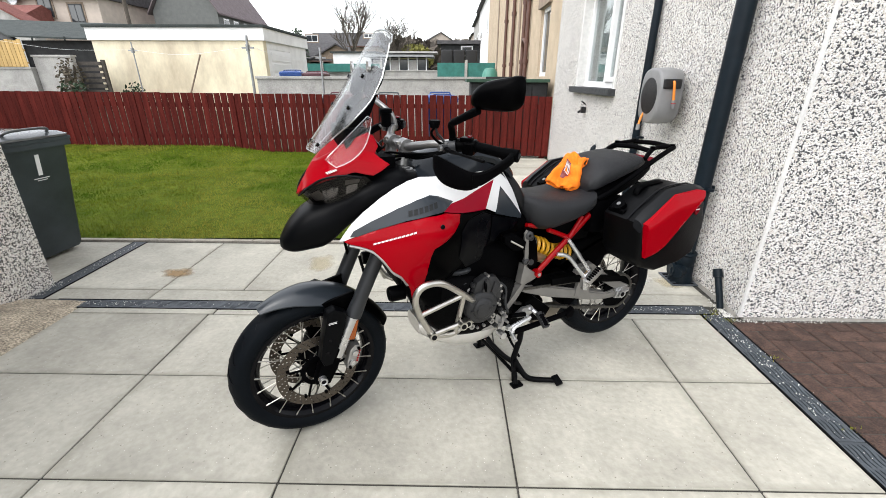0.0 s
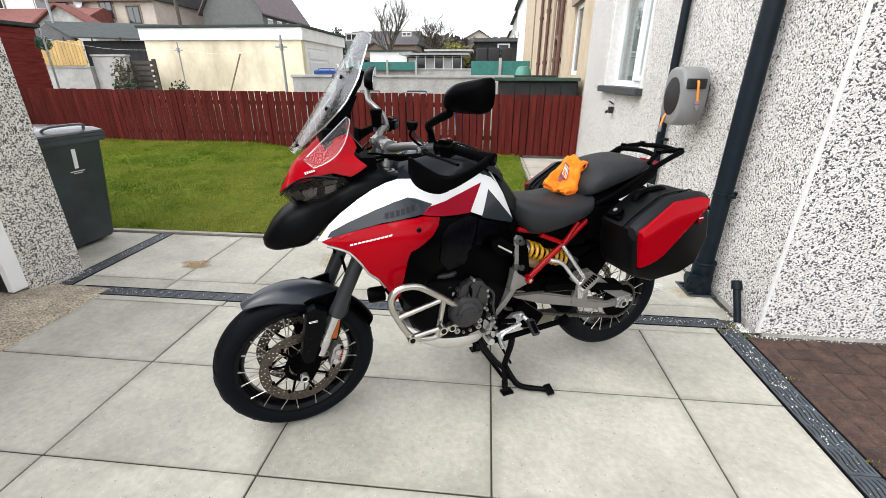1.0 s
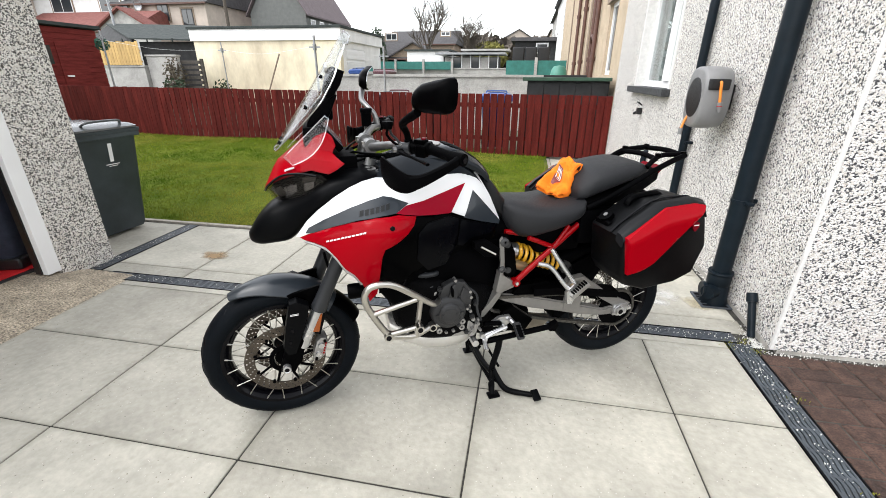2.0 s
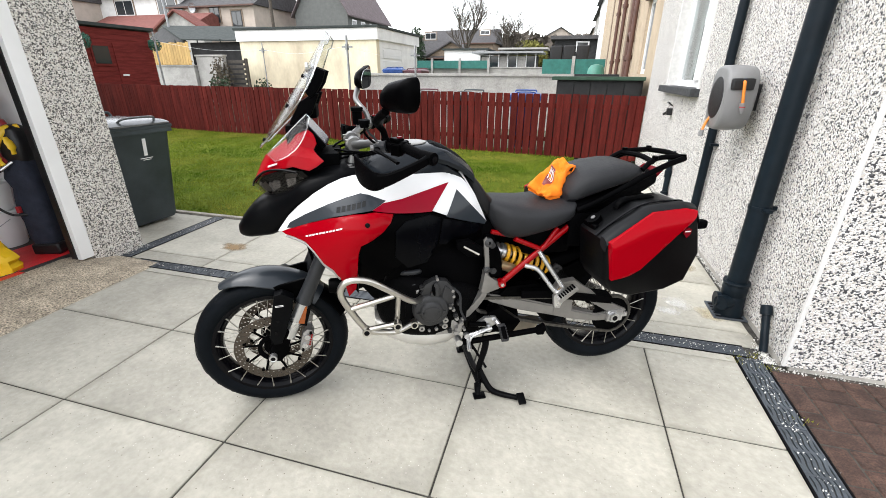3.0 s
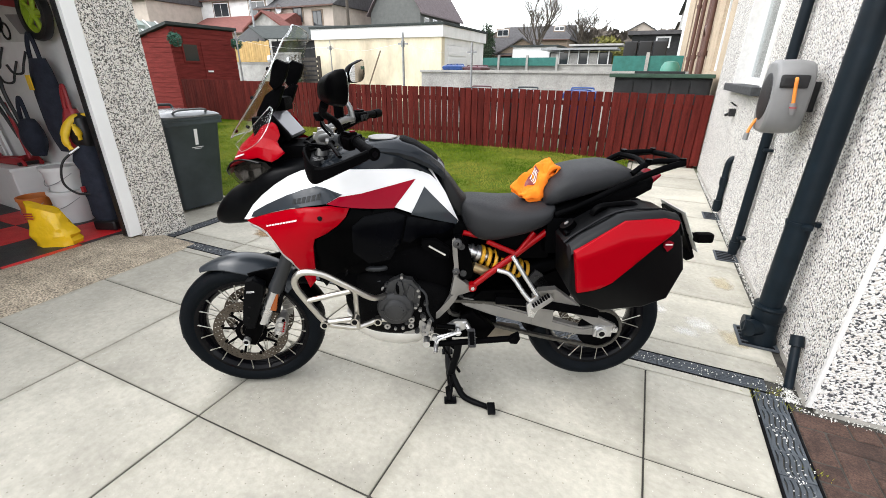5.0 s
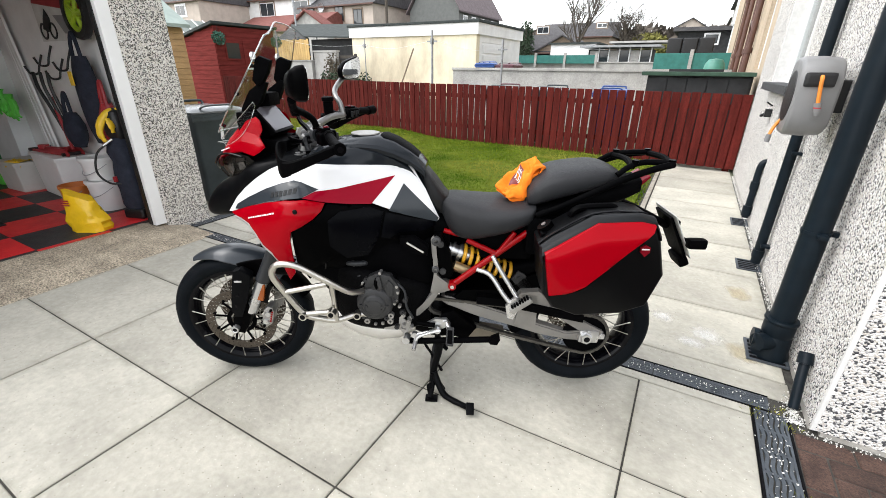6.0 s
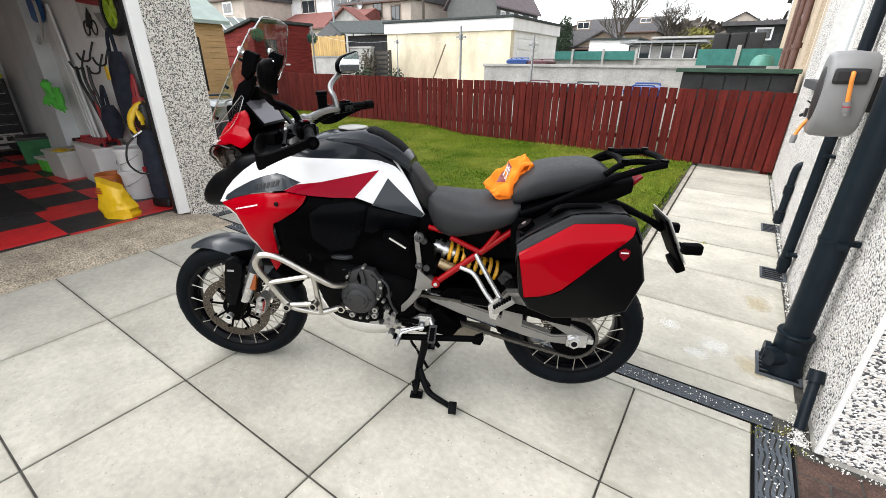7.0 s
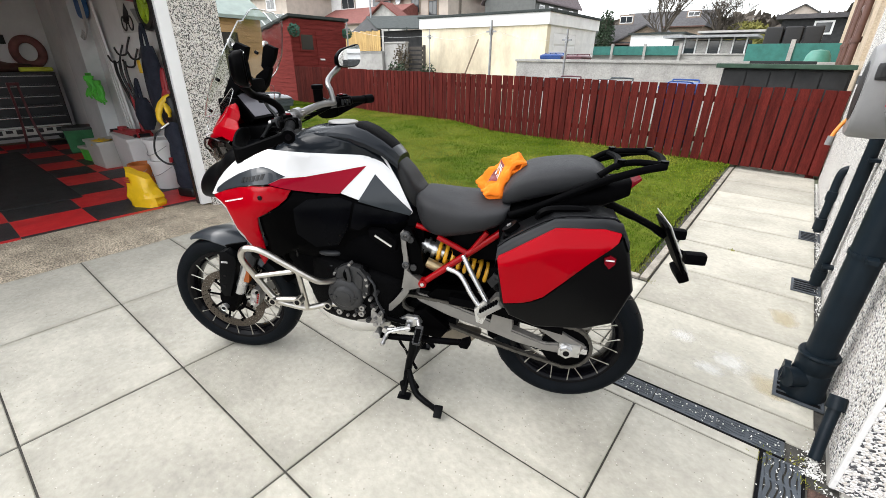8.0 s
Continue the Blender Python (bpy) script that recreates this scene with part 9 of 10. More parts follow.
    for s in (1,):
        hull("silencer", [(1.10, .03, .36, .43), (1.20, .045, .37, .47), (1.42, .05, .42, .53), (1.50, .045, .45, .54)], P_ALLOY, "metal silencer", None, 0.8).location.y = .13


engine()


def crash_bars(s):
    y = lambda v: s * v
    bm = bmesh.new()
    tube(bm, [(.640, y(.18), .572), (.612, y(.235), .588), (.58, y(.275), .615), (.50, y(.315), .688), (.425, y(.338), .746), (.37, y(.345), .758), (.335, y(.342), .742), (.322, y(.335), .70), (.345, y(.312), .625), (.405, y(.29), .512), (.465, y(.27), .478), (.525, y(.25), .462), (.60, y(.21), .468), (.65, y(.19), .455)], .0125, 14, per=6)
    c = bike_part("crash_bar", bm, P_STEEL, "bent steel crash bar")
    for a, b in (((.349, .312, .620), (.516, .308, .660)), ((.533, .302, .655), (.523, .255, .465)), ((.400, .292, .510), (.530, .298, .532))):
        bm = bmesh.new()
        cyl(bm, (a[0], y(a[1]), a[2]), (b[0], y(b[1]), b[2]), .0105, n=12)
        bike_part("cross_tube", bm, P_STEEL, "", c)
    for x, yy, z in ((.404, .305, .508), (.525, .318, .531), (.60, .222, .467)):
        bm = bmesh.new()
        cyl(bm, (x, y(yy - .025), z), (x, y(yy + .008), z), .0165, n=16)
        k = bike_part("socket", bm, P_STEEL, "tube socket", c)
        # Flat black disc stands for shade in the open tube end.
        bm = bmesh.new()
        cyl(bm, (x, y(yy + .0082), z), (x, y(yy + .0095), z), .0105, n=14)
        bike_part("socket_shade_disc", bm, P_GLOSSBLACK, "black disc for shade in the open end", k)


both(crash_bars)


def rear_end():
    # cast frame plates
    for s in (-1, 1):
        bm = bmesh.new()
        prism(bm, [(.918, .815), (.948, .815), (.985, .74), (1.000, .650), (.992, .625), (.950, .618), (.925, .66), (.915, .75)], s * .115, s * .150, "y", .01)
        f = bike_part("frame_plate", bm, P_BLACK, "black upper frame plate")
        bm = bmesh.new()
        prism(bm, [(.918, .650), (.932, .645), (.945, .618), (.996, .592), (.988, .568), (.950, .556), (.930, .546), (.903, .556), (.912, .600)], s * .115, s * .158, "y", .006)
        bike_part("frame_arm", bm, P_ARM, "grey cast lower frame arm", f)
        bm = bmesh.new()
        prism(bm, [(.940, .560), (.930, .530), (.893, .478), (.855, .436), (.806, .420), (.765, .430), (.768, .447), (.797, .443), (.840, .456), (.875, .494), (.905, .545)], s * .113, s * .152, "y", .004)
        bike_part("frame_foot", bm, P_ARM, "grey cast frame foot", f)
        bm = bmesh.new()
        prism(bm, [(.906, .800), (.918, .815), (.930, .790), (.926, .745), (.934, .70), (.938, .655), (.928, .640), (.915, .655), (.916, .70), (.910, .74)], s * .148, s * .160, "y", .004)
        bike_part("frame_edge", bm, P_ARM, "bare cast frame edge", f)
        for x, z, r_ in ((.928, .790, .019), (.925, .665, .015)):
            bm = bmesh.new()
            lathe(bm, [(.007, s * .004), (r_ * .6, s * .004), (r_, 0.0), (r_, -s * .016), (.007, -s * .016)], (x, s * .164, z), "y", 22, True)
            bike_part("frame_boss", bm, P_HANGER, "grey ring boss", f)
        for x, z in ((.774, .432), (.772, .462), (.945, .775), (.955, .655)):
            bm = bmesh.new()
            cyl(bm, (x, s * .15, z), (x, s * .158, z), .014, n=14)
            bike_part("frame_bolt", bm, P_CAST, "", f)
        # red trellis subframe
        for a, b, r in (((.995, .150, .592), (1.30, .135, .840), .0135), ((.955, .10, .815), (1.02, .10, .80), .011), ((1.05, .135, .79), (1.175, .142, .735), .011), ((1.175, .142, .735), (1.24, .14, .83), .011), ((1.02, .10, .83), (1.30, .10, .86), .012)):
            bm = bmesh.new()
            cyl(bm, (a[0], s * a[1], a[2]), (b[0], s * b[1], b[2]), r, n=12)
            t = bike_part("subframe_tube", bm, P_FRAME, "red steel subframe tube")
        bm = bmesh.new()
        cyl(bm, (.995, s * .135, .592), (.995, s * .170, .592), .017, n=14)
        t = bike_part("subframe_bolt", bm, P_FRAME, "red bolt boss")
        bm = bmesh.new()
        cyl(bm, (.995, s * .170, .592), (.995, s * .175, .592), .008, n=10)
        bike_part("bolt_head", bm, P_SILVER, "", t)
        # pillion foot peg hanger
        bm = bmesh.new()
        tube(bm, [(1.155, s * .16, .735), (1.20, s * .185, .665), (1.26, s * .21, .575)], .010, 10, per=4)
        tube(bm, [(1.095, s * .16, .672), (1.15, s * .175, .655), (1.20, s * .20, .59), (1.245, s * .215, .535)], .010, 10, per=4)
        prism(bm, [(1.215, .54), (1.25, .585), (1.275, .57), (1.262, .51), (1.25, .478), (1.225, .485)], s * .205, s * .225, "y", .005)
        pg = bike_part("peg_hanger", bm, P_SILVER, "silver pillion peg hanger")
        bm = bmesh.new()
        up = Matrix.Translation((1.245, s * .232, .530)) @ Matrix.Rotation(radians(-38), 4, "Y")
        box(bm, -.012, .088, -.013, .013, -.012, .010, bevel=.005, m=up)
        pp = bike_part("pillion_peg", bm, P_ALLOY, "folded alloy peg", pg)
        bm = bmesh.new()
        for k in range(7):
            box(bm, .002 + .012 * k, .010 + .012 * k, -.012, .012, .009, .019, bevel=.0015, m=up)
        bike_part("peg_pad", bm, P_MATT, "black serrated pad", pp)
        # rider peg
        bm = bmesh.new()
        prism(bm, [(.885, .405), (.925, .432), (.975, .432), (.992, .405), (.955, .380), (.895, .385)], s * .15, s * .172, "y", .008)
        for bx, bz in ((.905, .408), (.965, .418)):
            cyl(bm, (bx, s * .17, bz), (bx, s * .180, bz), .009, n=10)
        tube(bm, [(.975, s * .17, .412), (.997, s * .21, .388)], .011, 10, per=3)
        pr = bike_part("peg_hanger", bm, P_SILVER, "silver rider peg hanger")
        bm = bmesh.new()
        hang = Matrix.Translation((.992, s * .205, .402)) @ Matrix.Rotation(radians(s * -32), 4, "X")
        lo, hi = (-.012, .070) if s > 0 else (-.070, .012)
        box(bm, -.016, .016, lo, hi, -.011, .006, bevel=.006, m=hang)
        for k in range(6):
            yk = s * (.004 + .012 * k)
            box(bm, -.016, -.011, yk - .003, yk + .003, .004, .012, m=hang)
            box(bm, .011, .016, yk - .003, yk + .003, .004, .012, m=hang)
        rp = bike_part("rider_peg", bm, P_CAST, "serrated dark alloy peg", pr)
        bm = bmesh.new()
        lo, hi = (.006, .064) if s > 0 else (-.064, -.006)
        box(bm, -.010, .010, lo, hi, .004, .013, bevel=.003, m=hang)
        bike_part("peg_pad", bm, P_MATT, "black rubber pad", rp)
        # linkage and heel plate beside the peg
        bm = bmesh.new()
        cyl(bm, (.837, s * .19, .362), (.936, s * .19, .388), .0075, n=10)
        for x, z in ((.837, .362), (.936, .388)):
            cyl(bm, (x, s * .180, z), (x, s * .200, z), .013, n=14)
        bike_part("shift_rod", bm, P_SILVER, "silver shift rod", pr)
        bm = bmesh.new()
        cyl(bm, (.845, s * .182, .418), (.925, s * .182, .407), .011, n=12)
        bike_part("shift_sensor", bm, P_BLACK, "black shift sensor", pr)
        bm = bmesh.new()
        prism(bm, [(.775, .385), (.800, .402), (.812, .445), (.826, .445), (.818, .395), (.806, .365), (.785, .358)], s * .160, s * .178, "y", .005)
        cyl(bm, (.788, s * .176, .376), (.788, s * .186, .376), .010, n=14)
        bike_part("pan_bracket", bm, P_ALLOY, "alloy belly pan bracket", pr)
        # lever of the gear change or rear brake
        bm = bmesh.new()
        tube(bm, [(.950, s * .195, .392), (.90, s * .20, .380), (.855, s * .205, .362), (.845, s * .21, .345)], .007, 8, per=4)
        cyl(bm, (.843, s * .195, .342), (.838, s * .245, .322), .010, n=12)
        bike_part("foot_lever", bm, P_SILVER, "silver foot lever", pr)
    # swingarm: a double-sided alloy casting
    for s in (-1, 1):
        bm = bmesh.new()
        rings = []
        for x, z0, z1, y0, y1 in ((.945, .478, .520, .070, .105), (.968, .470, .522, .080, .120), (1.10, .420, .494, .085, .126), (1.255, .378, .448, .09, .128), (1.38, .340, .405, .09, .130), (1.50, .318, .368, .095, .130), (1.62, .312, .385, .095, .130), (1.668, .330, .372, .10, .126)):
            rings.append([(x, s * y0, z0), (x, s * y1, z0 + .008), (x, s * y1, z1 - .008), (x, s * y0, z1)])
        loft(bm, rings)
        bmesh.ops.bevel(bm, geom=bm.edges[:], offset=.006, segments=2, affect="EDGES")
        a = bike_part("swingarm", bm, P_ARM, "grey alloy swingarm", smooth=40)
        bm = bmesh.new()
        def limb(line):
            """A flat cast limb along a line of (x, z, depth)."""
            rings = []
            for i, (x, z, w) in enumerate(line):
                (xa, za, _), (xb, zb, _) = line[max(i - 1, 0)], line[min(i + 1, len(line) - 1)]
                n = Vector((za - zb, 0, xb - xa)).normalized() * (w / 2)
                rings.append([(x - n.x, s * .098, z - n.z), (x - n.x * .9, s * .133, z - n.z * .9), (x + n.x * .9, s * .133, z + n.z * .9), (x + n.x, s * .098, z + n.z)])
            loft(bm, rings)
        limb([(1.262, .488, .040), (1.300, .530, .062), (1.352, .534, .066), (1.420, .488, .052), (1.500, .436, .048), (1.580, .388, .052), (1.645, .358, .046)])
        limb([(1.325, .545, .070), (1.322, .480, .086), (1.318, .420, .100), (1.315, .392, .100)])
        bmesh.ops.bevel(bm, geom=[e for e in bm.edges if len(e.link_faces) == 2 and e.calc_face_angle(0) > 0.6], offset=.004, segments=2, affect="EDGES")
        bike_part("swingarm_brace", bm, P_ARM, "grey alloy brace with an open window", a)
        bm = bmesh.new()
        prism(bm, [(1.245, .600), (1.272, .640), (1.300, .625), (1.352, .560), (1.330, .530), (1.275, .560)], s * .085, s * .100, "y", .006)
        cyl(bm, (1.280, s * .098, .606), (1.280, s * .106, .606), .010, n=14)
        bike_part("link_bracket", bm, P_CAST, "dark grey linkage bracket", a)
        bm = bmesh.new()
        box(bm, 1.555, 1.640, s * .130 - .008, s * .130 + .010, .318, .380, bevel=.008)
        box(bm, 1.640, 1.668, s * .126 - .006, s * .126 + .006, .335, .362, bevel=.005)
        cyl(bm, (1.584, s * .13, .349), (1.584, s * .146, .349), .030, .030, n=24)
        cyl(bm, (1.584, s * .145, .349), (1.584, s * .160, .349), .026, .024, n=6)
        ax = bike_part("axle_block", bm, P_SILVER, "silver axle block and nut", a, smooth=30)
        # Black disc in place of the shaded hollow in the nut.
        bm = bmesh.new()
        cyl(bm, (1.584, s * .1602, .349), (1.584, s * .1612, .349), .013, n=14)
        bike_part("axle_shade_disc", bm, P_GLOSSBLACK, "", ax)
    bm = bmesh.new()
    box(bm, .96, 1.02, -.11, .11, .46, .53, bevel=.02)
    box(bm, 1.20, 1.28, -.12, .12, .41, .48, bevel=.02)
    bike_part("swingarm_cross", bm, P_ENGINE, "dark swingarm cross member")
    for s in (-1, 1):
        bm = bmesh.new()
        prism(bm, [(.936, .391), (.950, .445), (1.001, .462), (1.104, .378), (1.066, .321), (.965, .338)], s * .10, s * .148, "y", .006)
        bike_part("pivot_guard", bm, P_BLACK, "black guard plate below the swingarm")
    bm = bmesh.new()
    prism(bm, [(1.000, .512), (1.041, .551), (1.178, .555), (1.265, .492), (1.222, .452), (1.016, .500)], -.075, -.118, "y", .008)
    bike_part("upper_guard", bm, P_BLACK, "black chain run cover")
    bm = bmesh.new()
    prism(bm, [(1.050, .300), (1.110, .350), (1.232, .333), (1.190, .288), (1.040, .272)], -.04, -.10, "y", .015)
    bike_part("link_pipe", bm, mat("heat_browned_steel", (0.20, 0.175, 0.14), 0.45, 0.7, vary=0.2, scale=20), "heat-browned exhaust link pipe")
    for s in (-1, 1):
        bm = bmesh.new()
        prism(bm, [(1.19, .475), (1.29, .605), (1.42, .662), (1.62, .670), (1.70, .62), (1.58, .585), (1.44, .575), (1.335, .51), (1.26, .46)], s * .092, s * .100, "y", .002)
        bike_part("hugger_side", bm, P_BLACK, "black hugger side")
    # shock absorber
    a, b = Vector((.967, -.055, .722)), Vector((1.262, -.055, .609))
    d = (b - a).normalized()
    bm = bmesh.new()
    cyl(bm, a - d * .01, a + d * .10, .026, n=20)
    cyl(bm, a + d * .02, a + d * .03, .036, n=20)
    cyl(bm, a + d * .05, a + d * .065, .038, n=20)
    sh = bike_part("shock_absorber", bm, P_SILVER, "silver rear shock absorber")
    bm = bmesh.new()
    side = d.orthogonal().normalized()
    up = d.cross(side)
    coil = []
    for k in range(160):
        u = k / 159
        ang = 2 * math.pi * 8.2 * u
        coil.append(a + d * (.07 + .245 * u) + .036 * (math.cos(ang) * side + math.sin(ang) * up))
    tube(bm, coil, .0085, 8)
    bike_part("spring", bm, P_GOLD, "yellow coil spring", sh)
    bm = bmesh.new()
    cyl(bm, a + d * .08, b, .018, n=16)
    bike_part("damper_rod", bm, P_BLACK, "", sh)
    bm = bmesh.new()
    cyl(bm, (.998, -.11, .664), (1.062, -.105, .634), .022, n=20)
    bike_part("damper_canister", bm, P_BRASS, "gold damper canister", sh)
    # chain, sprocket and guard
    bm = bmesh.new()
    lathe(bm, [(.03, -.118), (.03, -.112), (.092, -.112), (.098, -.115), (.092, -.118)], (1.584, 0, .351), "y", 42, True)
    for k in range(42):
        q = 2 * math.pi * k / 42
        cyl(bm, (1.584 + .095 * math.cos(q), -.118, .351 + .095 * math.sin(q)), (1.584 + .095 * math.cos(q), -.112, .351 + .095 * math.sin(q)), .004, n=5)
    bike_part("sprocket", bm, P_MATT, "black rear sprocket")
    path = []
    for k in range(25):
        q = radians(-90 + 180 * k / 24)
        path.append(Vector((1.584 + .098 * math.cos(q), -.115, .351 + .098 * math.sin(q))))
    for k in range(1, 40):
        path.append(Vector((1.584 + (.93 - 1.584) * k / 40, -.115, .449 + (.505 - .449) * k / 40)))
    for k in range(9):
        q = radians(90 + 180 * k / 8)
        path.append(Vector((.93 + .035 * math.cos(q), -.115, .468 + .037 * math.sin(q))))
    for k in range(1, 40):
        path.append(Vector((.93 + (1.584 - .93) * k / 40, -.115, .431 + (.253 - .431) * k / 40 - .012 * math.sin(math.pi * k / 40))))
    bm = bmesh.new()
    for i in range(len(path)):
        p, q = path[i], path[(i + 1) % len(path)]
        t = (q - p)
        ang = math.atan2(t.z, t.x)
        M = Matrix.Translation((p + q) / 2) @ Matrix.Rotation(-ang, 4, "Y")
        w = .0105 if i % 2 else .0085
        box(bm, -t.length * .5 - .002, t.length * .5 + .002, -w, w, -.0065, .0065, m=M)
    ch = bike_part("chain", bm, P_CHAIN, "oily drive chain", None, False)
    bm = bmesh.new()
    rings = []
    for x, z in ((1.10, .535), (1.22, .525), (1.36, .50), (1.48, .475), (1.56, .46)):
        rings.append([(x, -.145, z - .035), (x, -.145, z), (x, -.085, z + .008), (x, -.085, z), (x, -.138, z - .006), (x, -.138, z - .035)])
    loft(bm, rings)
    bike_part("chain_guard", bm, P_MATT, "black chain guard")
    hull("rear_hugger", [(1.20, .085, .55, .64), (1.30, .09, .60, .68), (1.42, .092, .655, .70), (1.54, .09, .672, .70), (1.64, .08, .66, .69)], P_MATT, "black rear hugger", None, 0.5)
    bm = bmesh.new()
    box(bm, 1.10, 1.32, -.12, .12, .70, .86, bevel=.03)
    box(bm, 1.28, 1.50, -.16, .16, .74, .90, bevel=.03)
    bike_part("battery_box", bm, P_MATT, "black parts below the seat")


rear_end()


def hugger():
    """Black inner guard over the front of the rear wheel."""
    bm = bmesh.new()
    rings = []
    for k in range(13):
        a = radians(186 - 8.0 * k)
        wid = 0.070 + 0.012 * math.sin(math.pi * k / 12)
        skirt = 0.300 - 0.085 * math.sin(math.pi * min(1.0, k / 10)) ** 0.5
        ring = []
        for r, y in ((0.322, -wid), (0.330, -wid * 0.6), (0.333, 0.0), (0.330, wid * 0.6), (0.322, wid), (0.300, wid + 0.006), (0.300, wid + 0.002), (0.318, wid - 0.004),
                     (0.327, 0.0), (0.318, -wid + 0.004), (skirt, -wid - 0.014), (skirt, -wid - 0.018)):
            ring.append((1.584 + r * math.cos(a), y, 0.351 + r * math.sin(a)))
        rings.append(ring)
    loft(bm, rings)
    bike_part("rear_hugger", bm, P_MATT, "black rear wheel hugger")


hugger()


def centre_stand():
    bm = bmesh.new()
    for s in (-1, 1):
        tube(bm, [(.945, s * .140, .300), (.938, s * .142, .240), (.922, s * .138, .165), (.914, s * .138, .117), (.908, s * .165, .055), (.904, s * .185, .012)], [.017, .017, .016, .016, .014, .012], 10, per=4, flat=.7)
        box(bm, .880, .938, s * .185 - .020, s * .185 + .020, 0.0, .012, bevel=.005)
        prism(bm, [(.905, .125), (.925, .120), (.972, .040), (.960, .022), (.930, .060), (.905, .075)], s * .150, s * .160, "y", .003)
        prism(bm, [(.885, .070), (.905, .090), (.915, .040), (.905, .010), (.890, .022)], s * .168, s * .176, "y", .003)
    tube(bm, [(.912, -.140, .112), (.905, -.06, .100), (.905, .06, .100), (.912, .140, .112)], .014, 10, per=4)
    tube(bm, [(.908, -.160, .062), (.900, 0, .075), (.908, .160, .062)], .010, 8, per=4)
    c = bike_part("centre_stand", bm, P_BEAK, "black tubular centre stand with braces")
    bm = bmesh.new()
    tube(bm, [(.918, -.142, .125), (.940, -.165, .075), (.965, -.186, .036), (1.0, -.205, .022), (1.06, -.245, .026), (1.085, -.270, .034)], [.014, .015, .015, .014, .013, .012], 10, per=5)
    box(bm, 1.070, 1.106, -.300, -.246, .028, .044, bevel=.006, m=Matrix.Translation((1.088, -.273, .036)) @ Matrix.Rotation(radians(24), 4, "X") @ Matrix.Translation((-1.088, .273, -.036)))
    bike_part("stand_pedal", bm, P_BEAK, "black stand pedal", c)
    bm = bmesh.new()
    tube(bm, [(.80, -.17, .315), (.86, -.19, .33), (.95, -.195, .340), (1.165, -.19, .352)], .014, 10, per=4)
    prism(bm, [(1.155, .350), (1.168, .368), (1.200, .385), (1.206, .362), (1.194, .336), (1.165, .338)], -.18, -.21, "y", .004)
    bike_part("side_stand", bm, P_MATT, "folded black side stand")
    bm = bmesh.new()
    for k in range(24):
        u = k / 23
        tube(bm, [(.86 + .09 * u, -.13 + .004 * math.sin(18 * u), .30 - .17 * u), (.863 + .09 * u, -.128, .296 - .17 * u)], .0065, 6)
    bike_part("stand_spring", bm, P_ENGINE, "dark stand spring", c)
    for s in (-1, 1):
        bm = bmesh.new()
        lathe(bm, [(0, -.03), (.026, -.03), (.030, -.022), (.030, .03), (0, .035)], (.30, s * .19, .665), "x", 18)
        cyl(bm, (.325, s * .19, .665), (.34, s * .17, .70), .010, n=8)
        bike_part("fog_lamp", bm, P_BLACK, "small black fog lamp")


centre_stand()


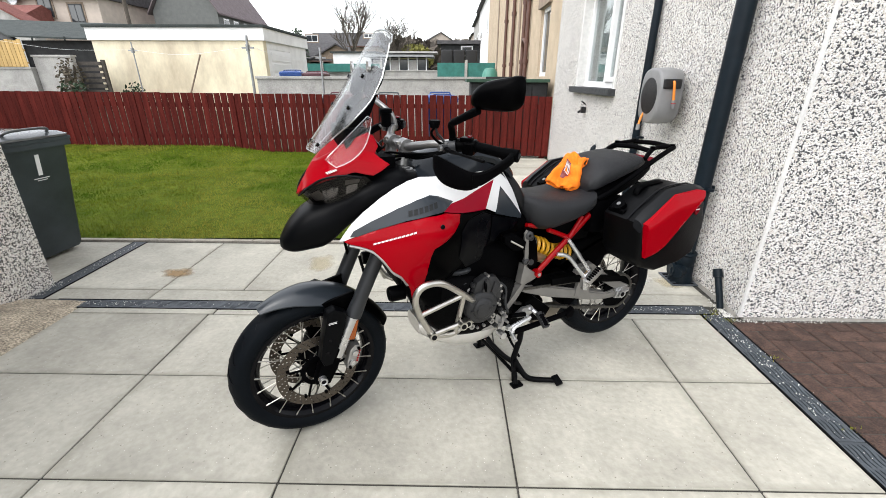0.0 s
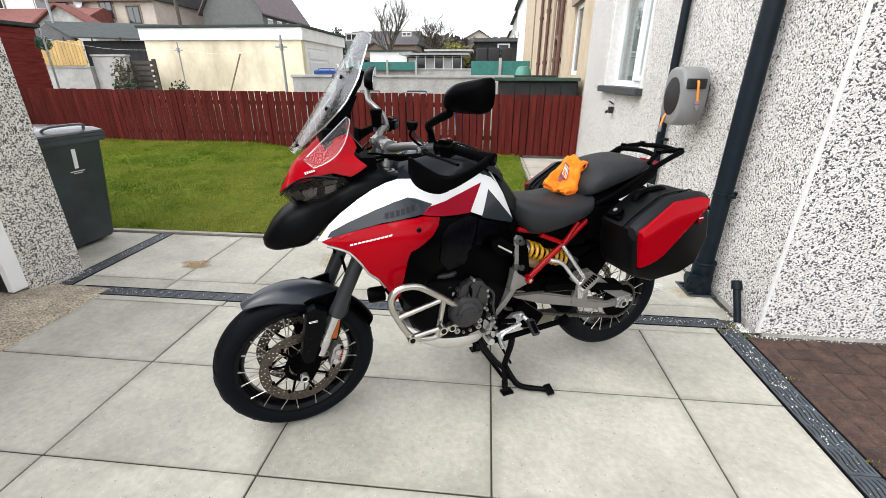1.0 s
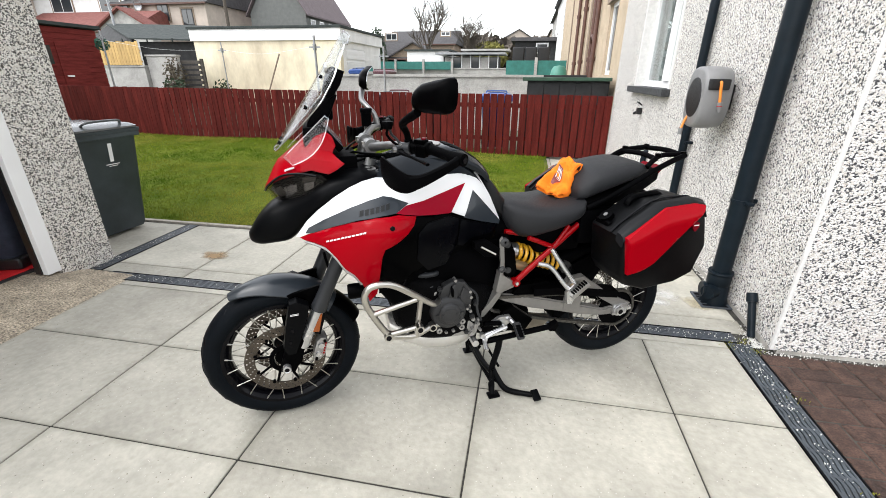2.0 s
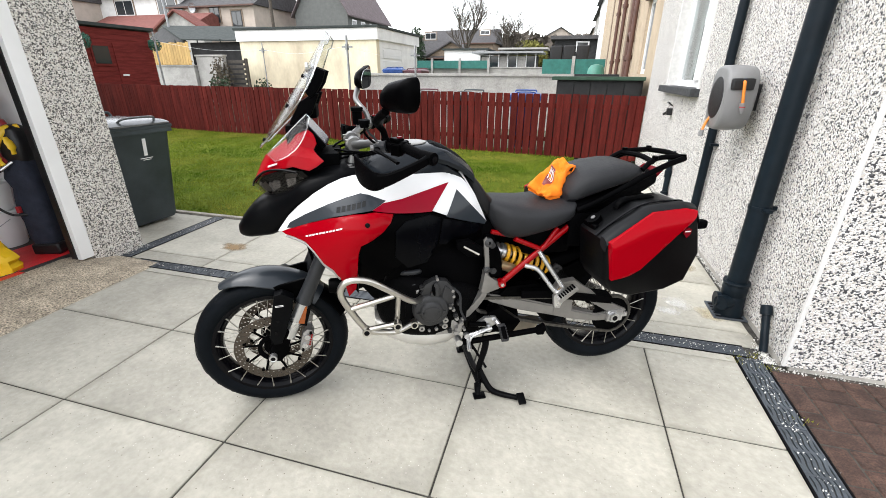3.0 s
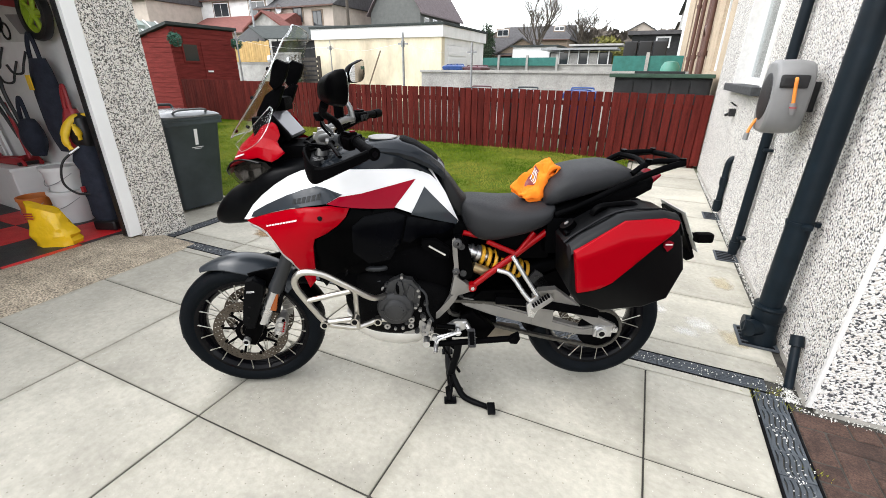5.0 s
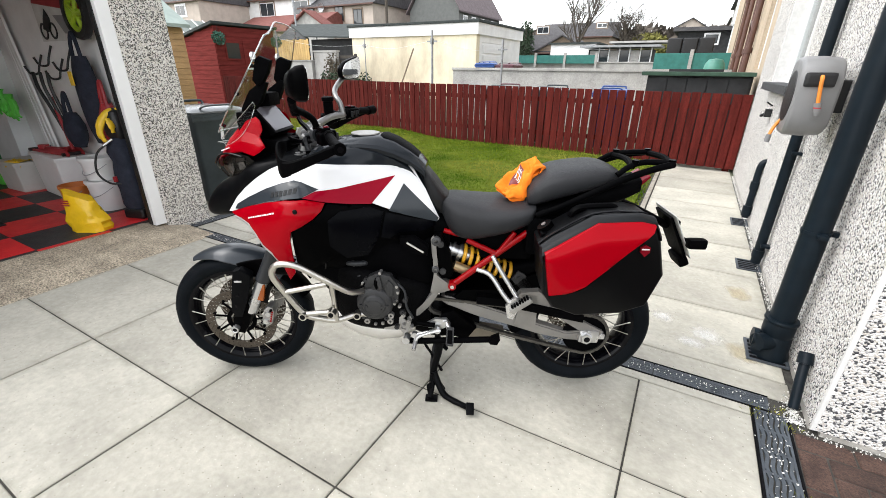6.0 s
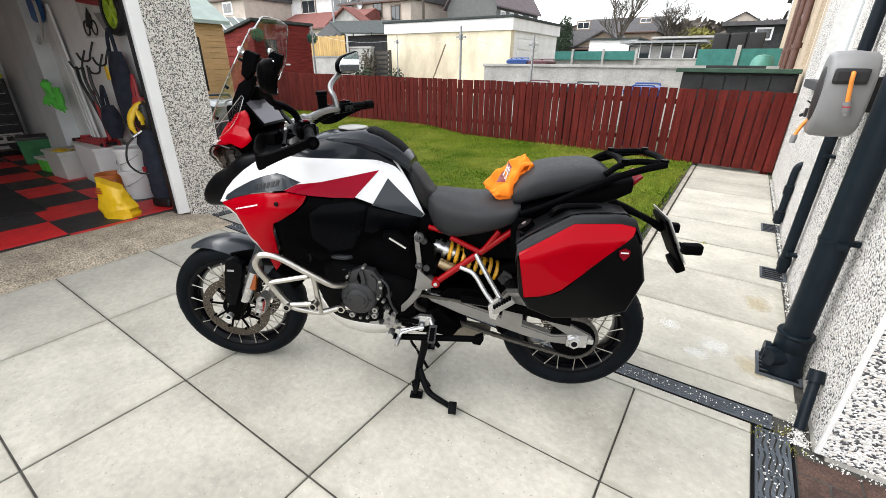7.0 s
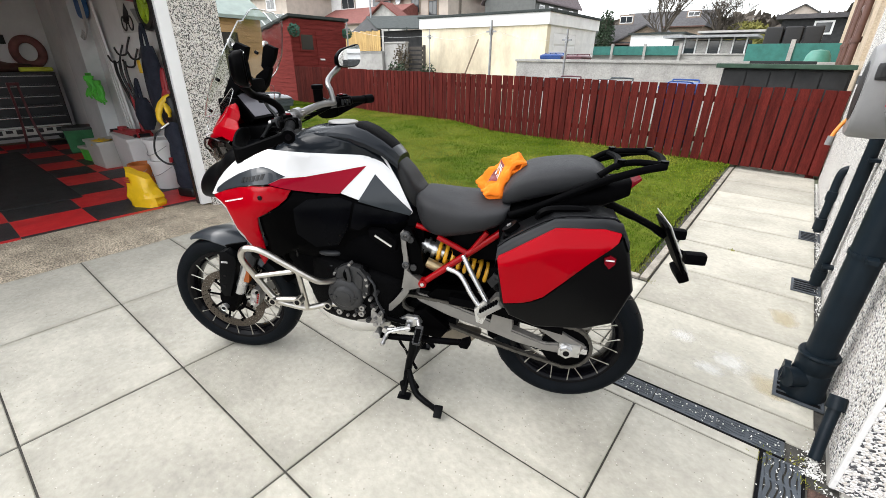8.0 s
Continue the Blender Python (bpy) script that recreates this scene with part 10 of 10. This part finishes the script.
def orange_cloth():
    """A folded, rumpled cloth leaning on the step between the seats, with a printed patch."""
    M = pose(-0.2228, 1.7165, 0, 0, 0, 26.4)
    root = thing("cleaning_cloth", tuple(M @ Vector((1.24, 0, .94))), 26.4, "rumpled bright orange cleaning cloth lying between the seats", "cloth")
    low_l, low_r = Vector((-.066, .062, .010)), Vector((-.020, -.056, -.004))
    top_l, top_r = Vector((.086, .102, .140)), Vector((.120, -.014, .118))
    out = Vector((-.62, -.28, .73)).normalized()
    def surface(u, v, seed=0.0):
        p = low_r.lerp(low_l, v).lerp(top_r.lerp(top_l, v), u)
        p += Vector((.018, -.012, -.026)) * math.sin(math.pi * min(1.0, u * 1.5)) * max(0.0, 1 - v) ** 1.5
        wave = .0105 * math.sin(9.5 * v + 2.2 * u + 2.0 * noise.noise(Vector((2 * u, 2 * v, 8 + seed)))) + .007 * math.sin(17 * u - 6 * v + seed) * (1 - .4 * v)
        crease = -.016 * math.exp(-((v - .42 - .35 * (u - .5)) / .07) ** 2) * (1 - abs(2 * u - .9))
        fine = .010 * noise.noise(Vector((5 * u, 5 * v, 2 + seed))) + .004 * noise.noise(Vector((13 * u, 13 * v, 4 + seed)))
        bulge = .020 * max(0.0, math.sin(math.pi * u)) * max(0.0, math.sin(math.pi * v)) ** .5
        edge = Vector((.012 * noise.noise(Vector((4 * v, 1, seed))), .012 * noise.noise(Vector((4 * u, 7, seed))), 0))
        return p + edge + out * (wave + crease + fine + bulge + .012)
    def blanket(name, seed, shrink, drop, thick):
        n = 48
        def at(i, j):
            u = .5 + (i / n - .5) * shrink
            v = .5 + (j / n - .5) * shrink
            return surface(u, v, seed) - out * drop
        bm = bmesh.new()
        def soft(i, j):
            e = min(i, j, n - i, n - j) / 2.0
            return thick * .5 * math.sqrt(max(0.0, 1 - (1 - min(1.0, e)) ** 2))
        grid = [[at(i, j) for i in range(n + 1)] for j in range(n + 1)]
        top = [[bm.verts.new(grid[j][i] + out * (soft(i, j) + .0005)) for i in range(n + 1)] for j in range(n + 1)]
        low = [[bm.verts.new(grid[j][i] - out * (soft(i, j) + .0005)) for i in range(n + 1)] for j in range(n + 1)]
        for a, flip in ((top, False), (low, True)):
            for j in range(n):
                for i in range(n):
                    q = (a[j][i], a[j][i + 1], a[j + 1][i + 1], a[j + 1][i])
                    bm.faces.new(q[::-1] if flip else q)
        for i in range(n):
            bm.faces.new((top[0][i + 1], top[0][i], low[0][i], low[0][i + 1]))
            bm.faces.new((top[n][i], top[n][i + 1], low[n][i + 1], low[n][i]))
            bm.faces.new((top[i][0], top[i + 1][0], low[i + 1][0], low[i][0]))
            bm.faces.new((top[i + 1][n], top[i][n], low[i][n], low[i + 1][n]))
        return part(name, bm, P_ORANGE, root, smooth=True)
    sheet = blanket("sheet", 0.0, 1.0, 0.0, .011)
    blanket("fold", 3.0, 1.02, .013, .011)
    blanket("fold", 7.0, .96, .026, .012)
    def patch(name, u0, u1, v0, v1, stuff, lift, label):
        bm = bmesh.new()
        m = 10
        g = [[bm.verts.new(surface(u0 + (u1 - u0) * i / m, v0 + (v1 - v0) * j / m) + out * (.0062 + lift)) for i in range(m + 1)] for j in range(m + 1)]
        for j in range(m):
            for i in range(m):
                bm.faces.new((g[j][i], g[j][i + 1], g[j + 1][i + 1], g[j + 1][i]))
        part(name, bm, stuff, sheet, label, True)
    patch("printed_patch", .22, .66, .42, .62, P_BROWN, .0008, "dark brown printed patch")
    for k in range(4):
        patch("printed_bar", .40, .62, .445 + .042 * k, .465 + .042 * k, P_LABEL, .0020, "plain pale bar")


orange_cloth()


# ---- paving pieces, chips and grass ----
def piece_mesh(name, w, d, h, material, bevel, wob=0.0):
    bm = bmesh.new()
    box(bm, 0, w, 0, d, -h, 0, bevel=bevel, seg=1)
    me = bpy.data.meshes.new(name)
    bm.to_mesh(me)
    bm.free()
    me.materials.append(material)
    return me


def slab_field():
    rng = random.Random(11)
    drive = thing("drive_paving", (0, 0, 0), 0, "pale grey concrete slabs of the drive with dark open joints", "paving", kind="structure")
    g = 0.0075
    cache = {}
    def slab(x0, x1, y0, y1, parent, name="slab"):
        key = (round(x1 - x0, 3), round(y1 - y0, 3))
        if key not in cache:
            cache[key] = piece_mesh(name, key[0] - g, key[1] - g, 0.035, M_SLAB, 0.003)
        ob = new(name, cache[key])
        ob.parent = parent
        ob.matrix_basis = pose(x0 + g / 2, y0 + g / 2, rng.uniform(-0.0012, 0.0012), rng.uniform(-0.05, 0.05), rng.uniform(-0.05, 0.05), 0)
    xs = [-2.135, -1.227, -0.312, 0.597, 1.505, 1.975]
    ys = [2.0 - 0.607 * k for k in range(10)][::-1] + [2.598]
    for y0, y1 in zip(ys, ys[1:]):
        for x0, x1 in zip(xs, xs[1:]):
            slab(x0, x1, y0, y1, drive)
    for x0, x1 in zip([-2.135, -1.2, -0.3, 0.62, 1.20], [-1.2, -0.3, 0.62, 1.20, 1.975]):
        slab(x0, x1, 2.598, 2.662, drive, "edging_slab")
    path = thing("path_paving", (0, 0, 0), 0, "pale concrete slabs of the garden path beside house and lawn", "paving", kind="structure")
    for x0, x1 in zip([-2.47, -1.75, -0.85, 0.05, 0.95], [-1.75, -0.85, 0.05, 0.95, 2.15]):
        slab(x0, x1, 2.768, 2.925, path, "edging_slab")
    px = [-2.47, -1.752, -1.15, -0.55, 0.05, 0.65, 1.225]
    for x0, x1 in zip(px, px[1:]):
        slab(x0, x1, 2.925, 3.84, path)
    y = 2.925
    for h in (0.655, 0.65, 0.65, 0.655, 0.65, 0.65, 0.65, 0.65, 0.65):
        slab(1.225, 2.145, y, y + h, path)
        y += h
    slab(-3.45, -2.60, 2.99, 3.84, path)
    slab(-4.2, -3.45, 2.99, 3.84, path)
    edge = thing("lawn_edging", (0, 0, 0), 0, "weathered concrete edging between path and lawn", "edging", kind="structure")
    x = -4.2
    while x < 1.1:
        w = min(0.9, 1.16 - x)
        ob = boxes("edging_stone", M_EDGING, [(x + 0.003, x + w - 0.003, 3.862, 3.912, -0.05, 0.014)], edge, bevel=0.006)
        x += w
    y = 3.862
    while y < 8.2:
        ob = boxes("edging_stone", M_EDGING, [(1.165, 1.215, y + 0.003, y + 0.897, -0.05, 0.014)], edge, bevel=0.006)
        y += 0.9


slab_field()


def drain_run(name, label, x0, y0, x1, y1, width=0.115):
    """A channel with lift-out gratings of wavy bars."""
    d = Vector((x1 - x0, y1 - y0, 0))
    length = d.length
    root = thing(name, (x0, y0, 0.0), math.degrees(math.atan2(d.y, d.x)), label, "drain", kind="structure")
    bm = bmesh.new()
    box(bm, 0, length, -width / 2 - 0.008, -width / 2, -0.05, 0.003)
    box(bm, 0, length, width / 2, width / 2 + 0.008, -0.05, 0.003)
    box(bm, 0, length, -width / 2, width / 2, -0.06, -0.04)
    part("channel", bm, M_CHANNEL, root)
    n = max(1, round(length / 0.5))
    L = length / n
    bm = bmesh.new()
    w = width / 2 - 0.002
    for y_0, y_1 in ((-w, -w + 0.010), (w - 0.010, w)):
        box(bm, 0.002, L - 0.002, y_0, y_1, -0.02, 0.002, bevel=0.001, seg=1)
    for k in range(5):
        xx = 0.002 + (L - 0.016) * k / 4
        box(bm, xx, xx + 0.012, -w + 0.010, w - 0.010, -0.02, 0.0015)
    nb = 5
    cell = (L - 0.016) / 4
    span = 2 * w - 0.020
    for q in range(4):
        a0 = 0.002 + cell * q + 0.010
        for b in range(nb):
            yc = -w + 0.010 + span * (b + 0.5) / nb
            half = span / nb * 0.34
            for side_z in (0.0012,):
                lo, hi = [], []
                for i in range(11):
                    xx = a0 + (cell - 0.008) * i / 10
                    yy = yc + 0.0042 * math.sin(2 * math.pi * i / 10)
                    lo.append([bm.verts.new((xx, yy - half, zz)) for zz in (-0.018, side_z)])
                    hi.append([bm.verts.new((xx, yy + half, zz)) for zz in (-0.018, side_z)])
                for i in range(10):
                    bm.faces.new((lo[i][1], lo[i + 1][1], hi[i + 1][1], hi[i][1]))
                    bm.faces.new((lo[i][0], lo[i + 1][0], lo[i + 1][1], lo[i][1]))
                    bm.faces.new((hi[i][1], hi[i + 1][1], hi[i + 1][0], hi[i][0]))
    me = bpy.data.meshes.new("grating")
    bm.to_mesh(me)
    bm.free()
    me.materials.append(M_DRAIN)
    for k in range(n):
        ob = new("grating", me)
        ob.parent = root
        ob.matrix_basis = pose(L * k, 0, 0)
    return root


drain_run("drain_cross", "black plastic channel drain across the drive with slotted gratings", -2.36, 2.715, 2.05, 2.715, 0.10)
drain_run("drain_side", "black plastic channel drain along the edge of the slabs", 2.045, -3.5, 2.045, 2.655, 0.125)
drain_run("drain_garden", "black plastic channel drain running towards the lawn", -2.535, 2.775, -2.535, 3.85, 0.115)


def chips():
    """White stone chips fallen in and beside the drains."""
    rng = random.Random(5)
    bm = bmesh.new()
    def chip(x, y, z, s):
        v = [Vector((rng.uniform(-1, 1), rng.uniform(-1, 1), rng.uniform(0.3, 1))).normalized() * s for _ in range(3)]
        c = Vector((x, y, z))
        vs = [bm.verts.new(c + p) for p in v] + [bm.verts.new(c - sum(v, Vector()) * 0.4)]
        for a, b, d in ((0, 1, 2), (0, 1, 3), (1, 2, 3), (0, 2, 3)):
            bm.faces.new((vs[a], vs[b], vs[d]))
    for _ in range(190):
        y = 2.70 - abs(rng.gauss(0, 0.75))
        chip(2.045 + rng.gauss(0, 0.028), y, 0.003, rng.uniform(0.003, 0.0065))
    for _ in range(120):
        x = 2.1 - abs(rng.gauss(0, 0.55))
        chip(x, 2.715 + rng.gauss(0, 0.022), 0.003, rng.uniform(0.003, 0.006))
    for _ in range(90):
        chip(-2.3 + abs(rng.gauss(0, 0.5)), 2.715 + rng.gauss(0, 0.02), 0.003, rng.uniform(0.003, 0.006))
    for _ in range(80):
        chip(-2.535 + rng.gauss(0, 0.02), 2.8 + rng.random() * 1.0, 0.003, rng.uniform(0.003, 0.006))
    for _ in range(330):
        chip(2.135 + rng.gauss(0, 0.018), 2.62 + abs(rng.gauss(0, 0.10)), 0.004, rng.uniform(0.003, 0.007))
    for _ in range(170):
        chip(2.14 + abs(rng.gauss(0, 0.35)), 2.585 + rng.gauss(0, 0.012), 0.002, rng.uniform(0.0025, 0.006))
    for _ in range(260):
        chip(-2.56 + rng.gauss(0, 0.03), 2.6 + rng.random() * 0.4, 0.02, rng.uniform(0.003, 0.006))
    for _ in range(2200):
        chip(2.163 + rng.gauss(0, 0.009), 3.2 + rng.random() * 4.8, 0.004, rng.uniform(0.003, 0.007))
    tagged(link_mesh("stone_chips", bm, M_CHIP), "loose white stone chips scattered in the drains and along the wall", "stone chips", kind="stuff")


chips()


def brick_field():
    root = thing("brick_paving", (0, 0, 0), 0, "weathered brown block pavers laid in herringbone before the house", "paving", kind="structure")
    L, W, g = 0.20, 0.10, 0.006
    flat = piece_mesh("brick", L - g, W - g, 0.05, M_BRICK, 0.005)
    tall = piece_mesh("brick", W - g, L - g, 0.05, M_BRICK, 0.005)
    rng = random.Random(2)
    rest = bmesh.new()
    count = 0
    cells = []
    for i in range(-60, 61):
        for j in range(-60, 61):
            k = (i - j) % 4
            x, y = 2.12 + W * i, 2.58 - W * (j + 1)
            if k == 0:
                cells.append((x, y, L, W, flat))
            elif k == 2:
                cells.append((x, y, W, L, tall))
    done = []
    for x, y, w, d, me in cells:
        a0, a1, b0, b1 = max(x, 2.118), min(x + w, 5.9), max(y, -2.5), min(y + d, 2.581)
        if a1 - a0 < 0.03 or b1 - b0 < 0.03:
            continue
        if a1 - a0 < w - 0.001 or b1 - b0 < d - 0.001:
            me = None
        done.append((a0, b0, a1 - a0, b1 - b0, me))
    done.sort(key=lambda c: math.hypot(c[0] - 2.6, c[1] - 2.0))
    for n, (x, y, w, d, me) in enumerate(done):
        dz = rng.uniform(-0.0005, 0.004)
        if n < 300:
            ob = new("brick", me or piece_mesh("brick", w - g, d - g, 0.05, M_BRICK, 0.005))
            ob.parent = root
            ob.matrix_basis = pose(x + g / 2, y + g / 2, dz - 0.002, rng.uniform(-0.4, 0.4), rng.uniform(-0.4, 0.4), 0)
        else:
            box(rest, x + g / 2, x + w - g / 2, y + g / 2, y + d - g / 2, -0.05, dz - 0.002)
    ob = part("further_bricks", rest, M_BRICK, root)
    ob["kind"] = "stuff"


brick_field()


def garage_tiles():
    root = thing("garage_floor_tiles", (0, 0, 0), 0, "red and black chequered plastic tiles on the garage floor", "floor tiles", kind="structure")
    s = 0.51
    a = piece_mesh("floor_tile", s - 0.003, s - 0.003, 0.006, M_TILERED, 0.001)
    b = piece_mesh("floor_tile", s - 0.003, s - 0.003, 0.006, M_TILEBLACK, 0.001)
    for i in range(10):
        for j in range(-9, 2):
            ob = new("floor_tile", a if (i + j) % 2 else b)
            ob.parent = root
            ob.matrix_basis = pose(-3.34 - s * i, 1.70 + s * j, 0.078)
    c = piece_mesh("floor_tile", 0.505, s - 0.003, 0.006, M_TILERED, 0.001)
    d = piece_mesh("floor_tile", 0.505, s - 0.003, 0.006, M_TILEBLACK, 0.001)
    for j in range(-9, 2):
        ob = new("floor_tile", d if j % 2 else c)
        ob.parent = root
        ob.matrix_basis = pose(-2.83, 1.70 + s * j, 0.078) @ Matrix.Diagonal((0.12, 1, 1, 1))
    return root


garage_tiles()


def grass():
    m = bpy.data.materials.new("grass_blade")
    m.use_nodes = True
    nodes, links = m.node_tree.nodes, m.node_tree.links
    bsdf = nodes["Principled BSDF"]
    bsdf.inputs["Roughness"].default_value = 1.0
    bsdf.inputs["Specular IOR Level"].default_value = 0.0
    geo = nodes.new("ShaderNodeNewGeometry")
    ramp = nodes.new("ShaderNodeValToRGB")
    e = ramp.color_ramp.elements
    e[0].position, e[0].color = 0.0, (0.095, 0.150, 0.014, 1)
    e[1].position, e[1].color = 1.0, (0.24, 0.25, 0.022, 1)
    n = e.new(0.62)
    n.color = (0.145, 0.200, 0.020, 1)
    n = e.new(0.84)
    n.color = (0.195, 0.242, 0.030, 1)
    links.new(geo.outputs["Random Per Island"], ramp.inputs["Fac"])
    coord = nodes.new("ShaderNodeTexCoord")
    patch = nodes.new("ShaderNodeTexNoise")
    patch.inputs["Scale"].default_value = 0.6
    patch.inputs["Detail"].default_value = 4
    links.new(coord.outputs["Object"], patch.inputs["Vector"])
    fac = nodes.new("ShaderNodeMapRange")
    fac.inputs["From Min"].default_value, fac.inputs["From Max"].default_value = 0.43, 0.56
    where = nodes.new("ShaderNodeSeparateXYZ")
    links.new(coord.outputs["Object"], where.inputs[0])
    dry = nodes.new("ShaderNodeMapRange")
    dry.inputs["From Min"].default_value, dry.inputs["From Max"].default_value = 8.2, 4.2
    dry.inputs["To Min"].default_value, dry.inputs["To Max"].default_value = -0.05, 0.06
    links.new(where.outputs["Y"], dry.inputs["Value"])
    moss = nodes.new("ShaderNodeMath")
    moss.operation = "ADD"
    links.new(patch.outputs["Fac"], moss.inputs[0])
    links.new(dry.outputs["Result"], moss.inputs[1])
    links.new(moss.outputs[0], fac.inputs["Value"])
    mix = nodes.new("ShaderNodeMixRGB")
    mix.inputs["Color2"].default_value = (0.32, 0.29, 0.062, 1)
    scale = nodes.new("ShaderNodeMath")
    scale.operation = "MULTIPLY"
    scale.inputs[1].default_value = 0.85
    links.new(fac.outputs["Result"], scale.inputs[0])
    links.new(scale.outputs[0], mix.inputs["Fac"])
    links.new(ramp.outputs["Color"], mix.inputs["Color1"])
    tone = nodes.new("ShaderNodeTexNoise")
    tone.inputs["Scale"].default_value = 0.8
    tone.inputs["Detail"].default_value = 5
    links.new(coord.outputs["Object"], tone.inputs["Vector"])
    deep = nodes.new("ShaderNodeMapRange")
    deep.inputs["From Min"].default_value, deep.inputs["From Max"].default_value = 0.52, 0.40
    deep.inputs["To Max"].default_value = 0.9
    links.new(tone.outputs["Fac"], deep.inputs["Value"])
    lush = nodes.new("ShaderNodeMixRGB")
    lush.inputs["Color2"].default_value = (0.036, 0.098, 0.003, 1)
    links.new(deep.outputs["Result"], lush.inputs["Fac"])
    links.new(mix.outputs["Color"], lush.inputs["Color1"])
    links.new(lush.outputs["Color"], bsdf.inputs["Base Color"])
    rng = np.random.default_rng(3)
    n = 170000
    x = rng.uniform(-11.3, 1.16, n)
    y = 3.93 + 4.9 * rng.random(n) ** 1.25
    keep = (y < 8.32 - 0.045 * (x - 2.17) + 0.05)
    x, y = x[keep], y[keep]
    n = len(x)
    z = 0.012 + 0.010 * (y - 3.9) + 0.012 * np.sin(1.7 * x) * np.sin(1.3 * y) - 0.004
    h = rng.uniform(0.012, 0.030, n)
    near_fence = np.clip((y - 7.9) / 0.5, 0, 1)
    h *= 1 + 0.9 * near_fence * rng.random(n)
    bank = np.clip((-2.9 - x) / 1.3, 0, 1) * np.clip((y - 6.4) / 1.6, 0, 1)
    z += 0.09 * bank * bank * (3 - 2 * bank)
    a = rng.uniform(0, 2 * np.pi, n)
    w = rng.uniform(0.0022, 0.0045, n) * (1 + (y - 3.9) * 0.25)
    lean = rng.uniform(0, 0.6, n) * h
    b = rng.uniform(0, 2 * np.pi, n)
    v = np.empty((n, 3, 3))
    v[:, 0] = np.c_[x - w * np.cos(a), y - w * np.sin(a), z]
    v[:, 1] = np.c_[x + w * np.cos(a), y + w * np.sin(a), z]
    v[:, 2] = np.c_[x + lean * np.cos(b), y + lean * np.sin(b), z + h]
    me = bpy.data.meshes.new("grass")
    me.from_pydata(v.reshape(-1, 3).tolist(), [], np.arange(3 * n).reshape(-1, 3).tolist())
    me.materials.append(m)
    tagged(new("grass", me), "short green lawn grass with yellowed blades", "grass", kind="stuff")


grass()


def weed(at, count, seed):
    """A small tuft growing out of a joint."""
    rng = random.Random(seed)
    bm = bmesh.new()
    for _ in range(count):
        a = rng.uniform(0, 2 * math.pi)
        r = rng.uniform(0.0, 0.035)
        p = Vector((r * math.cos(a) * 1.6, r * math.sin(a), 0.0))
        d = Vector((rng.gauss(0, 0.5), rng.gauss(0, 0.5), 1)).normalized() * rng.uniform(0.006, 0.022)
        s_ = Vector((math.sin(a), -math.cos(a), 0)) * 0.003
        bm.faces.new([bm.verts.new(p - s_), bm.verts.new(p + s_), bm.verts.new(p + d)])
    root = thing("weed", at, 0, "small green weed tuft growing in a paving joint", "weed", "weeds")
    part("blades", bm, bpy.data.materials["grass_blade"], root, recalc=False)["kind"] = "stuff"


for k, (x, y, c) in enumerate(((2.0, 2.655, 40), (2.085, 2.69, 25), (1.98, 2.60, 20), (1.62, 4.88, 45), (2.11, 2.585, 40), (2.115, 2.2, 20), (2.112, 1.7, 18), (1.24, 3.85, 30))):
    weed((x, y, -0.004), c, 40 + k)


def stain_mat(name, color, strength, scale):
    """A thin dried mark with a ragged, fading outline."""
    m = bpy.data.materials.new(name)
    m.use_nodes = True
    nodes, links = m.node_tree.nodes, m.node_tree.links
    bsdf = nodes["Principled BSDF"]
    bsdf.inputs["Base Color"].default_value = (*color, 1)
    bsdf.inputs["Roughness"].default_value = 0.9
    coord = nodes.new("ShaderNodeTexCoord")
    length = nodes.new("ShaderNodeVectorMath")
    length.operation = "LENGTH"
    links.new(coord.outputs["Object"], length.inputs[0])
    ragged = nodes.new("ShaderNodeTexNoise")
    ragged.inputs["Scale"].default_value = scale
    ragged.inputs["Detail"].default_value = 5
    links.new(coord.outputs["Object"], ragged.inputs["Vector"])
    mixed = nodes.new("ShaderNodeMath")
    mixed.operation = "MULTIPLY_ADD"
    mixed.inputs[1].default_value = -5.5
    links.new(length.outputs["Value"], mixed.inputs[0])
    links.new(ragged.outputs["Fac"], mixed.inputs[2])
    fade = nodes.new("ShaderNodeMapRange")
    fade.inputs["From Min"].default_value, fade.inputs["From Max"].default_value = -0.12, 0.28
    fade.inputs["To Max"].default_value = strength
    links.new(mixed.outputs[0], fade.inputs["Value"])
    links.new(fade.outputs["Result"], bsdf.inputs["Alpha"])
    return m


STAIN_BROWN = stain_mat("rust_stain", (0.34, 0.23, 0.12), 0.6, 9)
STAIN_TAN = stain_mat("tan_stain", (0.44, 0.38, 0.25), 0.38, 7)
STAIN_WHITE = stain_mat("white_paint_marks", (0.74, 0.74, 0.72), 0.26, 30)
for x, y, w, d, stuff, label in ((-1.79, 3.20, 1.2, 0.8, STAIN_BROWN, "rust-brown stain"), (-0.72, 3.42, 1.0, 1.6, STAIN_TAN, "tan water stain"), (1.80, 3.20, 0.8, 0.9, STAIN_WHITE, "white paint marks"), (1.56, 3.30, 0.6, 0.6, STAIN_WHITE, "white paint marks"),
                                 (1.72, 3.08, 0.7, 0.5, STAIN_WHITE, "white paint marks"), (1.98, 3.12, 0.9, 0.9, STAIN_TAN, "tan water stain"), (2.0, 3.9, 0.7, 1.1, STAIN_TAN, "tan water stain")):
    bm = bmesh.new()
    box(bm, -0.15, 0.15, -0.15, 0.15, 0, 0.0004)
    ob = part("stain", bm, stuff, bpy.data.objects["path_paving"], label)
    ob.matrix_basis = pose(x, y, 0.0022) @ Matrix.Diagonal((w, d, 1, 1))
    ob.visible_shadow = False
